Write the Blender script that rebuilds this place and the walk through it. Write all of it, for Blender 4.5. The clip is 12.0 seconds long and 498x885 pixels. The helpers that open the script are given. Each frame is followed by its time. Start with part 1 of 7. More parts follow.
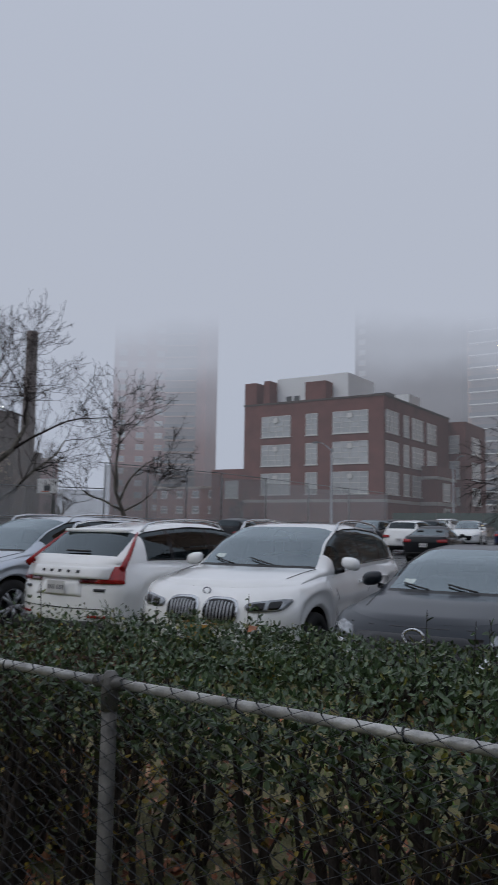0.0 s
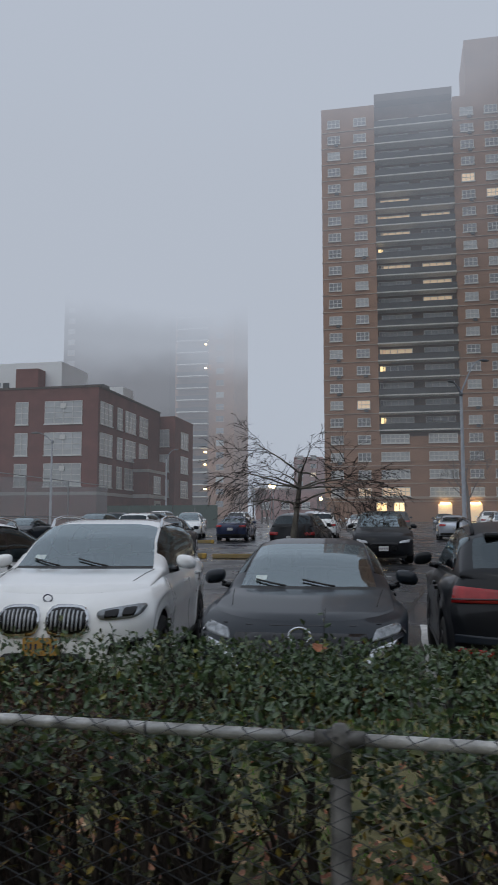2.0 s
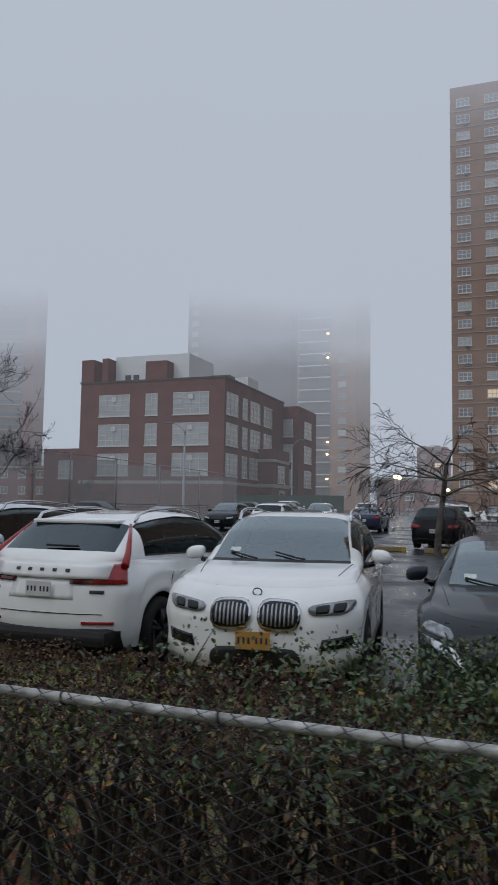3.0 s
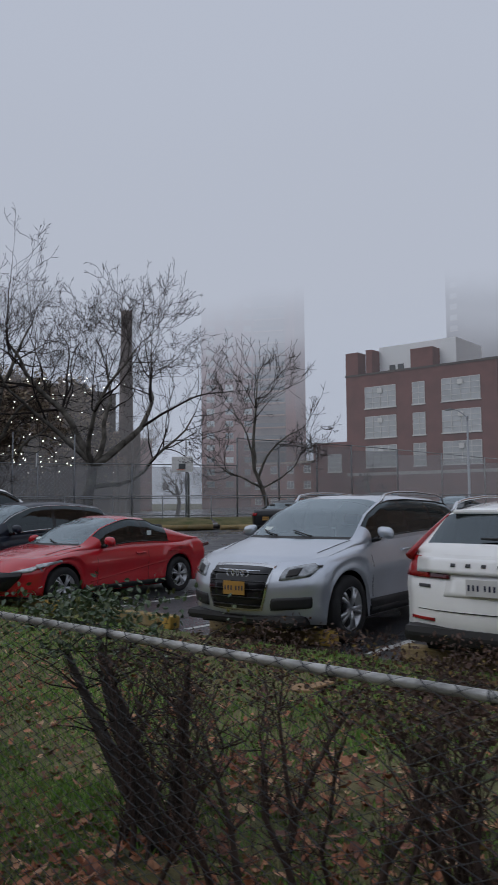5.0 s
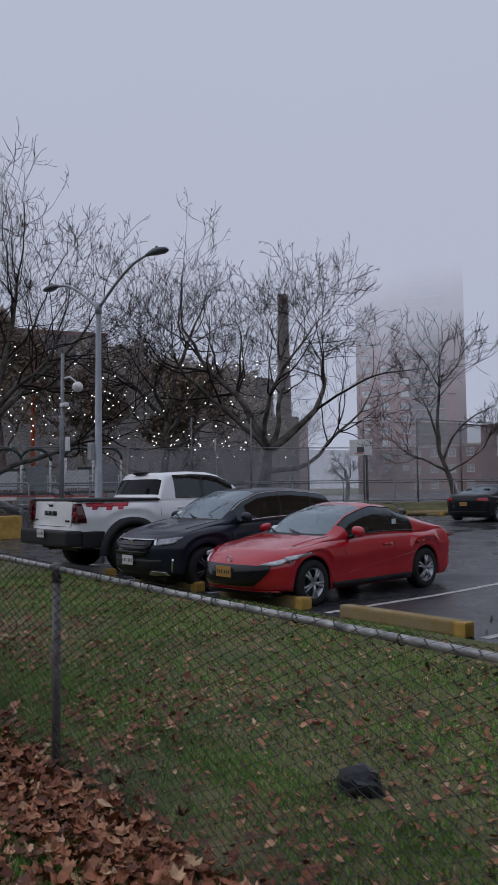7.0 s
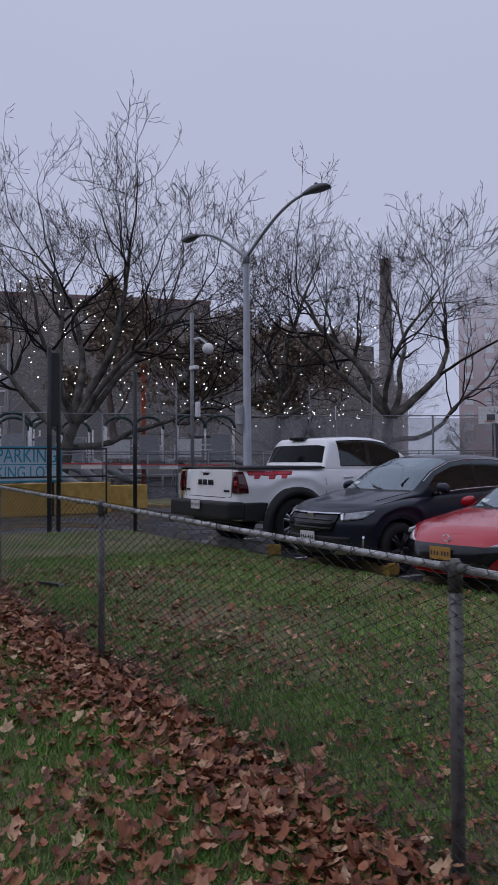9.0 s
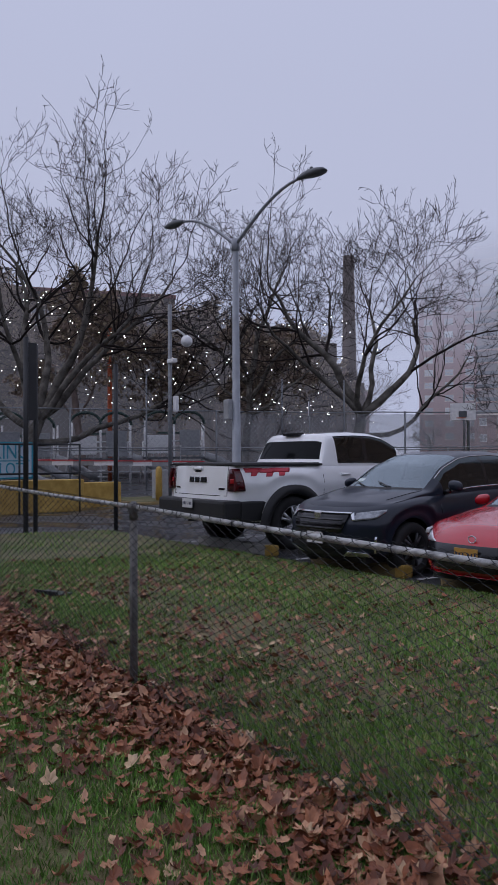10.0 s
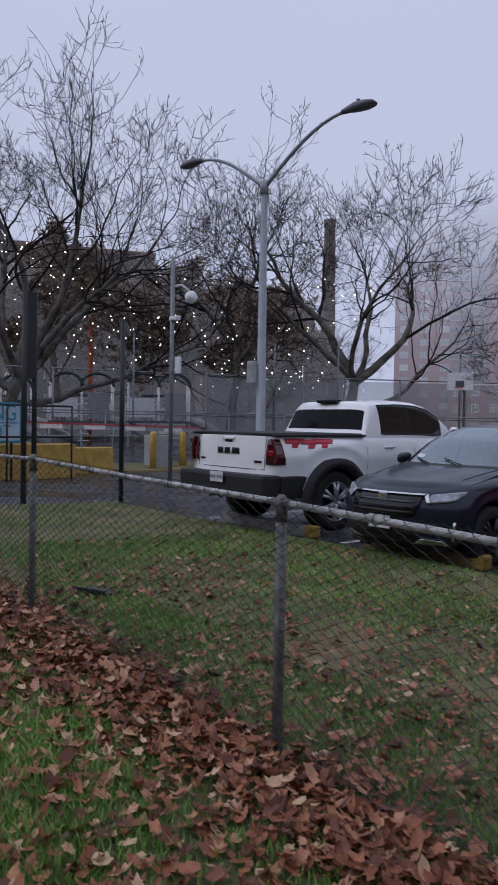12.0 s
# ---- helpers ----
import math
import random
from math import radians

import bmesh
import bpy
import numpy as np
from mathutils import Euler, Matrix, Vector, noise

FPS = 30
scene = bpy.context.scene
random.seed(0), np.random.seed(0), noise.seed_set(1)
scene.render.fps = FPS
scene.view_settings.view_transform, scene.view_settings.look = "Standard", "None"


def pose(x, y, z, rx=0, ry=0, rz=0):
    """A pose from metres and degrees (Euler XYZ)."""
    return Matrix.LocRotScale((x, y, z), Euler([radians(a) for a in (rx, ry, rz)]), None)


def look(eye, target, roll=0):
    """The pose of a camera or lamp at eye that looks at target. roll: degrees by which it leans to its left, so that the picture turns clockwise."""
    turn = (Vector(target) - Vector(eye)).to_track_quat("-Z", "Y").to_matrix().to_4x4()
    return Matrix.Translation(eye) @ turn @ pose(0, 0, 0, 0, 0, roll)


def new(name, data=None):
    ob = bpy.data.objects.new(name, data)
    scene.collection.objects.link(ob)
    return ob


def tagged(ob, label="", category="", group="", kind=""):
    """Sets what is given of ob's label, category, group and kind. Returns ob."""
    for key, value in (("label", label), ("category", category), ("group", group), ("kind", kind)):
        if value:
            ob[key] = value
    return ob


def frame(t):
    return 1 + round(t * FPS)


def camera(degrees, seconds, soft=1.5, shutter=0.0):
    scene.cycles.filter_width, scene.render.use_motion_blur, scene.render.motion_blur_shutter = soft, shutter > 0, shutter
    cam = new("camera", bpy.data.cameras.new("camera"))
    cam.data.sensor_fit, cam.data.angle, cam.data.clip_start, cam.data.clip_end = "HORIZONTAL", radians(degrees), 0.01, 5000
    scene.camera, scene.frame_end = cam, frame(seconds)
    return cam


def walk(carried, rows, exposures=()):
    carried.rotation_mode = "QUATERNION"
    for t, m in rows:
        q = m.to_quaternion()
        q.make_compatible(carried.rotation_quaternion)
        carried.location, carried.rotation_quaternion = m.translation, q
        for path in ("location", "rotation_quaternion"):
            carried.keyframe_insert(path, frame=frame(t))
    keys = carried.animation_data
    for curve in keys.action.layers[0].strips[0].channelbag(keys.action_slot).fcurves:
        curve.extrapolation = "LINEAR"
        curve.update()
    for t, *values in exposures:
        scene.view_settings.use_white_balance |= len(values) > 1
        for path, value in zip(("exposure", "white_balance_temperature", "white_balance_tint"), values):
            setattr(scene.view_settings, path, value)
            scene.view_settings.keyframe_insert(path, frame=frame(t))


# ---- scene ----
cam = camera(36.0, 12.0, soft=1.5, shutter=0.18)
PATH = [
    (0, (4.227, 1.583, 1.598), (3.128, 3.24, 1.818), 1.0),
    (0.5, (3.889, 1.467, 1.629), (3.269, 3.352, 1.877), 1.7),
    (1, (3.503, 1.478, 1.629), (3.232, 3.442, 1.891), 1.6),
    (1.5, (3.118, 1.488, 1.636), (2.862, 3.458, 1.874), 0.3),
    (2, (2.664, 1.482, 1.63), (2.271, 3.432, 1.837), 0.0),
    (2.5, (2.223, 1.458, 1.653), (1.664, 3.37, 1.84), 0.7),
    (2.7, (2.069, 1.45, 1.668), (1.454, 3.345, 1.849), 0.9),
    (4.3, (0.551, 1.533, 1.642), (-0.484, 3.234, 1.829), -0.5),
    (4.5, (0.358, 1.506, 1.641), (-0.75, 3.161, 1.821), -0.6),
    (5, (-0.15, 1.454, 1.639), (-1.409, 3.0, 1.794), -0.5),
    (5.5, (-0.707, 1.479, 1.659), (-2.069, 2.936, 1.806), -0.5),
    (6, (-1.254, 1.484, 1.654), (-2.678, 2.881, 1.789), -0.9),
    (6.5, (-1.755, 1.462, 1.676), (-3.244, 2.792, 1.799), -0.9),
    (7, (-2.293, 1.398, 1.666), (-3.828, 2.675, 1.785), -0.7),
    (7.5, (-2.856, 1.418, 1.655), (-4.43, 2.645, 1.782), -0.1),
    (7.7, (-3.074, 1.399, 1.674), (-4.669, 2.599, 1.797), 0.1),
    (9.3, (-4.817, 1.173, 1.598), (-6.494, 2.261, 1.634), -0.5),
    (9.5, (-4.966, 1.12, 1.595), (-6.629, 2.231, 1.627), -0.2),
    (10, (-5.462, 1.124, 1.61), (-7.077, 2.304, 1.646), -0.3),
    (10.5, (-5.902, 1.073, 1.625), (-7.46, 2.328, 1.653), 0.4),
    (11, (-6.423, 1.189, 1.615), (-7.94, 2.491, 1.585), 1.3),
    (11.5, (-6.872, 1.19, 1.597), (-8.374, 2.508, 1.525), 1.4),
    (12, (-7.269, 1.159, 1.651), (-8.832, 2.406, 1.597), 1.0),
]
walk(cam, [(t, look(eye, target, roll)) for t, eye, target, roll in PATH], exposures=[(0.0, 0.0, 6450, 11), (1.0, 0.01, 6500, 8), (2.5, 0.02, 6500, 8), (5.5, 0.0, 6450, 12), (7.5, 0.0, 6250, 17), (9.5, 0.06, 6050, 22), (10.7, 0.14, 6050, 21), (12.0, 0.22, 6050, 20)])

# ---- world, sun, light ----
SKY = (0.445, 0.495, 0.595)
world = bpy.data.worlds.new("overcast_sky")
scene.world = world
world.use_nodes = True
wn, wl = world.node_tree.nodes, world.node_tree.links
wn.clear()
w_sky = wn.new("ShaderNodeTexSky")
w_sky.sky_type = 'NISHITA'
w_sky.sun_disc = False
w_sky.sun_elevation = radians(12)
w_sky.sun_rotation = radians(40)
w_sky.dust_density = 6.0
w_scale = wn.new("ShaderNodeMix")
w_scale.data_type = 'RGBA'
w_scale.inputs[0].default_value = 0.93
w_dim = wn.new("ShaderNodeMix")
w_dim.data_type, w_dim.blend_type = 'RGBA', 'MULTIPLY'
w_dim.inputs[0].default_value = 1.0
w_dim.inputs[7].default_value = (0.1, 0.1, 0.1, 1)
wl.new(w_sky.outputs[0], w_dim.inputs[6])
wl.new(w_dim.outputs[2], w_scale.inputs[6])
w_scale.inputs[7].default_value = (*SKY, 1)
w_bg = wn.new("ShaderNodeBackground")
w_out = wn.new("ShaderNodeOutputWorld")
wl.new(w_scale.outputs[2], w_bg.inputs[0])
wl.new(w_bg.outputs[0], w_out.inputs[0])
sun_data = bpy.data.lights.new("sun", 'SUN')
sun_data.energy, sun_data.angle, sun_data.color = 0.75, radians(40), (1.0, 0.97, 0.93)
sun = new("sun", sun_data)
sun.matrix_world = look((0, 0, 40), (20, 28, 0))


# ---- materials ----
def mat(name, base, rough=0.6, metal=0.0, var=0.25, scale=8.0, fine=60.0, bump=0.0, tint=None, coat=0.0, spec=0.5,
        rough_var=0.0, per_object=0.0, stretch=(1, 1, 1)):
    """Principled surface with colour that varies at two scales, optional relief, optional second colour."""
    m = bpy.data.materials.new(name)
    m.use_nodes = True
    n, l = m.node_tree.nodes, m.node_tree.links
    p = n["Principled BSDF"]
    tc = n.new("ShaderNodeTexCoord")
    mp = n.new("ShaderNodeMapping")
    mp.inputs["Scale"].default_value = stretch
    l.new(tc.outputs["Object"], mp.inputs["Vector"])
    a, b = n.new("ShaderNodeTexNoise"), n.new("ShaderNodeTexNoise")
    for t, s, d in ((a, scale, 4), (b, fine, 3)):
        t.inputs["Scale"].default_value = s
        t.inputs["Detail"].default_value = d
        l.new(mp.outputs[0], t.inputs["Vector"])
    mix = n.new("ShaderNodeMix")
    mix.data_type = 'RGBA'
    hi = tint or [min(1, c * (1 + var)) for c in base]
    lo = [c * (1 - var) for c in base]
    mix.inputs[6].default_value = (*lo, 1)
    mix.inputs[7].default_value = (*hi, 1)
    add = n.new("ShaderNodeMath")
    add.operation = 'MULTIPLY_ADD'
    add.inputs[1].default_value = 0.4
    l.new(b.outputs[0], add.inputs[0])
    sub = n.new("ShaderNodeMapRange")
    sub.inputs[1].default_value, sub.inputs[2].default_value = 0.3, 0.7
    sub.inputs[3].default_value, sub.inputs[4].default_value = -0.1, 0.7
    l.new(a.outputs[0], sub.inputs[0])
    l.new(sub.outputs[0], add.inputs[2])
    fac = add.outputs[0]
    if per_object:
        oi = n.new("ShaderNodeObjectInfo")
        pm = n.new("ShaderNodeMath")
        pm.operation = 'MULTIPLY_ADD'
        pm.inputs[1].default_value = per_object
        l.new(oi.outputs["Random"], pm.inputs[0])
        l.new(fac, pm.inputs[2])
        fac = pm.outputs[0]
    l.new(fac, mix.inputs[0])
    l.new(mix.outputs[2], p.inputs["Base Color"])
    p.inputs["Roughness"].default_value = rough
    if rough_var:
        rm = n.new("ShaderNodeMapRange")
        rm.inputs[1].default_value, rm.inputs[2].default_value = 0.35, 0.65
        rm.inputs[3].default_value, rm.inputs[4].default_value = max(0.02, rough - rough_var), min(1, rough + rough_var)
        l.new(a.outputs[0], rm.inputs[0])
        l.new(rm.outputs[0], p.inputs["Roughness"])
    p.inputs["Metallic"].default_value = metal
    p.inputs["Coat Weight"].default_value = coat
    p.inputs["Coat Roughness"].default_value = 0.04
    p.inputs["Specular IOR Level"].default_value = spec
    if bump:
        bp = n.new("ShaderNodeBump")
        bp.inputs["Strength"].default_value = bump
        bp.inputs["Distance"].default_value = 0.02
        l.new(b.outputs[0], bp.inputs["Height"])
        l.new(bp.outputs[0], p.inputs["Normal"])
    return m


def glow(name, color, strength):
    m = bpy.data.materials.new(name)
    m.use_nodes = True
    p = m.node_tree.nodes["Principled BSDF"]
    p.inputs["Base Color"].default_value = (*color, 1)
    p.inputs["Emission Color"].default_value = (*color, 1)
    p.inputs["Emission Strength"].default_value = strength
    return m


def glass(name, tint, gloss=0.12):
    """Thin tinted pane: see-through with a mirror coat that grows towards grazing angles."""
    m = bpy.data.materials.new(name)
    m.use_nodes = True
    n, l = m.node_tree.nodes, m.node_tree.links
    n.clear()
    t, g, mx, out = (n.new(k) for k in ("ShaderNodeBsdfTransparent", "ShaderNodeBsdfGlossy", "ShaderNodeMixShader", "ShaderNodeOutputMaterial"))
    f, ad = n.new("ShaderNodeFresnel"), n.new("ShaderNodeMath")
    f.inputs[0].default_value = 1.55
    ad.inputs[1].default_value = gloss
    ad.use_clamp = True
    l.new(f.outputs[0], ad.inputs[0])
    t.inputs[0].default_value = (*tint, 1)
    g.inputs[0].default_value = (0.84, 0.96, 1.0, 1)
    g.inputs[1].default_value = 0.03
    l.new(ad.outputs[0], mx.inputs[0])
    l.new(t.outputs[0], mx.inputs[1])
    l.new(g.outputs[0], mx.inputs[2])
    l.new(mx.outputs[0], out.inputs[0])
    return m


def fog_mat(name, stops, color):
    """Haze painted as glow: clear below, closing towards the top. stops: height in metres, cover."""
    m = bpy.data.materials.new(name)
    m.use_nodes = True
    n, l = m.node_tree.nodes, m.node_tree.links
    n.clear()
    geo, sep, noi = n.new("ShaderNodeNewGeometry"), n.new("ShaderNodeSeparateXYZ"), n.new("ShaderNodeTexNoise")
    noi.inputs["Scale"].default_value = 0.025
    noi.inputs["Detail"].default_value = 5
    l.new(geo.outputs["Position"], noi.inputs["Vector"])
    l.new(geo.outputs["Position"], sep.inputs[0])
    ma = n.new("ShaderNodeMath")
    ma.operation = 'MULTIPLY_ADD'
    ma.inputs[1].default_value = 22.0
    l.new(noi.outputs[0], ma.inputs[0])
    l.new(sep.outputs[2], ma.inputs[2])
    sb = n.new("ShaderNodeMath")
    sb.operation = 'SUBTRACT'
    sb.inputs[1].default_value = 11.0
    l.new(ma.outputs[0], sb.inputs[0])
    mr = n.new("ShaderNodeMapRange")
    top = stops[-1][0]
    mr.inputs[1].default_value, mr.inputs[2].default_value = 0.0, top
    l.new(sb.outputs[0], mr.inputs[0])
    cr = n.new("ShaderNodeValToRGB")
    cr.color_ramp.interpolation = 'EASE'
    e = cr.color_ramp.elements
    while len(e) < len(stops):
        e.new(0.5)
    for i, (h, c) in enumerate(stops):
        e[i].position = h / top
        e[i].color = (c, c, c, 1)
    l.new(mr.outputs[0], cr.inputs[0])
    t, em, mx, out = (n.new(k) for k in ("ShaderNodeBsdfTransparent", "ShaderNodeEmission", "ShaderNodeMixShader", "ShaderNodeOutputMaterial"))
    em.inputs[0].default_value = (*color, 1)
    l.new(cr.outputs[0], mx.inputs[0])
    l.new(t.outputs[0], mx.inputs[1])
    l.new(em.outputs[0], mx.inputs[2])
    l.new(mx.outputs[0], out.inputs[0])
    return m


M_GRASS_SOIL = mat("soil_with_grass", (0.085, 0.135, 0.032), 0.9, var=0.5, scale=1.6, fine=90, bump=0.6, tint=(0.21, 0.17, 0.085))
M_ASPHALT = mat("wet_asphalt", (0.035, 0.036, 0.04), 0.3, var=0.3, scale=0.5, fine=180, bump=0.12, rough_var=0.2)
M_LINE = mat("worn_white_road_paint", (0.5, 0.5, 0.49), 0.5, var=0.35, scale=6, fine=90)
M_CRACK = mat("tar_filled_crack", (0.012, 0.012, 0.013), 0.25, var=0.2)
M_YELLOW = mat("worn_yellow_paint", (0.55, 0.33, 0.05), 0.6, var=0.35, scale=5, fine=50, bump=0.2, tint=(0.6, 0.4, 0.1))
M_YELLOW_WORN = mat("weathered_yellow_timber", (0.42, 0.28, 0.07), 0.7, var=0.4, scale=7, fine=60, bump=0.4, tint=(0.3, 0.24, 0.14))
M_CONCRETE = mat("pale_concrete", (0.33, 0.32, 0.3), 0.8, var=0.2, scale=3, fine=70, bump=0.2)
M_GALV = mat("galvanised_steel", (0.22, 0.23, 0.24), 0.5, metal=0.3, var=0.25, scale=12, fine=120, bump=0.05)
# Worn steel; pale mottling also paints the rail's white highlights into the colour.
M_RAIL = mat("weathered_highlight_rail", (0.36, 0.355, 0.34), 0.34, metal=0.45, var=0.6, scale=14, fine=160, bump=0.15, tint=(0.75, 0.75, 0.73))
M_POST = mat("weathered_post", (0.12, 0.118, 0.112), 0.55, metal=0.25, var=0.5, scale=14, fine=90, bump=0.15, tint=(0.21, 0.205, 0.195))
M_WIRE = mat("dull_wire", (0.04, 0.043, 0.047), 0.55, metal=0.5, var=0.3, scale=20)
M_BLACKMETAL = mat("black_painted_steel", (0.015, 0.016, 0.018), 0.45, var=0.2)
M_POLE = mat("grey_painted_pole", (0.27, 0.29, 0.32), 0.5, metal=0.2, var=0.15, scale=4)
M_LAMPHEAD = mat("dark_lamp_housing", (0.09, 0.1, 0.11), 0.5, var=0.2)
M_BRICK_T = mat("tan_brick", (0.29, 0.165, 0.105), 0.85, var=0.18, scale=0.4, fine=14, bump=0.15)
M_BRICK_P = mat("pinkish_brick", (0.23, 0.085, 0.065), 0.85, var=0.15, scale=0.4, fine=10)
M_BRICK_R = mat("dark_red_brick", (0.15, 0.055, 0.047), 0.85, var=0.22, scale=0.5, fine=16, bump=0.15)
M_BRICK_D = mat("dark_brown_brick", (0.07, 0.05, 0.043), 0.85, var=0.25, scale=0.3, fine=10)
M_STACK = mat("sooty_brick", (0.105, 0.078, 0.07), 0.85, var=0.2, scale=0.4, fine=12, bump=0.1)
M_BAND = mat("concrete_ledge", (0.38, 0.3, 0.24), 0.8, var=0.15)
M_SLAB = mat("balcony_slab_concrete", (0.58, 0.58, 0.56), 0.75, var=0.15)
M_RAILING = mat("dark_balcony_railing", (0.045, 0.05, 0.055), 0.5, var=0.2)
# Darker than the tower brick: shade behind the balconies is in the colour.
M_BALWALL = mat("shaded_balcony_wall", (0.17, 0.12, 0.1), 0.85, var=0.25, scale=0.5)
M_WFRAME = mat("white_window_frame", (0.6, 0.6, 0.58), 0.5, var=0.1)
M_PANE = mat("window_pane", (0.09, 0.1, 0.115), 0.08, var=0.6, scale=0.3, spec=0.8, per_object=0.5, tint=(0.32, 0.33, 0.35))
M_BLIND = mat("pane_with_pale_blind", (0.42, 0.44, 0.45), 0.25, var=0.2, scale=0.6, per_object=0.3)
M_STONE = mat("pale_stone_trim", (0.4, 0.38, 0.36), 0.8, var=0.12)
M_ROOFWHITE = mat("pale_roof_cladding", (0.72, 0.74, 0.75), 0.6, var=0.08)
M_LIT = glow("lit_window", (1.0, 0.72, 0.36), 1.6)
M_LITDIM = glow("dim_lit_window", (0.9, 0.68, 0.46), 0.36)
M_BULB = glow("white_bulb", (1.0, 0.95, 0.85), 5.0)
M_DOORLAMP = glow("warm_lamp", (1.0, 0.75, 0.35), 10.0)
M_FOG1 = fog_mat("thin_high_fog_glow", ((0, 0.0), (26, 0.0), (48, 0.14), (66, 0.52), (95, 1.0)), (0.46, 0.505, 0.6))
M_FOG0 = fog_mat("thin_ground_mist_glow", ((0, 0.1), (8, 0.1), (20, 0.07), (40, 0.03)), (0.43, 0.455, 0.51))
M_FOG2 = fog_mat("thick_far_fog_glow", ((0, 0.1), (16, 0.19), (27, 0.38), (36, 0.76), (45, 1.0)), (0.445, 0.485, 0.57))


# ---- mesh helpers ----
def link_bm(name, bm, material, parent=None, smooth=False):
    me = bpy.data.meshes.new(name)
    bm.to_mesh(me)
    bm.free()
    for mt in (material if isinstance(material, (list, tuple)) else [material]):
        me.materials.append(mt)
    if smooth:
        for f in me.polygons:
            f.use_smooth = True
    ob = new(name, me)
    if parent is not None:
        ob.parent = parent
    return ob


def part(name, bm, material, parent, label="", smooth=False):
    ob = link_bm(name, bm, material, parent, smooth)
    if label:
        ob["label"] = label
    return ob


def thing(name, x, y, z, yaw=0.0, label="", category="", group="", kind=""):
    e = new(name)
    e.empty_display_size = 0.2
    e.matrix_basis = pose(x, y, z, 0, 0, yaw)
    return tagged(e, label, category, group, kind)


def bm_box(bm, x0, x1, y0, y1, z0, z1, bevel=0.0):
    r = bmesh.ops.create_cube(bm, size=1.0)
    for v in r["verts"]:
        v.co.x = x0 + (v.co.x + 0.5) * (x1 - x0)
        v.co.y = y0 + (v.co.y + 0.5) * (y1 - y0)
        v.co.z = z0 + (v.co.z + 0.5) * (z1 - z0)
    if bevel:
        es = list({e for v in r["verts"] for e in v.link_edges})
        bmesh.ops.bevel(bm, geom=es, offset=bevel, segments=2, affect='EDGES', profile=0.6)
    return bm


def box(x0, x1, y0, y1, z0, z1, bevel=0.0):
    return bm_box(bmesh.new(), x0, x1, y0, y1, z0, z1, bevel)


def bm_tube(bm, pts, radii, sides=6, cap=True):
    """A tapered tube through the points."""
    pts = [Vector(p) for p in pts]
    if not isinstance(radii, (list, tuple)):
        radii = [radii] * len(pts)
    rings = []
    for i, p in enumerate(pts):
        d = (pts[min(i + 1, len(pts) - 1)] - pts[max(i - 1, 0)]).normalized()
        u = d.cross(Vector((0, 0, 1)) if abs(d.z) < 0.95 else Vector((1, 0, 0))).normalized()
        v = d.cross(u)
        rings.append([bm.verts.new(p + radii[i] * (math.cos(a) * u + math.sin(a) * v))
                      for a in (2 * math.pi * k / sides for k in range(sides))])
    for r0, r1 in zip(rings, rings[1:]):
        for k in range(sides):
            bm.faces.new((r0[k], r0[(k + 1) % sides], r1[(k + 1) % sides], r1[k])).smooth = True
    if cap:
        bm.faces.new(rings[0][::-1])
        bm.faces.new(rings[-1])
    return bm


def tube(pts, radii, sides=6):
    return bm_tube(bmesh.new(), pts, radii, sides)


def mesh_pydata(name, verts, faces, material, parent=None, smooth=False):
    me = bpy.data.meshes.new(name)
    me.from_pydata(verts, [], faces)
    for mt in (material if isinstance(material, (list, tuple)) else [material]):
        me.materials.append(mt)
    if smooth:
        me.polygons.foreach_set("use_smooth", [True] * len(me.polygons))
    me.update()
    ob = new(name, me)
    if parent is not None:
        ob.parent = parent
    return ob


# ---- ground heights ----
FENCE_Y = 3.42
EDGE_Y = 8.35


def verge(x):
    """Height of the grass along the fence: it climbs gently towards the gate."""
    return float(np.interp(x, (-30, -22, -12.6, -9.9, -6.5, -3.4, 2.5, 12), (0.14, 0.16, 0.217, 0.157, 0.076, 0.02, -0.03, -0.03)))


def gz(x, y):
    if y >= EDGE_Y:
        return 0.016 * max(0.0, min(y, 150) - 11)
    k = min(1.0, max(0.0, (EDGE_Y - y) / (EDGE_Y - FENCE_Y)))
    return verge(x) * k + 0.06 * (1 - k) * (1 if y < EDGE_Y else 0)


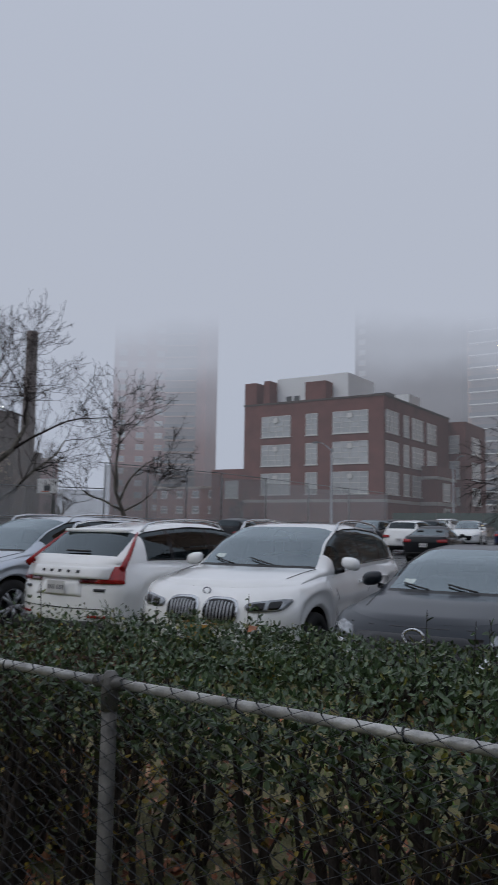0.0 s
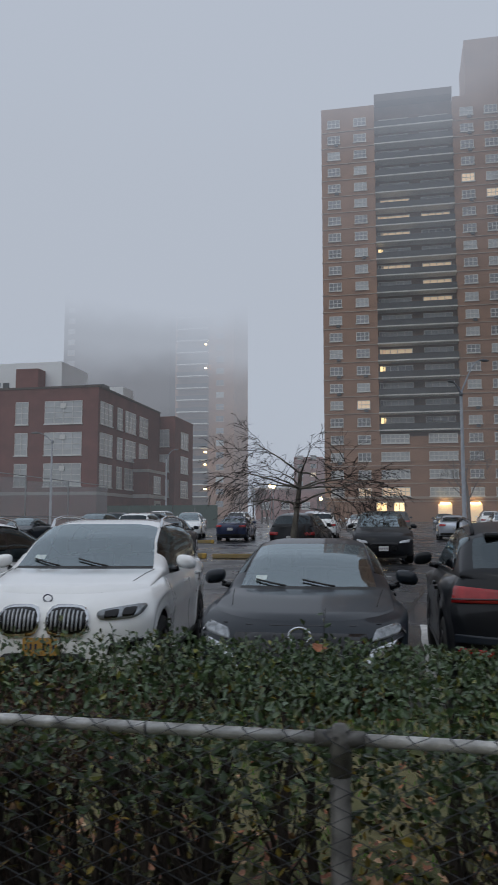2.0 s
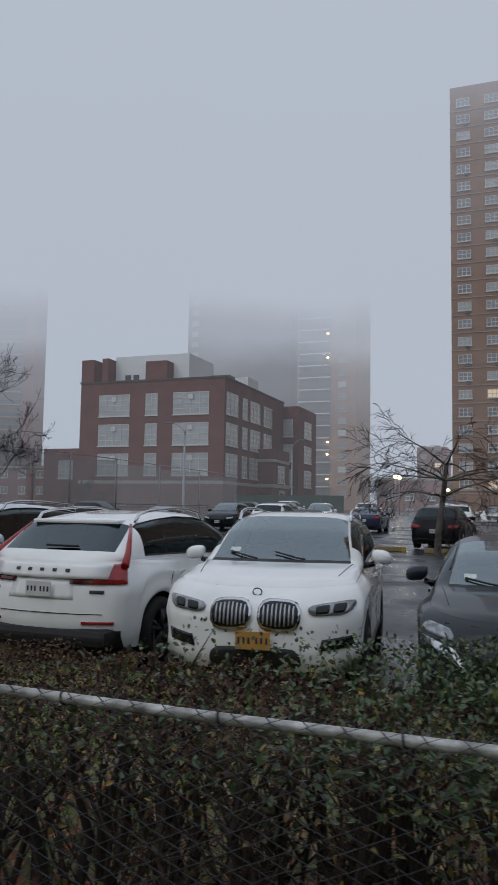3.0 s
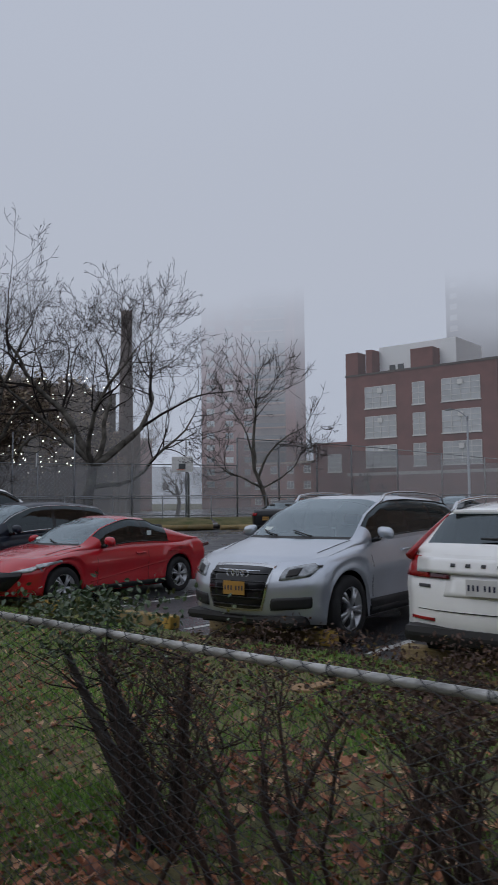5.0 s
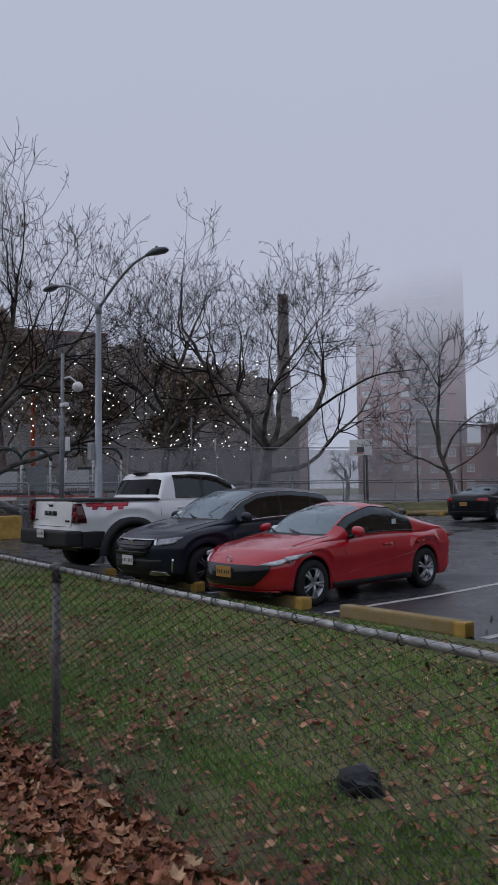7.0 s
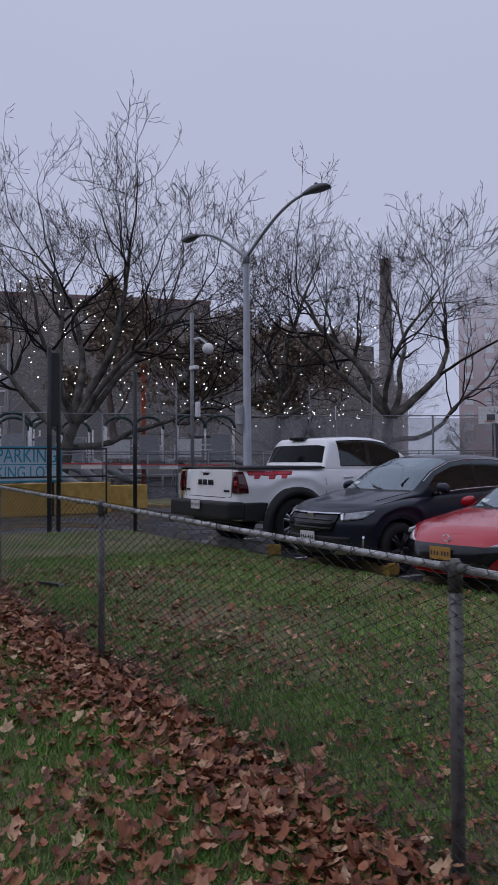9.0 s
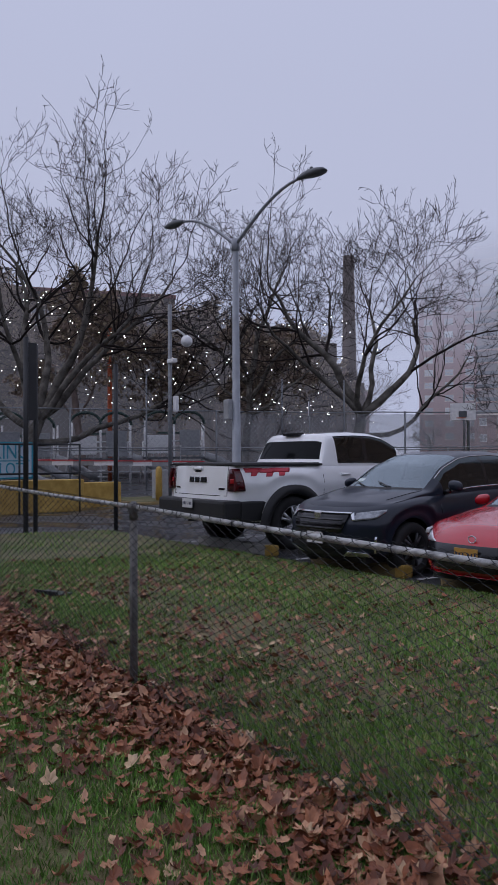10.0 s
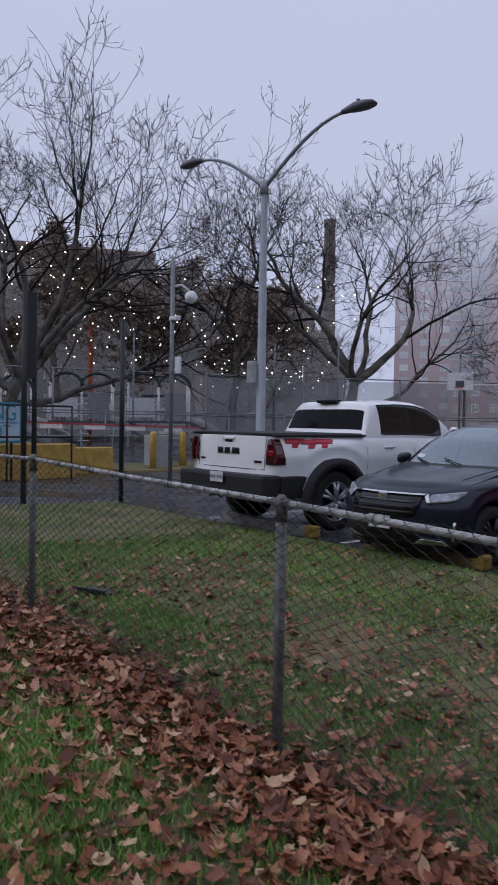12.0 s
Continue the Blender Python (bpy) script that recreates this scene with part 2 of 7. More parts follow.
# ---- ground ----
def build_ground():
    bm = bmesh.new()
    bm_box(bm, -900, 900, -900, 900, -1.2, -0.5)
    tagged(link_bm("ground", bm, M_GRASS_SOIL), "dull earth that reaches to the horizon", "ground", kind="structure")
    # lawn, a grid that follows the verge
    xs = np.linspace(-20.5, 16, 74)
    ys = np.concatenate([np.linspace(-8, EDGE_Y, 42)])
    vs = [(x, y, gz(x, min(y, EDGE_Y - 0.001)) + 0.015 * noise.noise((x * 0.9, y * 0.9, 0))) for y in ys for x in xs]
    nx = len(xs)
    fs = [(j * nx + i, j * nx + i + 1, (j + 1) * nx + i + 1, (j + 1) * nx + i) for j in range(len(ys) - 1) for i in range(nx - 1)]
    tagged(mesh_pydata("lawn", vs, fs, M_GRASS_SOIL, smooth=True), "patchy green lawn strewn with brown fallen leaves", "lawn", kind="structure")
    # parking lot
    vs, fs = [], []
    rows = [EDGE_Y, 11] + list(np.linspace(14, 150, 35))
    cols = list(np.linspace(-60, 60, 41))
    for y in rows:
        for x in cols:
            vs.append((x, y, gz(x, y + 1e-6)))
    nx = len(cols)
    fs = [(j * nx + i, j * nx + i + 1, (j + 1) * nx + i + 1, (j + 1) * nx + i) for j in range(len(rows) - 1) for i in range(nx - 1)]
    tagged(mesh_pydata("parking_lot", vs, fs, M_ASPHALT), "wet dark asphalt of the parking lot", "asphalt", kind="structure")
    # driveway beside the lawn
    vs = [(-60, -10, 0.03), (-20.5, -10, 0.03), (-20.5, EDGE_Y + 0.1, 0.005), (-60, EDGE_Y + 0.1, 0.005)]
    tagged(mesh_pydata("driveway", vs, [(0, 1, 2, 3)], M_ASPHALT), "wet asphalt driveway at the lot's entrance", "driveway", kind="structure")
    # concrete edging between lawn and asphalt
    tagged(link_bm("kerb", box(-20.5, 16, EDGE_Y - 0.05, EDGE_Y + 0.06, -0.2, 0.035, 0.01), M_CONCRETE), "low worn concrete edging along the lawn", "kerb", kind="structure")


build_ground()


# ---- chain-link fence beside the walk ----
POSTS_X = [-18.7, -15.65, -12.63, -9.86, -6.5, -3.44, -0.45, 2.5, 5.45, 8.5]


def build_fence():
    f = thing("chain_link_fence", 0, 0, 0, 0, "grey galvanised chain-link fence with a round top rail", "fence")
    xs = POSTS_X
    for x in xs:
        z = verge(x)
        p = part("post", tube([(x, FENCE_Y, z - 0.25), (x, FENCE_Y, z + 1.12)], 0.0255, 12), M_POST, f, smooth=True)
        bm = bmesh.new()
        bm_tube(bm, [(x - 0.06, FENCE_Y, z + 1.135), (x + 0.06, FENCE_Y, z + 1.135)], 0.0205, 12)
        bm_tube(bm, [(x, FENCE_Y, z + 1.05), (x, FENCE_Y, z + 1.15), (x, FENCE_Y, z + 1.17)], [0.028, 0.028, 0.015], 12)
        part("post_cap", bm, M_POST, f, smooth=True)
    for a, b in zip(xs, xs[1:]):
        part("top_rail", tube([(a, FENCE_Y, verge(a) + 1.135), ((a + b) / 2, FENCE_Y, (verge(a) + verge(b)) / 2 + 1.128), (b, FENCE_Y, verge(b) + 1.135)], 0.0158, 12), M_RAIL, f, smooth=True)
    # woven mesh: every wire zigzags from ground to rail, hooked to its neighbours
    pitch, half = 0.05, 0.026
    verts, faces = [], []

    def wire(pts, r):
        base = len(verts)
        for i, p in enumerate(pts):
            for k in range(3):
                a = 2.094 * k + 0.4
                verts.append((p[0] + r * math.cos(a), p[1] + r * math.sin(a), p[2]))
        for i in range(len(pts) - 1):
            for k in range(3):
                q = base + 3 * i
                faces.append((q + k, q + (k + 1) % 3, q + 3 + (k + 1) % 3, q + 3 + k))
    n = int((xs[-1] - xs[0]) / pitch)
    rows = 48
    rnd = random.Random(4)
    for i in range(n):
        x = xs[0] + i * pitch
        z0 = verge(x) - 0.02
        bow = 0.012 * math.sin(x * 1.7)
        pts = [(x + (half if (j + i) % 2 else -half) + rnd.uniform(-0.003, 0.003), FENCE_Y - 0.03 + bow * math.sin(3.1 * j / rows) + (0.003 if (j + i) % 2 else -0.003), z0 + 1.16 * j / rows) for j in range(rows + 1)]
        wire(pts, 0.0027)
        # the cut wire ends twist over the rail
        wire([pts[-1], (x + 0.01, FENCE_Y - 0.021, z0 + 1.172), (x + 0.03, FENCE_Y - 0.006, z0 + 1.182), (x + 0.045, FENCE_Y + 0.01, z0 + 1.17)], 0.003)
    tagged(mesh_pydata("wire_mesh", verts, faces, M_WIRE, f), kind="stuff")
    # tie wires round the rail
    for a, b in zip(xs, xs[1:]):
        for k in range(1, 6):
            x = a + (b - a) * k / 6
            z = np.interp(x, (a, b), (verge(a), verge(b))) + 1.13
            pts = [(x + 0.02 * (q / 8 - 0.5), FENCE_Y + 0.019 * math.cos(q * 0.785), z + 0.019 * math.sin(q * 0.785)) for q in range(9)]
            part("tie_wire", tube(pts, 0.003, 4), M_WIRE, f)


build_fence()


# ---- cars ----
def paint(name, base, metal=0.0, rough=0.35, coat=0.8, spec=0.5):
    return mat(name, base, rough, metal=metal, var=0.08, scale=1.5, fine=200, coat=coat, spec=spec)


P_WHITE = paint("white_car_paint", (0.88, 0.89, 0.89), 0.0, 0.22, 1.0)
P_SILVER = paint("silver_car_paint", (0.56, 0.6, 0.66), 0.75, 0.32, 1.0)
P_RED = paint("red_car_paint", (0.43, 0.008, 0.016), 0.0, 0.25, 1.0, 0.5)
P_GREY = paint("dark_grey_car_paint", (0.012, 0.016, 0.022), 0.0, 0.35, 0.5, 0.2)
P_BLACK = paint("black_car_paint", (0.006, 0.007, 0.009), 0.0, 0.35, 0.45, 0.2)
P_NAVY = paint("navy_car_paint", (0.015, 0.025, 0.07), 0.2)
P_BLUEBLACK = paint("blue_black_car_paint", (0.01, 0.014, 0.024), 0.0, 0.35, 0.5, 0.2)
P_MAROON = paint("maroon_car_paint", (0.09, 0.012, 0.018), 0.3)
M_TRIM = mat("black_plastic_trim", (0.012, 0.012, 0.013), 0.55, var=0.2, scale=10)
M_GLOSSBLACK = mat("gloss_black_trim", (0.008, 0.008, 0.009), 0.15, var=0.2)
M_CHROME = mat("chrome", (0.75, 0.76, 0.77), 0.12, metal=1.0, var=0.05)
M_TYRE = mat("tyre_rubber", (0.016, 0.016, 0.017), 0.8, var=0.3, scale=9)
M_RIM = mat("alloy_rim", (0.5, 0.51, 0.53), 0.3, metal=0.8, var=0.1)
M_RIMDARK = mat("dark_rim", (0.07, 0.07, 0.075), 0.35, metal=0.7, var=0.1)
M_TAIL = mat("red_tail_lamp", (0.3, 0.012, 0.014), 0.12, var=0.25, scale=12, coat=0.6)
M_TAILDARK = mat("smoked_red_tail_lamp", (0.06, 0.006, 0.008), 0.1, var=0.3, coat=0.6)
M_LENS = mat("headlamp_lens", (0.28, 0.3, 0.32), 0.08, metal=0.4, var=0.6, scale=14, coat=0.8)
M_LENSCLEAR = mat("clear_lamp_lens", (0.55, 0.57, 0.6), 0.1, metal=0.3, var=0.3, scale=14, coat=0.8)
M_SEAT = mat("grey_seat_cloth", (0.05, 0.05, 0.052), 0.85, var=0.25, scale=20)
M_INTERIOR = mat("dark_car_interior", (0.022, 0.023, 0.025), 0.7, var=0.3)
M_PLATE_Y = mat("amber_number_plate", (0.42, 0.23, 0.05), 0.5, var=0.1)
M_PLATE_W = mat("white_number_plate", (0.6, 0.6, 0.6), 0.45, var=0.1)
M_INK = mat("dark_blue_ink", (0.02, 0.025, 0.06), 0.5, var=0.1)
M_STICKER = mat("paper_sticker", (0.6, 0.68, 0.66), 0.5, var=0.15, scale=30)
M_REDMARK = mat("red_vinyl", (0.5, 0.03, 0.05), 0.4, var=0.1)
G_CLEAR = glass("windscreen_glass", (0.6, 0.7, 0.72), 0.24)
G_REAR = glass("rear_screen_glass", (0.08, 0.09, 0.1), 0.08)
G_PRIVACY = mat("dark_privacy_glass", (0.006, 0.007, 0.008), 0.08, var=0.2, scale=3, spec=0.12)
G_DARK = glass("tinted_car_glass", (0.07, 0.08, 0.085), 0.02)


def smoothed(points, x):
    """Smooth interpolation through (x, value) points in falling or rising x."""
    pts = sorted(points)
    xs, ys = [p[0] for p in pts], [p[1] for p in pts]
    return float((np.interp(x - 0.09, xs, ys) + 2 * np.interp(x, xs, ys) + np.interp(x + 0.09, xs, ys)) / 4)


class Shell:
    """The skin of a car's lower body: a closed belt of nose, sides and tail, with a bonnet and deck above."""

    def __init__(self, c):
        self.c = c

    def inset(self, key, s):
        q = self.c[key]
        return float(np.interp(s, [a for a, b in q], [b for a, b in q]))

    def top(self, x):
        return smoothed(self.c["top"], x)

    def bot(self, x):
        c = self.c
        z = c["sill"]
        ends = max(0.0, abs(x) - c["L"] / 2 + 0.6) / 0.6
        z += 0.05 * ends
        for xw in (c["xf"], c["xr"]):
            d = abs(x - xw)
            if d < c["arch"]:
                z = max(z, c["r"] * 0.98 + math.sqrt(max(0.0, c["arch"] ** 2 - d * d)))
        return z

    def half(self, x, s):
        c = self.c
        k = max(0.0, (abs(x) - 0.27 * c["L"]) / (0.23 * c["L"]))
        bulge = 0.0
        for xw in (c["xf"], c["xr"]):
            bulge = max(bulge, c.get("flare", 0.025) * max(0.0, 1 - ((x - xw) / (c["arch"] * 1.35)) ** 2) * (1 - s) ** 0.5)
        return (c["W"] - self.inset("tumble", s)) * (1 - c.get("taper", 0.09) * k * k) + bulge

    def ends(self, s):
        c = self.c
        return c["L"] / 2 - self.inset("nose", s), -c["L"] / 2 + self.inset("tail", s)

    def corner(self, s):
        f, r = self.ends(s)
        return f - self.c["cf"], r + self.c["cr"]

    def at(self, region, u, s):
        f, r = self.ends(s)
        xf, xr = self.corner(s)
        if region == "front":
            x = f - self.c["cf"] * abs(u) ** 3
            y = u * self.half(xf, s)
        elif region == "rear":
            x = r + self.c["cr"] * abs(u) ** 3
            y = u * self.half(xr, s)
        else:
            x = xf + (xr - xf) * u
            y = self.half(x, s) * (1 if region == "left" else -1)
        b = self.bot(x)
        return Vector((x, y, b + s * (self.top(x) - b)))

    def place(self, region, a, z):
        """Surface point at height z: a is y on nose and tail, x on the sides."""
        s = 0.5
        for _ in range(6):
            if region in ("front", "rear"):
                xc = self.corner(s)[0 if region == "front" else 1]
                u = max(-1.0, min(1.0, a / self.half(xc, s)))
            else:
                xf, xr = self.corner(s)
                u = (a - xf) / (xr - xf)
            p = self.at(region, u, s)
            b = self.bot(p.x)
            s = max(0.0, min(1.0, (z - b) / max(0.05, self.top(p.x) - b)))
        p = self.at(region, u, s)
        return p


def bm_grid(bm, rows, close=False):
    vs = [[bm.verts.new(p) for p in r] for r in rows]
    for a, b in zip(vs, vs[1:]):
        n = len(a)
        for k in range(n if close else n - 1):
            try:
                bm.faces.new((a[k], a[(k + 1) % n], b[(k + 1) % n], b[k])).smooth = True
            except ValueError:
                pass
    return vs


def patch(shell, region, corners, off=0.01, n=6, m=4, soft=0.0):
    """A raised piece that follows the body: corners are four (across, height) pairs in order round it."""
    bm = bmesh.new()
    out = {"front": Vector((1, 0, 0.15)), "rear": Vector((-1, 0, 0.1)), "left": Vector((0, 1, 0.1)), "right": Vector((0, -1, 0.1))}[region]
    (a0, z0), (a1, z1), (a2, z2), (a3, z3) = corners
    top, low = [], []
    for j in range(m + 1):
        rt, rl = [], []
        for i in range(n + 1):
            u = i / n
            v = j / m
            if soft:
                p, q = 2 * u - 1, 2 * v - 1
                u, v = 0.5 + 0.5 * p * (1 - soft * q ** 4), 0.5 + 0.5 * q * (1 - soft * p ** 4)
            a = (1 - v) * ((1 - u) * a0 + u * a1) + v * ((1 - u) * a3 + u * a2)
            z = (1 - v) * ((1 - u) * z0 + u * z1) + v * ((1 - u) * z3 + u * z2)
            p = shell.place(region, a, z)
            nrm = out.copy()
            if region in ("front", "rear"):
                nrm.y = 0.6 * a / shell.c["W"]
            nrm.normalize()
            rt.append(p + nrm * off)
            rl.append(p - nrm * 0.03)
        top.append(rt)
        low.append(rl)
    g = bm_grid(bm, top)
    h = bm_grid(bm, low)
    rim = [(0, i) for i in range(n)] + [(j, n) for j in range(m)] + [(m, i) for i in range(n, 0, -1)] + [(j, 0) for j in range(m, 0, -1)]
    for (j, i), (q, k) in zip(rim, rim[1:] + rim[:1]):
        try:
            bm.faces.new((g[j][i], g[q][k], h[q][k], h[j][i]))
        except ValueError:
            pass
    bmesh.ops.recalc_face_normals(bm, faces=bm.faces)
    return bm


def wheel_meshes(r, width, spokes, dark):
    key = (round(r, 3), round(width, 3), spokes, dark)
    if key in WHEELS:
        return WHEELS[key]
    bm = bmesh.new()
    prof = [(0.64, -0.5), (0.86, -0.5), (0.96, -0.44), (1.0, -0.3), (1.0, 0.3), (0.96, 0.44), (0.86, 0.5), (0.66, 0.47), (0.63, 0.4)]
    rows = [[Vector((r * q * math.cos(a), w * width, r * q * math.sin(a))) for q, w in prof] for a in (2 * math.pi * k / 32 for k in range(32))]
    rows.append(rows[0])
    bm_grid(bm, rows)
    bmesh.ops.remove_doubles(bm, verts=bm.verts, dist=1e-5)
    bmesh.ops.recalc_face_normals(bm, faces=bm.faces)
    tyre = bpy.data.meshes.new("tyre")
    bm.to_mesh(tyre)
    bm.free()
    tyre.materials.append(M_TYRE)
    bm = bmesh.new()
    prof = [(0.655, 0.46), (0.625, 0.44), (0.6, 0.1), (0.1, 0.05)]
    rows = [[Vector((r * q * math.cos(a), w * width, r * q * math.sin(a))) for q, w in prof] for a in (2 * math.pi * k / 32 for k in range(33))]
    bm_grid(bm, rows)
    for f in bm.faces:
        f.material_index = 1 if f.calc_center_median().length < r * 0.58 else 0
    for k in range(spokes):
        for d in (-0.16, 0.16):
            a = 2 * math.pi * k / spokes
            p0 = Vector((r * 0.1 * math.cos(a), width * 0.4, r * 0.1 * math.sin(a)))
            p1 = Vector((r * 0.62 * math.cos(a + d), width * 0.42, r * 0.62 * math.sin(a + d)))
            bm_tube(bm, [p0, (p0 + p1) / 2 + Vector((0, width * 0.04, 0)), p1], [r * 0.075, r * 0.06, r * 0.055], 5)
    bm_tube(bm, [(0, 0, 0), (0, width * 0.44, 0)], r * 0.14, 12)
    rim = bpy.data.meshes.new("rim")
    bm.to_mesh(rim)
    bm.free()
    rim.materials.append(M_RIMDARK if dark else M_RIM)
    rim.materials.append(M_TRIM)
    for f in rim.polygons:
        f.use_smooth = True
    WHEELS[key] = (tyre, rim)
    return WHEELS[key]


WHEELS = {}


def text_mesh(body, size, material, extrude=0.004):
    cu = bpy.data.curves.new("lettering", 'FONT')
    cu.body, cu.size, cu.extrude, cu.align_x, cu.align_y = body, size, extrude, 'CENTER', 'CENTER'
    tmp = bpy.data.objects.new("lettering", cu)
    scene.collection.objects.link(tmp)
    bpy.context.view_layer.update()
    me = bpy.data.meshes.new_from_object(tmp.evaluated_get(bpy.context.evaluated_depsgraph_get()))
    bpy.data.objects.remove(tmp)
    me.materials.clear()
    me.materials.append(material)
    return me


def build_car(c, x, y, yaw, color, label, group="", details=(), plate=None):
    """c: the shape's numbers. (x, y): the middle of the end that is given by c['anchor']."""
    a = radians(yaw)
    sgn = {"front": -1, "rear": 1}[c.get("anchor", "front")]
    cx, cy = x + sgn * c["L"] / 2 * math.cos(a), y + sgn * c["L"] / 2 * math.sin(a)
    t = thing(c["kind"], cx, cy, gz(cx, max(cy, EDGE_Y + 1)), yaw, label, c.get("category", "car"), group)
    sh = Shell(c)
    near = c.get("near", True)
    nu, nside = (14, 64) if near else (8, 40)
    slv = [0, 0.06, 0.16, 0.3, 0.42, 0.52, 0.6, 0.66, 0.72, 0.78, 0.85, 0.92, 0.97, 1.0]
    us = [-1 + 2 * k / nu for k in range(nu + 1)]
    fsd = [k / nside for k in range(nside + 1)]
    bm = bmesh.new()
    rows = []
    for s in slv:
        ring = [sh.at("front", u, s) for u in us]
        ring += [sh.at("left", f, s) for f in fsd[1:]]
        ring += [sh.at("rear", u, s) for u in us[::-1]][1:]
        ring += [sh.at("right", f, s) for f in fsd[::-1]][1:-1]
        rows.append(ring)
    bm_grid(bm, rows, close=True)
    bmesh.ops.remove_doubles(bm, verts=bm.verts, dist=0.002)
    bmesh.ops.recalc_face_normals(bm, faces=bm.faces)
    part("body", bm, color, t)
    # bonnet, greenhouse and deck: one skin of cross sections from belt to belt
    g = c["cabin"]
    zb = g["zb"]
    ff, rr = sh.ends(1.0)
    prof = sorted(g["profile"])
    px, pz = [p[0] for p in prof], [p[1] for p in prof]
    NE = g.get("square", 6.0)

    def ridge(xx):
        r = g.get("soft", 0.07)
        return float(sum(w * np.interp(xx + d * r, px, pz) for d, w in ((-1, 1), (-0.5, 2), (0, 3), (0.5, 2), (1, 1))) / 9)
    bows = ((ff, c["cf"]), (g["f0"], g.get("bow", 0.24)), (g["f1"], 0.1), ((g["f1"] + g["r1"]) / 2, 0.0), (g["r1"], -0.06), (g["r0"], -g.get("bowr", 0.14)), (rr, -c["cr"]))
    bx, bv = [q[0] for q in sorted(bows)], [q[1] for q in sorted(bows)]

    def skin(xs_, u, s):
        xx = xs_ - float(np.interp(xs_, bx, bv)) * abs(u) ** 3
        xx = max(rr, min(ff, xx))
        if xs_ >= ff - 1e-6 or xs_ <= rr + 1e-6:
            w = sh.half(sh.corner(1.0)[0 if xs_ > 0 else 1], 1.0)
            return Vector((xx, u * w, sh.top(xx)))
        edge = sh.top(xx)
        h = max(0.012, ridge(xs_) - edge)
        z = edge + h * s
        over = max(0.0, z - edge - 0.02)
        w = sh.half(xx, 1.0) - g.get("lean", 0.33) * over ** 1.15
        return Vector((xx, u * w, z))
    keys = sorted({rr, g["r0"], g["r1"], g["f1"], g["f0"], g["f0"] + 0.09, ff, *[q for w in g["glass"] for q in w]})
    xs_all = []
    for q0, q1 in zip(keys, keys[1:]):
        n = max(6 if q0 == g["r0"] else 1, math.ceil((q1 - q0) / (0.07 if near else 0.16)))
        xs_all += [q0 + (q1 - q0) * k / n for k in range(n)]
    xs_all.append(keys[-1])
    side = [0, 0.05, 0.1, 0.22, 0.36, 0.5, 0.63, 0.74, 0.82, 0.875]
    half_rows = [((1 - s ** NE) ** (1 / NE), s) for s in side]
    ue = half_rows[-1][0]
    half_rows += [(ue * k, (1 - (ue * k) ** NE) ** (1 / NE)) for k in (0.965, 0.9, 0.8, 0.65, 0.45, 0.22, 0)]
    section = half_rows + [(-u, s) for u, s in half_rows[-2::-1]]
    ns, nw = len(section), len(side)
    shells = {k: bmesh.new() for k in ("bonnet", "windscreen", "side_window_l", "side_window_r", "rear_window", "cowl")}
    grid = [[skin(q, u, s) for u, s in section] for q in xs_all]
    g0, g1 = g["glass"][0][1], g["glass"][-1][0]
    for i in range(len(xs_all) - 1):
        xm = (xs_all[i] + xs_all[i + 1]) / 2
        for j in range(ns - 1):
            on_side = j < nw - 1 or j >= ns - nw
            k = j if j < nw - 1 else ns - 2 - j
            key = "bonnet"
            if not on_side and nw <= j < ns - nw - 1:
                if g["f1"] + 0.02 < xm < g["f0"]:
                    key = "windscreen"
                elif g["f0"] < xm < g["f0"] + 0.09:
                    key = "cowl"
                elif g["r0"] + g.get("sill_r", 0.0) < xm < g["r1"] - 0.03:
                    key = "rear_window"
            elif on_side and 2 <= k < nw - 1 and g["glass"][-1][0] < xm < g["glass"][0][1]:
                key = ("side_window_l" if j < nw else "side_window_r") if any(a0 < xm < a1 for a0, a1 in g["glass"]) else "pillar_%d_%d" % (j < nw, sum(xm < a0 for a0, a1 in g["glass"]))
            b = shells.setdefault(key, bmesh.new())
            b.faces.new([b.verts.new(p) for p in (grid[i][j], grid[i + 1][j], grid[i + 1][j + 1], grid[i][j + 1])]).smooth = True
    for k, b in shells.items():
        bmesh.ops.remove_doubles(b, verts=b.verts, dist=0.0015)
        bmesh.ops.recalc_face_normals(b, faces=b.faces)
        mid = Vector(((g["f0"] + g["r0"]) / 2, 0, zb - 0.3))
        if sum((f.calc_center_median() - mid).dot(f.normal) * f.calc_area() for f in b.faces) < 0:
            bmesh.ops.reverse_faces(b, faces=b.faces)
    part("upper_body", shells["bonnet"], c.get("roof_color", color), t)
    part("windscreen", shells["windscreen"], G_CLEAR, t)
    part("side_window", shells["side_window_l"], c.get("side_glass", G_DARK), t)
    part("side_window", shells["side_window_r"], c.get("side_glass", G_DARK), t)
    part("rear_window", shells["rear_window"], c.get("rear_glass", G_DARK), t)
    part("cowl_panel", shells["cowl"], M_TRIM, t, "black cowl below the windscreen")
    for k in shells:
        if k.startswith("pillar"):
            part("door_pillar", shells[k], M_GLOSSBLACK, t)
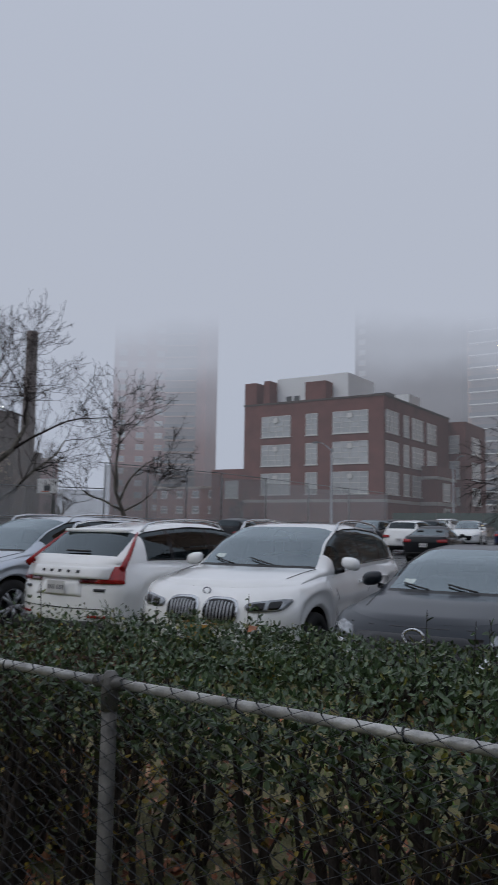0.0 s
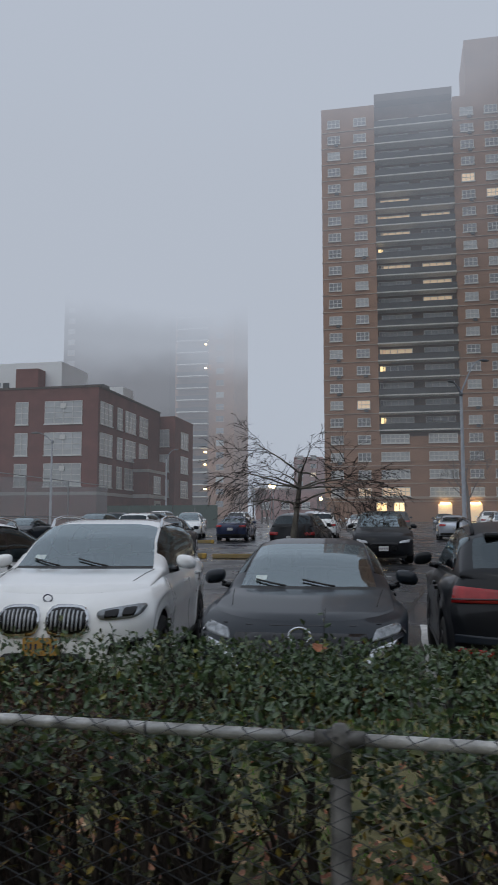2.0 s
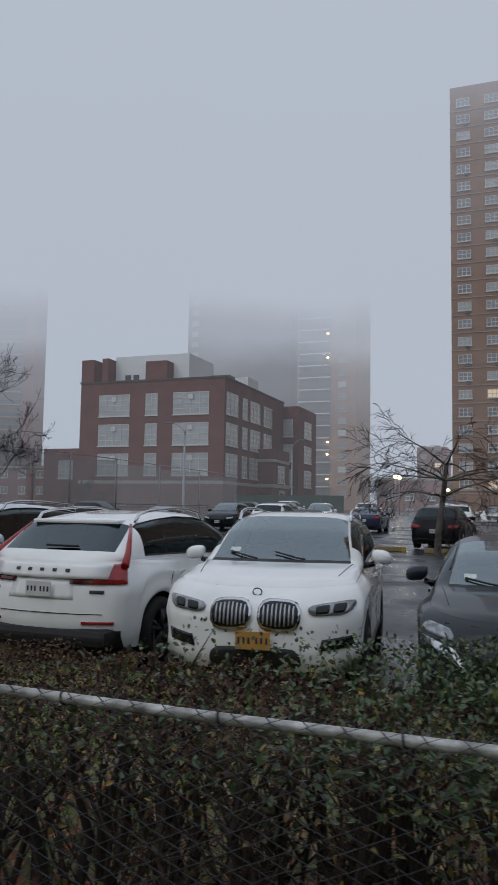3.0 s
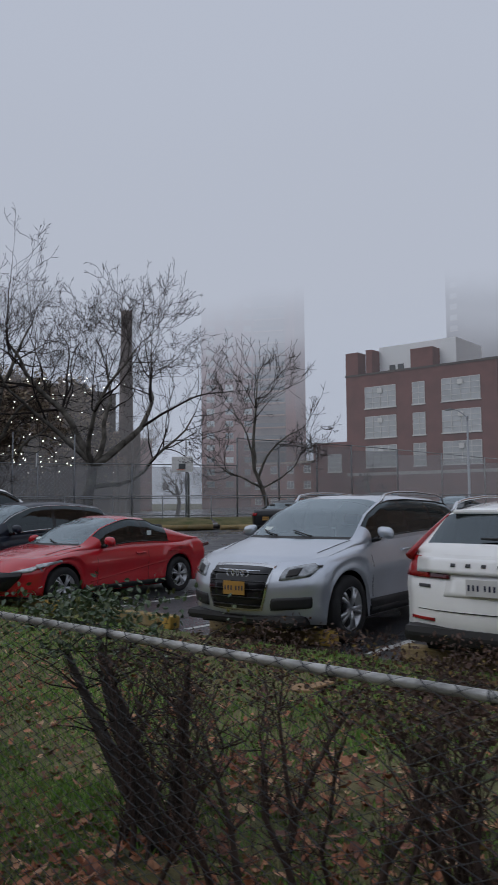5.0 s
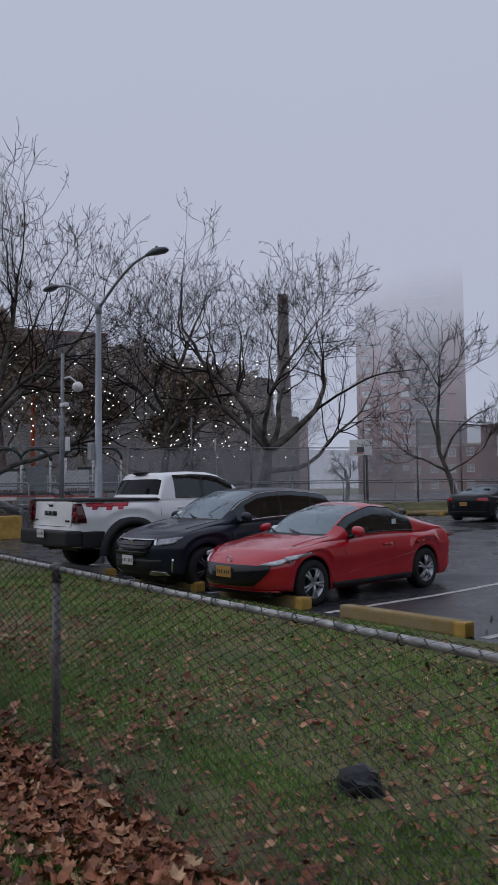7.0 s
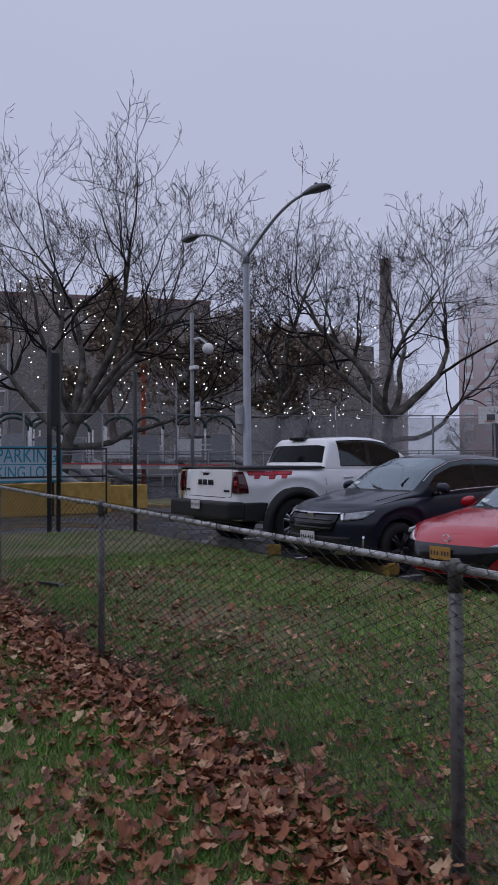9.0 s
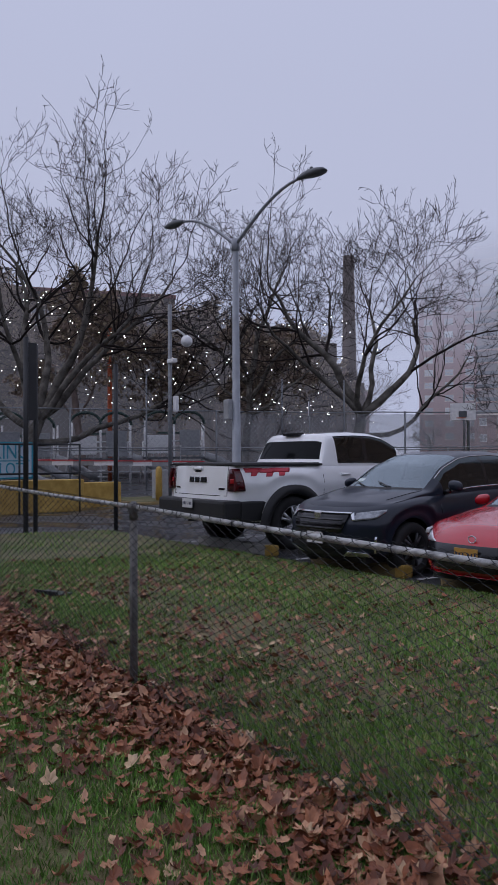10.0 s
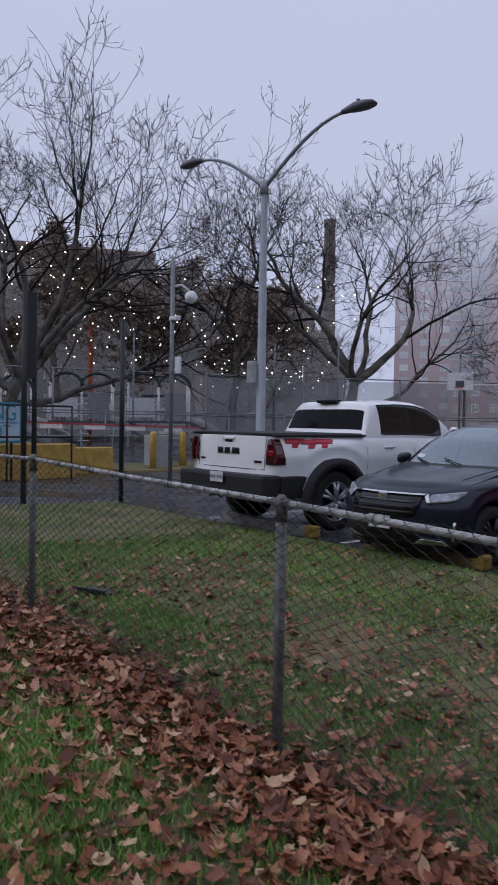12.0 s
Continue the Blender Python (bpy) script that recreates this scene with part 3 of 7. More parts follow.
    # window surround, bonnet seams and wipers
    if near:
        loop = [q for q in xs_all if g1 <= q <= g0]
        for sd in (1, -1):
            for (u, s), r in ((half_rows[2], 0.011), (half_rows[nw - 1], 0.008)):
                pts = [skin(q, sd * u, s) + Vector((0, sd * 0.004, 0)) for q in loop]
                part("window_trim", tube(pts, r, 6), c.get("dlo", M_GLOSSBLACK), t)
            pts = [skin(g["f0"] + 0.1 + (ff - g["f0"] - 0.34) * q / 8, sd * (0.9 - 0.012 * q), (1 - (0.9 - 0.012 * q) ** NE) ** (1 / NE)) for q in range(9)]
            part("bonnet_seam", tube([q + Vector((0, 0, 0.003)) for q in pts], 0.0035, 4), M_GLOSSBLACK, t)
            pts = [skin(g["f0"] + 0.02 - 0.03 * q, 0.04 + sd * 0.3 - 0.1 * q, (1 - abs(0.04 + sd * 0.3 - 0.1 * q) ** NE) ** (1 / NE)) + Vector((0.015, 0, 0.012)) for q in range(5)]
            part("wiper", tube(pts, 0.009, 4), M_TRIM, t)
        q = skin(g["f1"] + 0.16, 0.0, 1.0)
        part("interior_mirror", box(q.x - 0.14, q.x - 0.08, -0.12, 0.12, q.z - 0.13, q.z - 0.06, 0.02), M_INTERIOR, t)
        q = skin(g["f0"] - 0.12, -0.68, (1 - 0.68 ** NE) ** (1 / NE))
        ws = box(-0.004, 0.004, -0.055, 0.055, -0.04, 0.04)
        bmesh.ops.rotate(ws, verts=ws.verts, matrix=Matrix.Rotation(radians(-58), 3, 'Y'))
        part("windscreen_sticker", ws, M_STICKER, t).location = q + Vector((0.012, 0, 0.012)) + Vector((0, 0.06 if c.get("anchor", "front") == "front" else 0, 0))
    # cabin floor, dashboard and seats seen through the glass
    part("interior", box(max(g["r0"], g["r1"] - 0.5) + 0.25, g["f0"] - 0.3, -c["W"] + 0.2, c["W"] - 0.2, 0.3, zb - 0.1), M_INTERIOR, t)
    part("dashboard", box(g["f0"] - 0.55, g["f0"] - 0.1, -c["W"] + 0.22, c["W"] - 0.22, zb - 0.2, zb - 0.03, 0.04), M_INTERIOR, t)
    for xs_ in (g["f1"] - 0.25, g["f1"] - 1.15):
        for ys_ in (-0.38, 0.38):
            part("seat", box(xs_ - 0.12, xs_ + 0.05, ys_ - 0.23, ys_ + 0.23, zb - 0.12, zb + 0.12, 0.05), M_SEAT, t)
            part("headrest", box(xs_ - 0.13, xs_ - 0.03, ys_ - 0.13, ys_ + 0.13, zb + 0.15, zb + 0.31, 0.04), M_SEAT, t)
    part("underbody", box(-c["L"] / 2 + 0.25, c["L"] / 2 - 0.25, -c["W"] + 0.26, c["W"] - 0.26, c["sill"] - 0.04, c["sill"] + 0.42), M_TRIM, t)
    # wheels
    tw = c.get("tyre", 0.23)
    tyre, rim = wheel_meshes(c["r"], tw, c.get("spokes", 5), c.get("darkrim", False))
    for xw in (c["xf"], c["xr"]):
        for sd in (1, -1):
            w = new("wheel")
            w.parent = t
            w.matrix_basis = pose(xw, sd * (c["W"] - tw / 2 - 0.025 + c.get("flare", 0.025) * 0.8), c["r"], 0, 17 * xw, 0 if sd > 0 else 180)
            for nm, me in (("tyre", tyre), ("rim", rim)):
                o = new(nm, me)
                o.parent = w
            for q in tyre.polygons:
                q.use_smooth = True
    # mirrors: a rounded shell on a short foot
    for sd in (1, -1):
        mx, my, mz = g["f0"] - g.get("mirror", 0.5), sd * (c["W"] + 0.075), sh.top(g["f0"] - 0.5) + 0.12
        bm = bmesh.new()
        bmesh.ops.create_uvsphere(bm, u_segments=14, v_segments=10, radius=1.0)
        for v in bm.verts:
            v.co = Vector((mx + (0.1 if v.co.x > 0 else 0.035) * v.co.x, my + 0.11 * math.copysign(abs(v.co.y) ** 0.75, v.co.y), mz + 0.075 * math.copysign(abs(v.co.z) ** 0.8, v.co.z) - 0.02 * sd * v.co.y))
        part("mirror", bm, c.get("mirror_color", color), t, smooth=True)
        part("mirror_foot", tube([(mx + 0.03, sd * (c["W"] - 0.12), mz - 0.1), (mx + 0.02, sd * (c["W"] + 0.0), mz - 0.07)], [0.035, 0.028], 8), M_GLOSSBLACK, t, smooth=True)
    # sills, seams and handles
    for reg in ("left", "right"):
        xa, xb = c["xf"] - c["arch"] - 0.03, c["xr"] + c["arch"] + 0.03
        part("sill", patch(sh, reg, ((xa, c["sill"] + 0.01), (xb, c["sill"] + 0.01), (xb, c["sill"] + 0.1), (xa, c["sill"] + 0.1)), 0.012, 8, 2), M_TRIM, t)
        if near:
            for xs_ in c["seams"]:
                zt = sh.top(xs_) - 0.02
                part("door_seam", patch(sh, reg, ((xs_ + 0.004, c["sill"] + 0.12), (xs_ - 0.004, c["sill"] + 0.12), (xs_ - 0.004, zt), (xs_ + 0.004, zt)), 0.0012, 1, 6), M_GLOSSBLACK, t)
            for xs_ in c["handles"]:
                zt = sh.top(xs_) - 0.16
                part("door_handle", patch(sh, reg, ((xs_ + 0.11, zt), (xs_ - 0.11, zt), (xs_ - 0.11, zt + 0.03), (xs_ + 0.11, zt + 0.03)), 0.03, 3, 1), c.get("handle_mat", color), t)
    for nm, reg, corners, off, mt, *lab in details:
        part(nm, patch(sh, reg, corners, off, soft=ROUNDED.get(nm, 0.0) * c.get("round", 1.0)), mt, t, lab[0] if lab else "")
    if plate:
        reg, yy, zz, mt, txt = plate
        p = sh.place(reg, yy, zz)
        d = 1 if reg == "front" else -1
        pl = part("number_plate", box(p.x + d * 0.045 - 0.006, p.x + d * 0.045 + 0.006, yy - 0.152, yy + 0.152, zz - 0.076, zz + 0.076, 0.003), mt, t)
        if txt:
            o = new("plate_lettering", text_mesh(txt, 0.068, M_INK, 0.002))
            o.parent = pl
            o.matrix_basis = Matrix.Translation((p.x + d * 0.054, yy, zz)) @ Euler((radians(90), 0, radians(90 * d))).to_matrix().to_4x4()
        else:
            bm = bmesh.new()
            for k in range(6):
                yk = yy - 0.11 + 0.044 * k + (0.012 if k > 2 else -0.012)
                bm_box(bm, p.x + d * 0.051 - 0.003, p.x + d * 0.051 + 0.003, yk - 0.009, yk + 0.009, zz - 0.026, zz + 0.026)
            tagged(part("plate_lettering", bm, M_INK, pl), kind="stuff")
    return t, sh


ROUNDED = {"grille_surround": 0.06, "grille": 0.06, "headlight_ring": 0.04, "headlight": 0.05, "lower_intake": 0.04, "tail_lamp": 0.03}


def lr(name, reg, corners, off, mt, *lab):
    """The same piece on both halves of the nose or tail."""
    return [(name, reg, corners, off, mt, *lab), (name, reg, tuple((-a, z) for a, z in corners)[::-1], off, mt, *lab)]


def both_sides(name, corners, off, mt):
    return [(name, "left", corners, off, mt), (name, "right", corners, off, mt)]


def ring_badge(t, sh, reg, y, z, r, mt, count=1, step=0.0):
    """Round emblems as plain rings."""
    for k in range(count):
        yk = y + (k - (count - 1) / 2) * step
        p = sh.place(reg, yk, z)
        d = 1 if reg == "front" else -1
        pts = [(p.x + d * 0.04, yk + r * math.cos(q * math.pi / 8), z + 0.8 * r * math.sin(q * math.pi / 8)) for q in range(17)]
        part("emblem", tube(pts, r * 0.16, 6), mt, t, "plain chrome emblem" if count == 1 else "")


NOSE_SUV = ((0, 0.12), (0.15, 0.02), (0.35, 0.0), (0.6, 0.0), (0.8, 0.03), (0.93, 0.1), (1, 0.24))
TAIL_SUV = ((0, 0.12), (0.15, 0.03), (0.35, 0.0), (0.6, 0.03), (0.85, 0.08), (1, 0.12))
NOSE_SEDAN = ((0, 0.1), (0.2, 0.0), (0.5, 0.01), (0.75, 0.06), (0.9, 0.15), (1, 0.28))
TAIL_SEDAN = ((0, 0.14), (0.2, 0.02), (0.5, 0.0), (0.8, 0.02), (0.93, 0.06), (1, 0.11))
TUMBLE = ((0, 0.05), (0.12, 0.012), (0.3, 0.03), (0.5, 0.022), (0.62, 0.0), (0.7, 0.0), (0.78, 0.018), (0.9, 0.04), (1, 0.1))


def suv(L, W, H, wb, r, xf_over, hood, cowl, belt, rake=0.9, hatch=0.4, kind="suv", **kw):
    xf, hl = L / 2 - xf_over, L / 2
    c = dict(kind=kind, category="car", L=L, W=W, r=r, xf=xf, xr=xf - wb, arch=r + 0.065, sill=0.24, cf=0.36, cr=0.22,
             nose=NOSE_SUV, tail=TAIL_SUV, tumble=TUMBLE,
             top=((hl, hood - 0.1), (hl - 0.25, hood - 0.04), (hl - 1.1, cowl - 0.08), (hl - 1.6, belt - 0.04), (0, belt - 0.01), (-hl + 0.6, belt + 0.04), (-hl, belt + 0.02)))
    f0 = hl - 1.2
    f1 = f0 - rake
    r0, r1 = -hl + 0.16, -hl + 0.16 + hatch
    c["cabin"] = dict(zb=cowl - 0.03, f0=f0, f1=f1, r0=r0, r1=r1, bowr=0.16, sill_r=0.05,
                      profile=((hl - 0.2, hood - 0.02), (hl - 0.32, hood + 0.02), (hl - 0.8, (hood + cowl) / 2 + 0.035), (f0 + 0.05, cowl + 0.01), (f0, cowl + 0.025), (f0 - rake * 0.5, cowl + 0.025 + (H - cowl) * 0.56), (f1, H - 0.055), (f1 - 0.35, H - 0.01), (f1 - 0.9, H), (r1 + 0.5, H - 0.04), (r1 + 0.02, H - 0.1), (r0 + hatch * 0.45, H - 0.1 - (H - belt - 0.12) * 0.5), (r0, belt + 0.08), (-hl + 0.12, belt + 0.03)),
                      glass=((f0 - 1.42, f0 - 0.24), (f0 - 2.3, f0 - 1.5), (r1 - 0.02, f0 - 2.38)))
    c["seams"] = (f0 - 0.3, f0 - 1.45, f0 - 2.35)
    c["handles"] = (f0 - 1.22, f0 - 2.15)
    c.update(kw)
    return c


def sedan(L, W, H, wb, r, xf_over, hood, cowl, belt, deck, rake=1.0, kind="sedan", fast=0.0, **kw):
    xf, hl = L / 2 - xf_over, L / 2
    c = dict(kind=kind, category="car", L=L, W=W, r=r, xf=xf, xr=xf - wb, arch=r + 0.055, sill=0.2, cf=0.42, cr=0.3,
             nose=NOSE_SEDAN, tail=TAIL_SEDAN, tumble=TUMBLE,
             top=((hl, hood - 0.1), (hl - 0.3, hood - 0.04), (hl - 1.15, cowl - 0.08), (hl - 1.6, belt - 0.04), (0, belt), (-hl + 1.0, deck - 0.07), (-hl + 0.45, deck - 0.03), (-hl, deck - 0.05)))
    f0 = hl - 1.28
    f1 = f0 - rake
    r0, r1 = -hl + 0.5 - fast, -hl + 1.5
    c["cabin"] = dict(zb=cowl - 0.03, f0=f0, f1=f1, r0=r0, r1=r1, bowr=0.2, lean=0.44, soft=0.11, square=5.0,
                      profile=((hl - 0.24, hood - 0.03), (hl - 0.4, hood + 0.01), (hl - 0.85, (hood + cowl) / 2 + 0.03), (f0 + 0.05, cowl), (f0, cowl + 0.012), (f0 - rake * 0.5, cowl + 0.02 + (H - cowl) * 0.58), (f1, H - 0.05), (f1 - 0.3, H - 0.008), (f1 - 0.65, H), (r1 + 0.25, H - 0.06), (r1, H - 0.13), ((r0 + r1) / 2, deck + (H - 0.13 - deck) * 0.52), (r0, deck + 0.02), (-hl + 0.16, deck)),
                      glass=((f0 - 1.48, f0 - 0.26), (r1 - 0.3, f0 - 1.56)))
    c["seams"] = (f0 - 0.3, f0 - 1.5, f0 - 2.35)
    c["handles"] = (f0 - 1.3, f0 - 2.15)
    c.update(kw)
    return c


def roof_rails(t, c, mt):
    g = c["cabin"]
    h = max(q[1] for q in g["profile"])
    for s in (1, -1):
        y = s * (c["W"] - 0.3)
        xa, xb = g["f1"] - 0.12, g["r1"] + 0.12
        part("roof_rail", tube([(xa, y, h - 0.12), (xa - 0.12, y, h - 0.01), (xa - 0.4, y, h + 0.025), ((xa + xb) / 2, y, h + 0.03), (xb + 0.3, y, h - 0.005), (xb + 0.1, y, h - 0.04), (xb, y, h - 0.14)], [0.02, 0.018, 0.016, 0.016, 0.016, 0.018, 0.02], 8), mt, t, smooth=True)


def near_cars():
    # white suv with upright twin grilles
    c = suv(4.71, 0.945, 1.67, 2.86, 0.365, 0.86, 1.03, 1.15, 1.12, darkrim=True, round=3.0)
    d = []
    for s in (1, -1):
        d.append(("grille_surround", "front", ((s * 0.025, 0.64), (s * 0.39, 0.63), (s * 0.4, 0.9), (s * 0.03, 0.915)), 0.022, M_CHROME))
        d.append(("grille", "front", ((s * 0.045, 0.665), (s * 0.37, 0.655), (s * 0.38, 0.88), (s * 0.05, 0.89)), 0.028, M_GLOSSBLACK))
        for k in range(8):
            y0 = 0.075 + 0.036 * k
            e = 0.02 * abs(k - 3.5) / 3.5
            d.append(("grille_bar", "front", ((s * y0, 0.675 + e), (s * (y0 + 0.012), 0.675 + e), (s * (y0 + 0.013), 0.872 - e), (s * (y0 + 0.001), 0.872 - e)), 0.036, M_RIM))
    d += lr("headlight", "front", ((0.47, 0.77), (0.8, 0.78), (0.88, 0.91), (0.45, 0.86)), 0.014, M_LENS, "clear headlamp with dark inner reflectors")
    d += lr("headlight_ring", "front", ((0.52, 0.785), (0.63, 0.79), (0.64, 0.865), (0.52, 0.85)), 0.02, M_GLOSSBLACK)
    d += lr("headlight_ring", "front", ((0.66, 0.795), (0.76, 0.8), (0.78, 0.88), (0.67, 0.87)), 0.02, M_GLOSSBLACK)
    d += lr("fog_lamp_recess", "front", ((0.55, 0.47), (0.82, 0.5), (0.84, 0.6), (0.58, 0.57)), 0.01, M_GLOSSBLACK)
    d.append(("lower_intake", "front", ((-0.42, 0.3), (0.42, 0.3), (0.38, 0.5), (-0.38, 0.5)), 0.008, M_TRIM))
    t, sh = build_car(c, -0.45, 7.8, -82, P_WHITE, "white suv with twin upright chrome grilles, parked nose to lawn", details=d, plate=("front", 0.0, 0.56, M_PLATE_Y, None))
    ring_badge(t, sh, "front", 0, 0.955, 0.04, M_INK)
    roof_rails(t, c, M_CHROME)
    # dark grey sedan
    c = sedan(4.87, 0.9, 1.45, 2.83, 0.34, 0.93, 0.86, 1.0, 0.99, 1.02, handle_mat=P_GREY)
    d = [("grille", "front", ((-0.5, 0.46), (0.5, 0.46), (0.57, 0.74), (-0.57, 0.74)), 0.012, M_GLOSSBLACK)]
    d += lr("chrome_wing", "front", ((0.47, 0.45), (0.57, 0.62), (0.83, 0.69), (0.81, 0.645)), 0.02, M_CHROME)
    d += lr("headlight", "front", ((0.57, 0.67), (0.83, 0.715), (0.87, 0.81), (0.61, 0.76)), 0.013, M_LENS)
    d += lr("fog_lamp_recess", "front", ((0.6, 0.32), (0.8, 0.35), (0.8, 0.4), (0.6, 0.37)), 0.01, M_GLOSSBLACK)
    d.append(("bonnet_seam", "front", ((-0.66, 0.785), (0.66, 0.785), (0.66, 0.791), (-0.66, 0.791)), 0.002, M_GLOSSBLACK))
    t, sh = build_car(c, 1.83, 7.6, -86, P_GREY, "dark grey sedan with a dark grille and chrome wing trim", details=d)
    ring_badge(t, sh, "front", 0, 0.72, 0.085, M_CHROME)
    # silver suv with tall single grille
    c = suv(5.05, 0.985, 1.73, 3.0, 0.385, 0.95, 0.98, 1.17, 1.16, rake=0.95, side_glass=G_DARK)
    d = [("grille_surround", "front", ((-0.37, 0.4), (0.37, 0.4), (0.46, 0.93), (-0.46, 0.93)), 0.014, M_CHROME),
         ("grille", "front", ((-0.345, 0.425), (0.345, 0.425), (0.435, 0.905), (-0.435, 0.905)), 0.02, M_GLOSSBLACK)]
    for k in range(5):
        z = 0.46 + 0.09 * k
        w = 0.34 + 0.018 * k
        d.append(("grille_bar", "front", ((-w, z), (w, z), (w, z + 0.012), (-w, z + 0.012)), 0.027, M_RIMDARK))
    d += lr("headlight", "front", ((0.53, 0.75), (0.84, 0.8), (0.93, 0.97), (0.56, 0.9)), 0.012, M_LENS, "clear headlamp with dark inner reflectors")
    d += lr("headlight_ring", "front", ((0.6, 0.79), (0.72, 0.81), (0.74, 0.9), (0.61, 0.87)), 0.018, M_TRIM)
    d += lr("lower_intake", "front", ((0.44, 0.42), (0.85, 0.45), (0.86, 0.58), (0.46, 0.56)), 0.01, M_TRIM)
    d.append(("bumper_lip", "front", ((-0.8, 0.29), (0.8, 0.29), (0.8, 0.35), (-0.8, 0.35)), 0.03, M_TRIM))
    d += both_sides("lower_cladding", ((1.1, 0.27), (-1.05, 0.27), (-1.05, 0.45), (1.1, 0.45)), 0.01, M_TRIM)
    t, sh = build_car(c, -5.92, 8.28, -88, P_SILVER, "silver suv with a tall black grille and amber plate", details=d, plate=("front", 0.0, 0.66, M_PLATE_Y, None))
    part("bumper_skirt", box(2.1, 2.49, -0.8, 0.8, 0.25, 0.37, 0.06), M_TRIM, t, "black lower bumper")
    ring_badge(t, sh, "front", 0, 0.82, 0.052, M_CHROME, 4, 0.068)
    roof_rails(t, c, M_CHROME)
    # red sedan
    c = sedan(4.675, 0.9125, 1.435, 2.72, 0.325, 0.88, 0.8, 0.96, 0.92, 0.99, fast=0.12, side_glass=G_DARK)
    d = [("grille", "front", ((-0.52, 0.31), (0.52, 0.31), (0.74, 0.6), (-0.74, 0.6)), 0.03, M_GLOSSBLACK)]
    d += lr("headlight", "front", ((0.52, 0.6), (0.78, 0.6), (0.88, 0.72), (0.82, 0.7)), 0.016, M_LENSCLEAR)
    d += [("headlight", "left", ((1.95, 0.655), (1.5, 0.735), (1.52, 0.765), (1.95, 0.72)), 0.012, M_LENSCLEAR), ("headlight", "right", ((1.95, 0.655), (1.5, 0.735), (1.52, 0.765), (1.95, 0.72)), 0.012, M_LENSCLEAR)]
    d.append(("bumper_lip", "front", ((-0.75, 0.2), (0.75, 0.2), (0.75, 0.25), (-0.75, 0.25)), 0.03, P_RED))
    d += both_sides("door_crease", ((0.9, 0.36), (-0.95, 0.6), (-0.95, 0.625), (0.9, 0.375)), 0.006, P_RED)
    d += both_sides("tail_lamp", ((-2.0, 0.8), (-2.2, 0.82), (-2.2, 0.88), (-2.0, 0.86)), 0.012, M_TAILDARK)
    t, sh = build_car(c, -10.92, 8.1, -87, P_RED, "red sedan with silver alloy wheels and amber plate", details=d, plate=("front", 0.0, 0.5, M_PLATE_Y, None))
    ring_badge(t, sh, "front", 0, 0.665, 0.05, M_CHROME)
    part("window_sticker", box(-0.62, -0.52, 0.775, 0.785, 1.07, 1.15), M_STICKER, t)
    # dark suv with chrome wing grille
    c = suv(4.62, 0.93, 1.68, 2.66, 0.36, 0.9, 0.96, 1.13, 1.1, rake=0.95, darkrim=True, side_glass=G_DARK, dlo=M_CHROME)
    d = [("grille", "front", ((-0.44, 0.6), (0.44, 0.6), (0.5, 0.87), (-0.5, 0.87)), 0.03, M_GLOSSBLACK),
         ("grille_bar", "front", ((-0.5, 0.845), (0.5, 0.845), (0.51, 0.868), (-0.51, 0.868)), 0.042, M_CHROME)]
    d += lr("chrome_wing", "front", ((0.5, 0.845), (0.56, 0.76), (0.59, 0.765), (0.53, 0.868)), 0.034, M_CHROME)
    for k in range(3):
        d.append(("grille_slat", "front", ((-0.43, 0.64 + 0.06 * k), (0.43, 0.64 + 0.06 * k), (0.44, 0.66 + 0.06 * k), (-0.44, 0.66 + 0.06 * k)), 0.038, M_RIMDARK))
    d += lr("headlight", "front", ((0.58, 0.76), (0.8, 0.79), (0.88, 0.91), (0.55, 0.86)), 0.014, M_LENS)
    d.append(("lower_grille", "front", ((-0.62, 0.38), (0.62, 0.38), (0.66, 0.54), (-0.66, 0.54)), 0.008, M_TRIM))
    d += lr("silver_skid_trim", "front", ((0.36, 0.28), (0.74, 0.28), (0.72, 0.34), (0.5, 0.36)), 0.03, M_CHROME)
    d += lr("fog_lamp_bezel", "front", ((0.78, 0.34), (0.8, 0.34), (0.82, 0.56), (0.8, 0.56)), 0.02, M_CHROME)
    d += both_sides("chrome_belt", ((1.0, 1.1), (-1.6, 1.13), (-1.6, 1.155), (1.0, 1.125)), 0.01, M_CHROME)
    t, sh = build_car(c, -13.3, 7.98, -88, P_BLUEBLACK, "blue-black suv with chrome wing grille and belt trim", details=d, plate=("front", 0.0, 0.52, M_PLATE_W, None))
    part("emblem", box(sh.place("front", 0, 0.8).x + 0.02, sh.place("front", 0, 0.8).x + 0.06, -0.06, 0.06, 0.75, 0.86, 0.012), M_CHROME, t)
    g = c["cabin"]
    # white suv seen from behind
    c = suv(4.69, 0.95, 1.65, 2.86, 0.36, 0.88, 0.97, 1.1, 1.1, hatch=0.5, anchor="rear", darkrim=True, rear_glass=G_REAR)
    d = []
    d += lr("tail_lamp", "rear", ((0.55, 0.9), (0.9, 0.9), (0.86, 1.1), (0.74, 1.1)), 0.02, M_TAIL, "red corner tail lamp")
    d += lr("tail_lamp_arm", "rear", ((0.34, 0.9), (0.58, 0.9), (0.58, 0.96), (0.34, 0.94)), 0.018, M_TAILDARK)
    d.append(("tailgate_bar", "rear", ((-0.72, 0.95), (0.72, 0.95), (0.74, 1.09), (-0.74, 1.09)), 0.035, P_WHITE))
    d.append(("plate_recess", "rear", ((-0.4, 0.74), (0.4, 0.74), (0.36, 0.93), (-0.36, 0.93)), 0.004, P_WHITE))
    d.append(("lower_bumper", "rear", ((-0.84, 0.26), (0.84, 0.26), (0.86, 0.44), (-0.86, 0.44)), 0.012, M_TRIM))
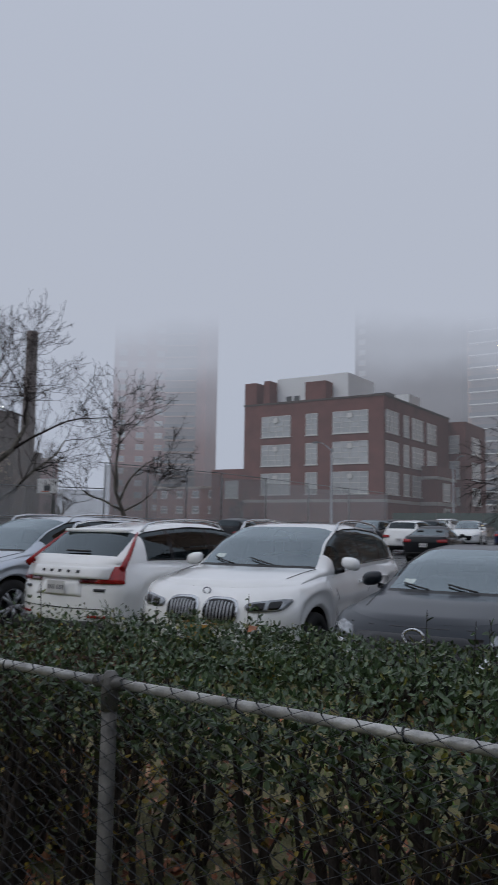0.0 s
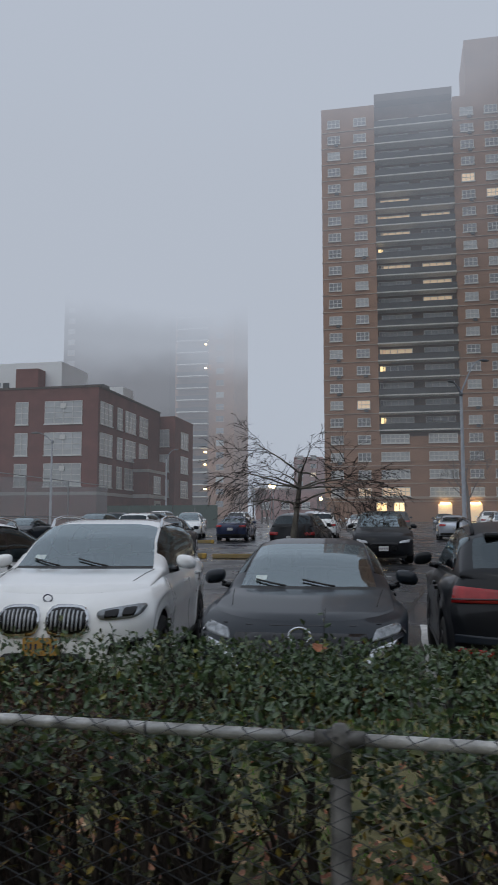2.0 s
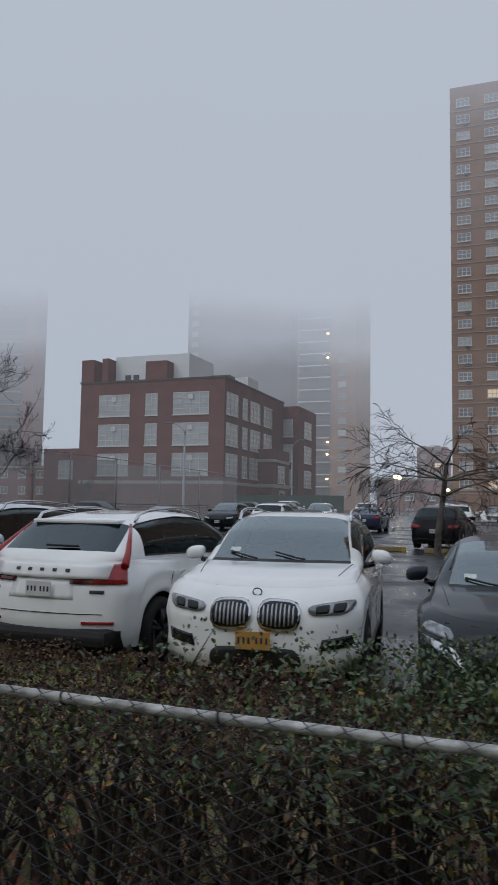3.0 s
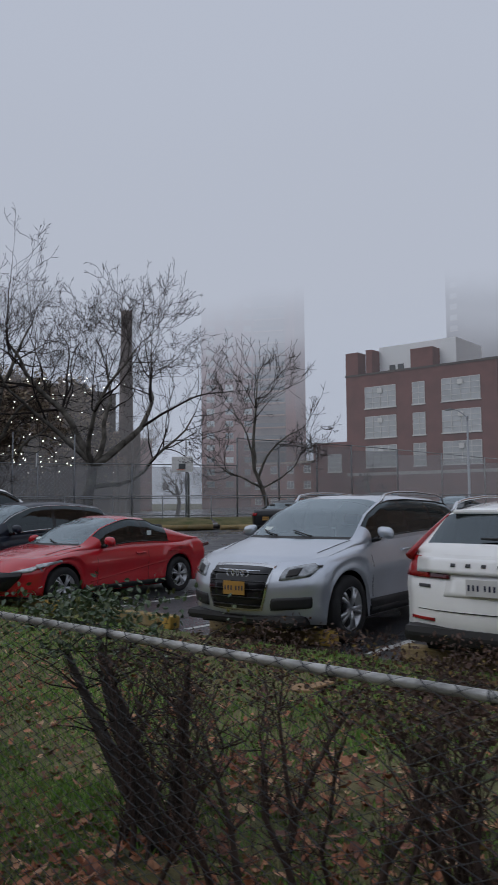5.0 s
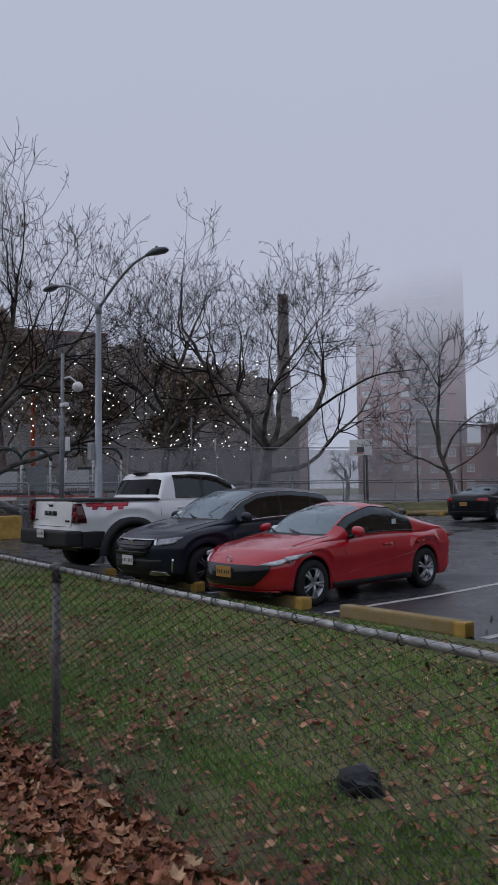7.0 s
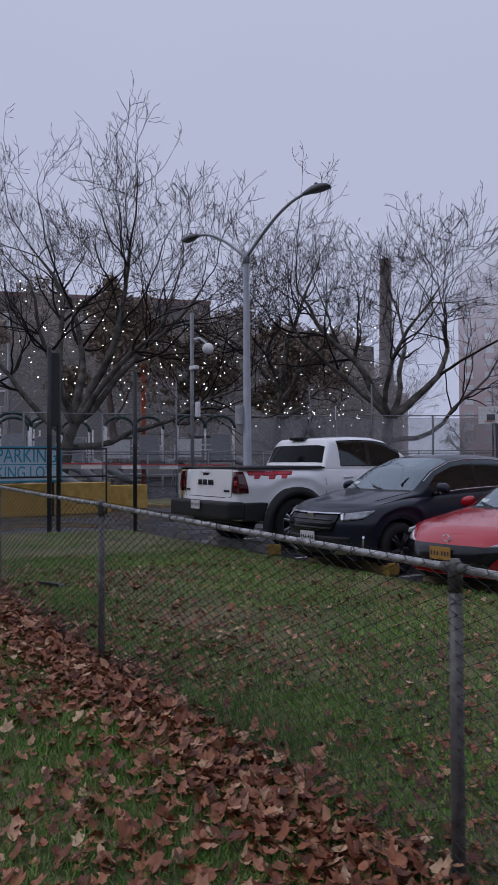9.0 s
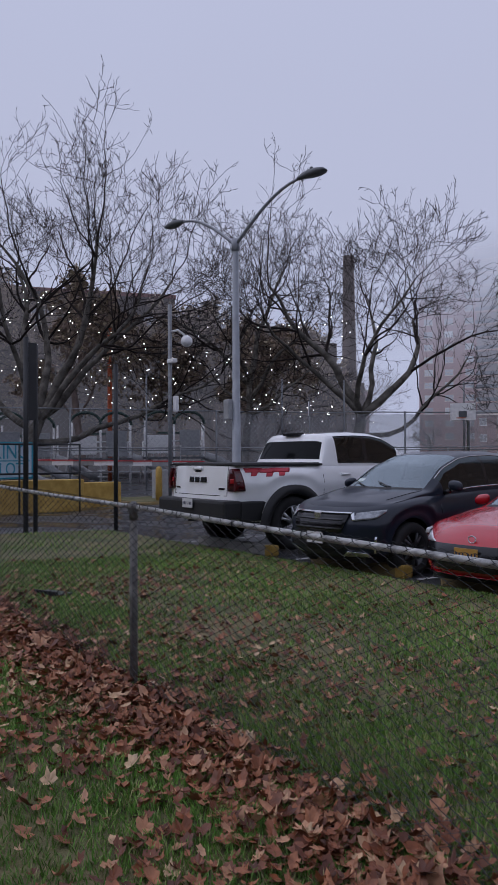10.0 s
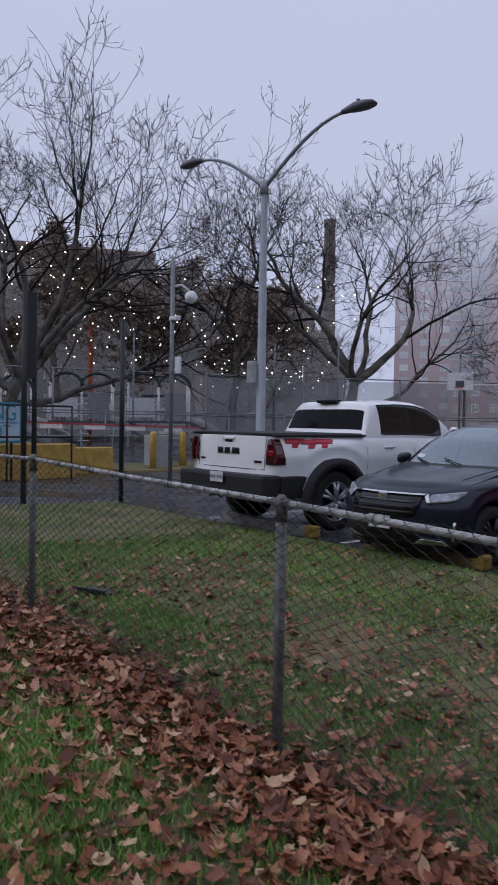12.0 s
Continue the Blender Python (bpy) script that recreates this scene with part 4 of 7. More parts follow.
    d.append(("tailgate_seam", "rear", ((-0.7, 0.6), (0.7, 0.6), (0.7, 0.607), (-0.7, 0.607)), 0.003, M_GLOSSBLACK))
    d += lr("reflector", "rear", ((0.5, 0.5), (0.8, 0.5), (0.8, 0.53), (0.5, 0.53)), 0.012, M_TAIL)
    d += lr("model_badge", "rear", ((0.56, 0.81), (0.7, 0.81), (0.7, 0.84), (0.56, 0.84)), 0.01, M_RIMDARK)
    for k in range(5):
        y0 = -0.3 + 0.15 * k
        d.append(("badge_letter", "rear", ((y0 - 0.022, 1.015), (y0 + 0.022, 1.015), (y0 + 0.022, 1.045), (y0 - 0.022, 1.045)), 0.042, M_RIMDARK))
    t, sh = build_car(c, -2.95, 8.2, 88, P_WHITE, "white suv with tall red tail lamps, parked tail to lawn", details=d, plate=("rear", 0.0, 0.84, M_PLATE_W, None))
    g = c["cabin"]
    for s in (1, -1):
        pts = [(g["r0"] + (g["r1"] - g["r0"]) * q + 0.05 + 0.04 * (1 - q), s * (0.87 - 0.22 * q ** 1.2), 1.08 + 0.42 * q) for q in (0, 0.3, 0.65, 1.0)]
        part("tail_lamp_upright", tube(pts, [0.045, 0.035, 0.025, 0.014], 6), M_TAIL, t, "slender red upright tail lamp")
    part("bumper_skirt", box(-2.352, -1.95, -0.82, 0.82, 0.29, 0.46, 0.07), M_TRIM, t, "black lower bumper")
    part("spoiler", box(g["r1"] - 0.06, g["r1"] + 0.16, -0.56, 0.56, 1.5, 1.545, 0.02), P_WHITE, t)
    part("wiper", tube([(g["r0"] + 0.1, -0.3, 1.27), (g["r0"] + 0.085, 0.1, 1.275)], 0.013, 5), M_TRIM, t)
    roof_rails(t, c, M_CHROME)
    # black suv seen from behind
    c = suv(4.66, 0.945, 1.64, 2.82, 0.37, 0.88, 0.97, 1.13, 1.11, hatch=0.5, anchor="rear", darkrim=True, rear_glass=G_REAR)
    d = []
    d += lr("tail_lamp", "rear", ((0.36, 0.95), (0.92, 0.93), (0.9, 1.08), (0.42, 1.05)), 0.02, M_TAIL, "long red tail lamp")
    d += lr("lamp_streak", "rear", ((0.42, 0.975), (0.88, 0.955), (0.88, 0.97), (0.42, 0.99)), 0.026, M_TAILDARK)
    d.append(("tailgate_strip", "rear", ((-0.4, 0.985), (0.4, 0.985), (0.4, 0.998), (-0.4, 0.998)), 0.015, M_RIM))
    d.append(("bumper_strip", "rear", ((-0.86, 0.6), (0.86, 0.6), (0.86, 0.67), (-0.86, 0.67)), 0.03, P_GREY))
    d += lr("reflector", "rear", ((0.4, 0.5), (0.84, 0.5), (0.84, 0.56), (0.4, 0.56)), 0.02, M_TAIL)
    d.append(("lower_bumper", "rear", ((-0.84, 0.26), (0.84, 0.26), (0.85, 0.4), (-0.85, 0.4)), 0.012, M_TRIM))
    t, sh = build_car(c, 3.95, 8.25, 91, P_BLACK, "black suv with long red tail lamps and white plate", details=d, plate=("rear", 0.0, 0.88, M_PLATE_W, "LDM-3234"))
    g = c["cabin"]
    part("spoiler", box(g["r1"] - 0.06, g["r1"] + 0.16, -0.56, 0.56, 1.49, 1.535, 0.02), P_BLACK, t)
    part("wiper", tube([(g["r0"] - 0.02, -0.36, 1.13), (g["r0"] - 0.03, 0.0, 1.14)], 0.022, 5), M_TRIM, t)
    part("aerial", box(-0.9, -0.72, -0.02, 0.02, 1.62, 1.69, 0.01), P_BLACK, t)
    roof_rails(t, c, M_GLOSSBLACK)


def pickup():
    c = suv(5.92, 1.05, 2.0, 3.69, 0.45, 0.98, 1.3, 1.42, 1.4, kind="pickup_truck", anchor="rear", darkrim=False, tyre=0.32, spokes=6, rear_glass=G_PRIVACY)
    hl = c["L"] / 2
    c.update(category="truck", sill=0.5, arch=0.56, flare=0.1, cr=0.1, taper=0.03,
             tail=((0, 0.1), (0.12, 0.0), (0.3, 0.02), (0.5, 0.05), (1, 0.07)),
             top=((hl, 1.16), (hl - 0.3, 1.25), (hl - 1.5, 1.37), (0, 1.38), (-hl, 1.4)))
    f0 = hl - 1.45
    c["cabin"] = dict(zb=1.39, f0=f0, f1=f0 - 0.8, r0=-hl + 1.93, r1=-hl + 2.1, lean=0.24, square=9.0, soft=0.03, bowr=0.05, sill_r=0.02, mirror=0.45,
                      profile=((hl - 0.2, 1.28), (hl - 0.4, 1.36), (hl - 0.9, 1.42), (f0 + 0.05, 1.44), (f0, 1.45), (f0 - 0.4, 1.74), (f0 - 0.8, 1.93), (f0 - 1.1, 1.985), (f0 - 1.6, 2.0), (-hl + 2.4, 1.98), (-hl + 2.12, 1.95), (-hl + 2.02, 1.7), (-hl + 1.93, 1.42), (-hl + 1.9, 1.4), (-hl, 1.4)),
                      glass=((f0 - 1.33, f0 - 0.42), (-hl + 2.32, f0 - 1.43)))
    c["seams"], c["handles"] = (f0 - 0.3, f0 - 1.38, -hl + 1.95), (f0 - 1.15, f0 - 2.0)
    d = []
    d += lr("tail_lamp", "rear", ((0.82, 1.0), (1.02, 1.0), (1.02, 1.36), (0.83, 1.36)), 0.02, M_TAILDARK, "upright smoked red tail lamp")
    d += lr("lamp_centre", "rear", ((0.87, 1.12), (0.95, 1.12), (0.95, 1.2), (0.87, 1.2)), 0.026, M_TAIL)
    d += [("tail_lamp_side", "left", ((-hl + 0.2, 1.0), (-hl + 0.1, 1.0), (-hl + 0.1, 1.36), (-hl + 0.15, 1.36)), 0.016, M_TAILDARK), ("tail_lamp_side", "right", ((-hl + 0.3, 1.0), (-hl + 0.1, 1.0), (-hl + 0.1, 1.36), (-hl + 0.22, 1.36)), 0.016, M_TAILDARK)]
    d.append(("tailgate_seam", "rear", ((-0.8, 0.92), (0.8, 0.92), (0.8, 0.93), (-0.8, 0.93)), 0.003, M_GLOSSBLACK))
    d += lr("tailgate_seam", "rear", ((0.795, 0.92), (0.803, 0.92), (0.803, 1.42), (0.795, 1.42)), 0.003, M_GLOSSBLACK)
    d.append(("tailgate_handle", "rear", ((-0.14, 1.34), (0.14, 1.34), (0.14, 1.38), (-0.14, 1.38)), 0.02, P_WHITE))
    d.append(("handle_recess", "rear", ((-0.09, 1.3), (0.09, 1.3), (0.09, 1.335), (-0.09, 1.335)), 0.004, M_GLOSSBLACK))
    for y0, w in ((0.19, 0.14), (0.02, 0.14), (-0.18, 0.19)):
        d.append(("badge_block", "rear", ((y0 + w / 2, 1.13), (y0 - w / 2, 1.13), (y0 - w / 2 * 0.8, 1.22), (y0 + w / 2 * 0.9, 1.22)), 0.012, M_GLOSSBLACK))
    d += lr("small_badge", "rear", ((0.6, 1.02), (0.74, 1.02), (0.74, 1.05), (0.6, 1.05)), 0.01, M_GLOSSBLACK)
    for x0, x1, z0 in ((-hl + 0.32, -hl + 0.62, 1.3), (-hl + 0.6, -hl + 0.85, 1.29), (-hl + 0.83, -hl + 1.15, 1.3)):
        for reg in ("left", "right"):
            d.append(("side_decal", reg, ((x0, z0), (x1, z0), (x1 + 0.06, z0 + 0.07), (x0 - 0.02, z0 + 0.07)), 0.004, M_REDMARK))
            d.append(("side_decal_stem", reg, ((x0 + 0.1, z0 - 0.06), (x0 + 0.2, z0 - 0.06), (x0 + 0.24, z0), (x0 + 0.12, z0)), 0.004, M_REDMARK))
    d.append(("headlight", "front", ((0.6, 1.0), (0.95, 1.0), (0.95, 1.15), (0.6, 1.15)), 0.01, M_LENS))
    t, sh = build_car(c, -16.38, 7.98, 90, P_WHITE, "white pickup truck with black wheel flares and bumper", details=d, plate=("rear", 0.0, 0.79, M_PLATE_W, None))
    t.location.z += 0.05
    bm = box(-hl - 0.12, -hl + 0.22, -1.04, 1.04, 0.56, 0.86, 0.05)
    part("rear_bumper", bm, M_TRIM, t, "broad black rear bumper")
    for s in (1, -1):
        part("lower_quarter", box(-hl + 0.2, -hl + 0.75, s * 1.0 - 0.05, s * 1.0 + 0.05, 0.52, 0.84, 0.03), M_TRIM, t)
    pl = [o for o in t.children if o.name.startswith("number_plate")][0]
    pl.location.x -= 0.13
    # flares that follow the wheel arches
    for xw in (c["xf"], c["xr"]):
        for s in (1, -1):
            bm = bmesh.new()
            rows = []
            for k in range(19):
                a = math.pi * k / 18
                row = []
                for q, dy in ((0.53, 0.0), (0.55, 0.085), (0.63, 0.09), (0.7, 0.02)):
                    row.append(Vector((xw + q * math.cos(a) * 1.03, s * (sh.half(xw, 0.3) - 0.03 + dy), c["r"] - 0.08 + q * 1.06 * math.sin(a))))
                rows.append(row)
            bm_grid(bm, rows)
            bmesh.ops.recalc_face_normals(bm, faces=bm.faces)
            part("wheel_flare", bm, M_TRIM, t, "broad black wheel flare")
    part("bed_cover", box(-hl + 0.12, -hl + 1.95, -0.93, 0.93, 1.415, 1.45, 0.012), M_TRIM, t, "black bed cover")
    for s in (1, -1):
        part("bed_rail_cap", box(-hl + 0.1, -hl + 1.95, s * 0.97 - 0.04, s * 0.97 + 0.04, 1.4, 1.435, 0.012), M_TRIM, t)
    part("brake_lamp_bar", box(-hl + 2.06, -hl + 2.2, -0.22, 0.22, 1.93, 1.985, 0.01), M_GLOSSBLACK, t)


def lot_cars():
    """Cars in the rows across the aisle."""
    shapes = {"suv": lambda **k: suv(4.65, 0.93, 1.66, 2.75, 0.36, 0.88, 0.97, 1.12, 1.08, near=False, hatch=0.45, **k),
              "sedan": lambda **k: sedan(4.7, 0.91, 1.44, 2.8, 0.33, 0.9, 0.8, 0.98, 0.97, 1.04, near=False, **k),
              "van": lambda **k: suv(5.15, 0.99, 1.75, 3.06, 0.36, 0.95, 0.98, 1.16, 1.12, rake=1.15, hatch=0.3, kind="minivan", near=False, **k)}
    front = lr("headlight", "front", ((0.5, 0.66), (0.82, 0.69), (0.86, 0.8), (0.52, 0.74)), 0.014, M_LENSCLEAR) + [("grille", "front", ((-0.42, 0.42), (0.42, 0.42), (0.48, 0.7), (-0.48, 0.7)), 0.012, M_GLOSSBLACK)]
    rear = lr("tail_lamp", "rear", ((0.52, 0.78), (0.9, 0.78), (0.88, 0.92), (0.5, 0.9)), 0.018, M_TAIL) + [("lower_bumper", "rear", ((-0.8, 0.26), (0.8, 0.26), (0.8, 0.4), (-0.8, 0.4)), 0.012, M_TRIM)]
    rows = (
        ("sedan", -19.6, 26.4, 97, P_BLACK, "rear", "black sedan with amber plate across the aisle", M_PLATE_Y),
        ("van", 2.0, 26.6, -87, P_BLACK, "front", "black minivan facing the aisle", M_PLATE_W),
        ("suv", -1.6, 30.6, 86, P_BLACK, "rear", "black suv parked beyond the island", M_PLATE_W),
        ("sedan", -6.6, 30.2, 98, P_BLACK, "rear", "black sedan with glowing red tail lamps", M_PLATE_W),
        ("suv", -10.2, 36.5, 94, P_WHITE, "rear", "white suv in the second row", M_PLATE_W),
        ("suv", -10.6, 47.5, -80, P_WHITE, "front", "white suv facing the aisle", M_PLATE_W),
        ("sedan", -7.0, 44.0, 93, P_NAVY, "rear", "navy blue sedan with red tail lamps", M_PLATE_W),
        ("suv", -2.2, 47.0, 92, P_WHITE, "rear", "white suv by the far island", M_PLATE_W),
        ("suv", 12.6, 29.5, -99, P_MAROON, "front", "maroon suv facing the aisle", M_PLATE_W),
        ("suv", 15.6, 29.0, -96, P_WHITE, "front", "white suv beside a maroon one", M_PLATE_W),
        ("suv", -20.5, 36.5, 100, P_BLACK, "rear", "black suv near the screened fence", M_PLATE_W),
        ("sedan", -17.2, 37.5, -85, P_GREY, "front", "dark grey sedan near the screened fence", M_PLATE_W),
        ("suv", -15.0, 42.0, -85, P_GREY, "front", "dark grey suv near the screened fence", M_PLATE_W),
        ("suv", -13.8, 49.5, 95, P_BLACK, "rear", "black suv with red tail lamps", M_PLATE_W),
        ("suv", -16.8, 50.5, 95, P_BLACK, "rear", "black suv near the school", M_PLATE_W),
        ("sedan", 5.5, 47, 90, P_SILVER, "rear", "silver sedan in the far row", M_PLATE_W),
        ("suv", 8.6, 47.5, -90, P_WHITE, "front", "white suv under the street lamp", M_PLATE_W),
        ("sedan", 11.6, 48, 90, P_BLACK, "rear", "black sedan in the far row", M_PLATE_W),
        ("suv", 14.6, 48, -90, P_GREY, "front", "dark suv in the far row", M_PLATE_W),
        ("suv", 2.2, 62, 90, P_GREY, "rear", "dark suv far across the lot", M_PLATE_W),
        ("sedan", -1.0, 63, -90, P_WHITE, "front", "white sedan far across the lot", M_PLATE_W),
        ("suv", -5.0, 66, 90, P_SILVER, "rear", "silver suv far across the lot", M_PLATE_W),
        ("sedan", 6.0, 66, -90, P_BLACK, "front", "black sedan far across the lot", M_PLATE_W),
        ("suv", 10.0, 70, 90, P_WHITE, "rear", "white suv far across the lot", M_PLATE_W),
        ("suv", 14.0, 72, -90, P_BLACK, "front", "black suv far across the lot", M_PLATE_W),
        ("suv", -12.0, 68, 90, P_WHITE, "rear", "white suv far across the lot", M_PLATE_W),
        ("sedan", -16.0, 66, -90, P_GREY, "front", "dark sedan far across the lot", M_PLATE_W),
        ("van", -20.0, 70, 90, P_WHITE, "rear", "white van far across the lot", M_PLATE_W),
        ("suv", 18.5, 60, -90, P_GREY, "front", "dark suv by the brick wing", M_PLATE_W),
    )
    for kind, x, y, yaw, color, end, label, pm in rows:
        build_car(shapes[kind](anchor=end), x, y, yaw, color, label, "parked cars across the lot", front if end == "front" else rear,
                  (end, 0.0, 0.5 if end == "front" else 0.68, pm, None))


near_cars()
pickup()
lot_cars()


# ---- plants ----
def island_mat(name, stops, rough=0.55, noise_scale=30.0, spec=0.4, translucent=0.0):
    """Colour picked leaf by leaf from the stops."""
    m = bpy.data.materials.new(name)
    m.use_nodes = True
    n, l = m.node_tree.nodes, m.node_tree.links
    p = n["Principled BSDF"]
    geo, cr = n.new("ShaderNodeNewGeometry"), n.new("ShaderNodeValToRGB")
    e = cr.color_ramp.elements
    while len(e) < len(stops):
        e.new(0.5)
    for i, (q, c) in enumerate(stops):
        e[i].position, e[i].color = q, (*c, 1)
    l.new(geo.outputs["Random Per Island"], cr.inputs[0])
    noi, tc, mx = n.new("ShaderNodeTexNoise"), n.new("ShaderNodeTexCoord"), n.new("ShaderNodeMix")
    noi.inputs["Scale"].default_value = noise_scale
    l.new(tc.outputs["Object"], noi.inputs["Vector"])
    mx.data_type, mx.blend_type = 'RGBA', 'MULTIPLY'
    mx.inputs[0].default_value = 0.6
    l.new(cr.outputs[0], mx.inputs[6])
    gr = n.new("ShaderNodeValToRGB")
    gr.color_ramp.elements[0].position, gr.color_ramp.elements[0].color = 0.35, (0.5, 0.5, 0.5, 1)
    gr.color_ramp.elements[1].position, gr.color_ramp.elements[1].color = 0.65, (1.2, 1.2, 1.2, 1)
    l.new(noi.outputs[0], gr.inputs[0])
    l.new(gr.outputs[0], mx.inputs[7])
    l.new(mx.outputs[2], p.inputs["Base Color"])
    p.inputs["Roughness"].default_value = rough
    p.inputs["Specular IOR Level"].default_value = spec
    return m


M_HEDGE = island_mat("privet_leaves", ((0.0, (0.03, 0.055, 0.022)), (0.5, (0.05, 0.09, 0.035)), (0.8, (0.075, 0.12, 0.05)), (0.95, (0.1, 0.12, 0.035)), (1.0, (0.2, 0.2, 0.03))), 0.3, spec=0.7)
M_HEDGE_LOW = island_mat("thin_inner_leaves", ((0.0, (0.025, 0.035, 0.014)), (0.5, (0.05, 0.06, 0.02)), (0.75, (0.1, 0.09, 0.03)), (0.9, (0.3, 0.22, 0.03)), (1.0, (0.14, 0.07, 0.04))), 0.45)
M_BROWNBUSH = island_mat("reddish_brown_hedge_bits", ((0.0, (0.05, 0.03, 0.022)), (0.6, (0.085, 0.045, 0.033)), (0.9, (0.12, 0.07, 0.045)), (1.0, (0.3, 0.22, 0.06))), 0.7)
M_TWIGBROWN = mat("reddish_brown_twigs", (0.062, 0.04, 0.032), 0.85, var=0.4, scale=12, bump=0.3)
M_TWIG = mat("dark_twigs", (0.028, 0.021, 0.017), 0.85, var=0.4, scale=12, bump=0.3)
M_BARK = mat("grey_brown_bark", (0.075, 0.066, 0.058), 0.95, var=0.5, scale=2.2, fine=24, bump=0.6, tint=(0.2, 0.185, 0.16), spec=0.05)
M_BARKTWIG = mat("dark_twig_bark", (0.034, 0.028, 0.026), 0.95, var=0.3, scale=2, spec=0.03)
# Bark of far and misty trees: the paling by haze is in the colour.
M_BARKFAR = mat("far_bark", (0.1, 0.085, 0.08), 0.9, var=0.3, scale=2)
M_BARKHAZE = mat("haze_paled_bark", (0.21, 0.165, 0.145), 0.95, var=0.3, scale=1.5, spec=0.05)
M_DEADLEAF = island_mat("fallen_leaves", ((0.0, (0.1, 0.032, 0.016)), (0.4, (0.24, 0.08, 0.034)), (0.75, (0.38, 0.15, 0.07)), (0.92, (0.5, 0.27, 0.15)), (1.0, (0.58, 0.41, 0.24))), 0.45, 22)
M_BLADE = island_mat("grass_blades", ((0.0, (0.09, 0.19, 0.028)), (0.45, (0.14, 0.33, 0.045)), (0.75, (0.24, 0.38, 0.085)), (1.0, (0.42, 0.35, 0.18))), 0.55, 1.2)
M_BROWNLEAF = island_mat("clinging_brown_leaves", ((0.0, (0.24, 0.18, 0.15)), (0.6, (0.32, 0.25, 0.19)), (1.0, (0.4, 0.33, 0.22))), 0.8, 0.6, 0.1)


class Soup:
    """Vertices and faces of many small pieces that become one mesh."""

    def __init__(self):
        self.v, self.f = [], []

    def tube(self, pts, radii, sides):
        base, n = len(self.v), len(pts)
        for i, p in enumerate(pts):
            d = (pts[min(i + 1, n - 1)] - pts[max(i - 1, 0)])
            u = d.cross(Vector((0.3, 0.2, 1)))
            if u.length < 1e-6:
                u = Vector((1, 0, 0))
            u.normalize()
            w = d.cross(u).normalized()
            for k in range(sides):
                a = 2 * math.pi * k / sides
                q = p + radii[i] * (math.cos(a) * u + math.sin(a) * w)
                self.v.append((q.x, q.y, q.z))
        for i in range(n - 1):
            for k in range(sides):
                b = base + i * sides
                self.f.append((b + k, b + (k + 1) % sides, b + sides + (k + 1) % sides, b + sides + k))

    def leaf(self, p, d, nrm, length, width):
        """A pointed leaf, folded along its middle."""
        s = d.cross(nrm).normalized() * width / 2
        b = len(self.v)
        up = nrm * width * 0.18
        for q in (p, p + d * length * 0.35 + s + up, p + d * length * 0.75 + s * 0.7 + up, p + d * length, p + d * length * 0.75 - s * 0.7 + up, p + d * length * 0.35 - s + up):
            self.v.append((q.x, q.y, q.z))
        self.f += [(b, b + 1, b + 2, b + 3), (b, b + 3, b + 4, b + 5)]

    def put(self, name, material, parent=None, smooth=False):
        return mesh_pydata(name, self.v, self.f, material, parent, smooth)


def rand_dir(rnd, up=0.0):
    v = Vector((rnd.gauss(0, 1), rnd.gauss(0, 1), rnd.gauss(0, 1) + up))
    return v.normalized()


def grow(soups, rnd, p, d, length, r, level, spec, limbs=None):
    """One branch and all that springs from it."""
    n = (6, 9, 8, 6, 4, 3)[min(level, 5)]
    sides = (10, 7, 5, 4, 3, 3)[min(level, 5)]
    pts, radii, dirs = [p.copy()], [r], [d.copy()]
    q, e = p.copy(), d.copy()
    wob = spec["wobble"] * (0.5 if level == 0 else 1.0)
    end = 0.55 if level == 0 else 0.28
    for i in range(n):
        e = (e + wob * rand_dir(rnd) + Vector((0, 0, spec["lift"] * (0 if level == 0 else 1 + 0.3 * level)))).normalized()
        q = q + e * length / n
        pts.append(q.copy())
        radii.append(max(spec["thin"], r * (1 - (1 - end) * (i + 1) / n)))
        dirs.append(e.copy())
    soups[0 if level < 2 else 1].tube(pts, radii, sides)
    if level >= spec["levels"]:
        return
    if level == 0 and limbs:
        for dv, ln, at, rr in limbs:
            k = min(n, max(1, round(at * n)))
            grow(soups, rnd, pts[k], Vector(dv).normalized(), ln, rr, 1, spec)
        return
    for c in range(spec["kids"][level]):
        f = rnd.uniform(0.38 if level > 1 else 0.42, 1.0) if c else 1.0
        k = min(n, max(1, int(f * n + 0.5)))
        side = dirs[k].cross(rand_dir(rnd)).normalized()
        ang = radians(rnd.uniform(*spec["angle"])) * (0.5 if c == 0 else 1)
        nd = (math.cos(ang) * dirs[k] + math.sin(ang) * side).normalized()
        grow(soups, rnd, pts[k], nd, length * rnd.uniform(*spec["ratio"]) * (0.9 if level == 0 else (1.1, 0.95, 0.85, 0.8)[min(level - 1, 3)]) * (1.35 - 0.6 * f), radii[k] * rnd.uniform(0.4, 0.6) * (1.35 if c == 0 else 1), level + 1, spec)


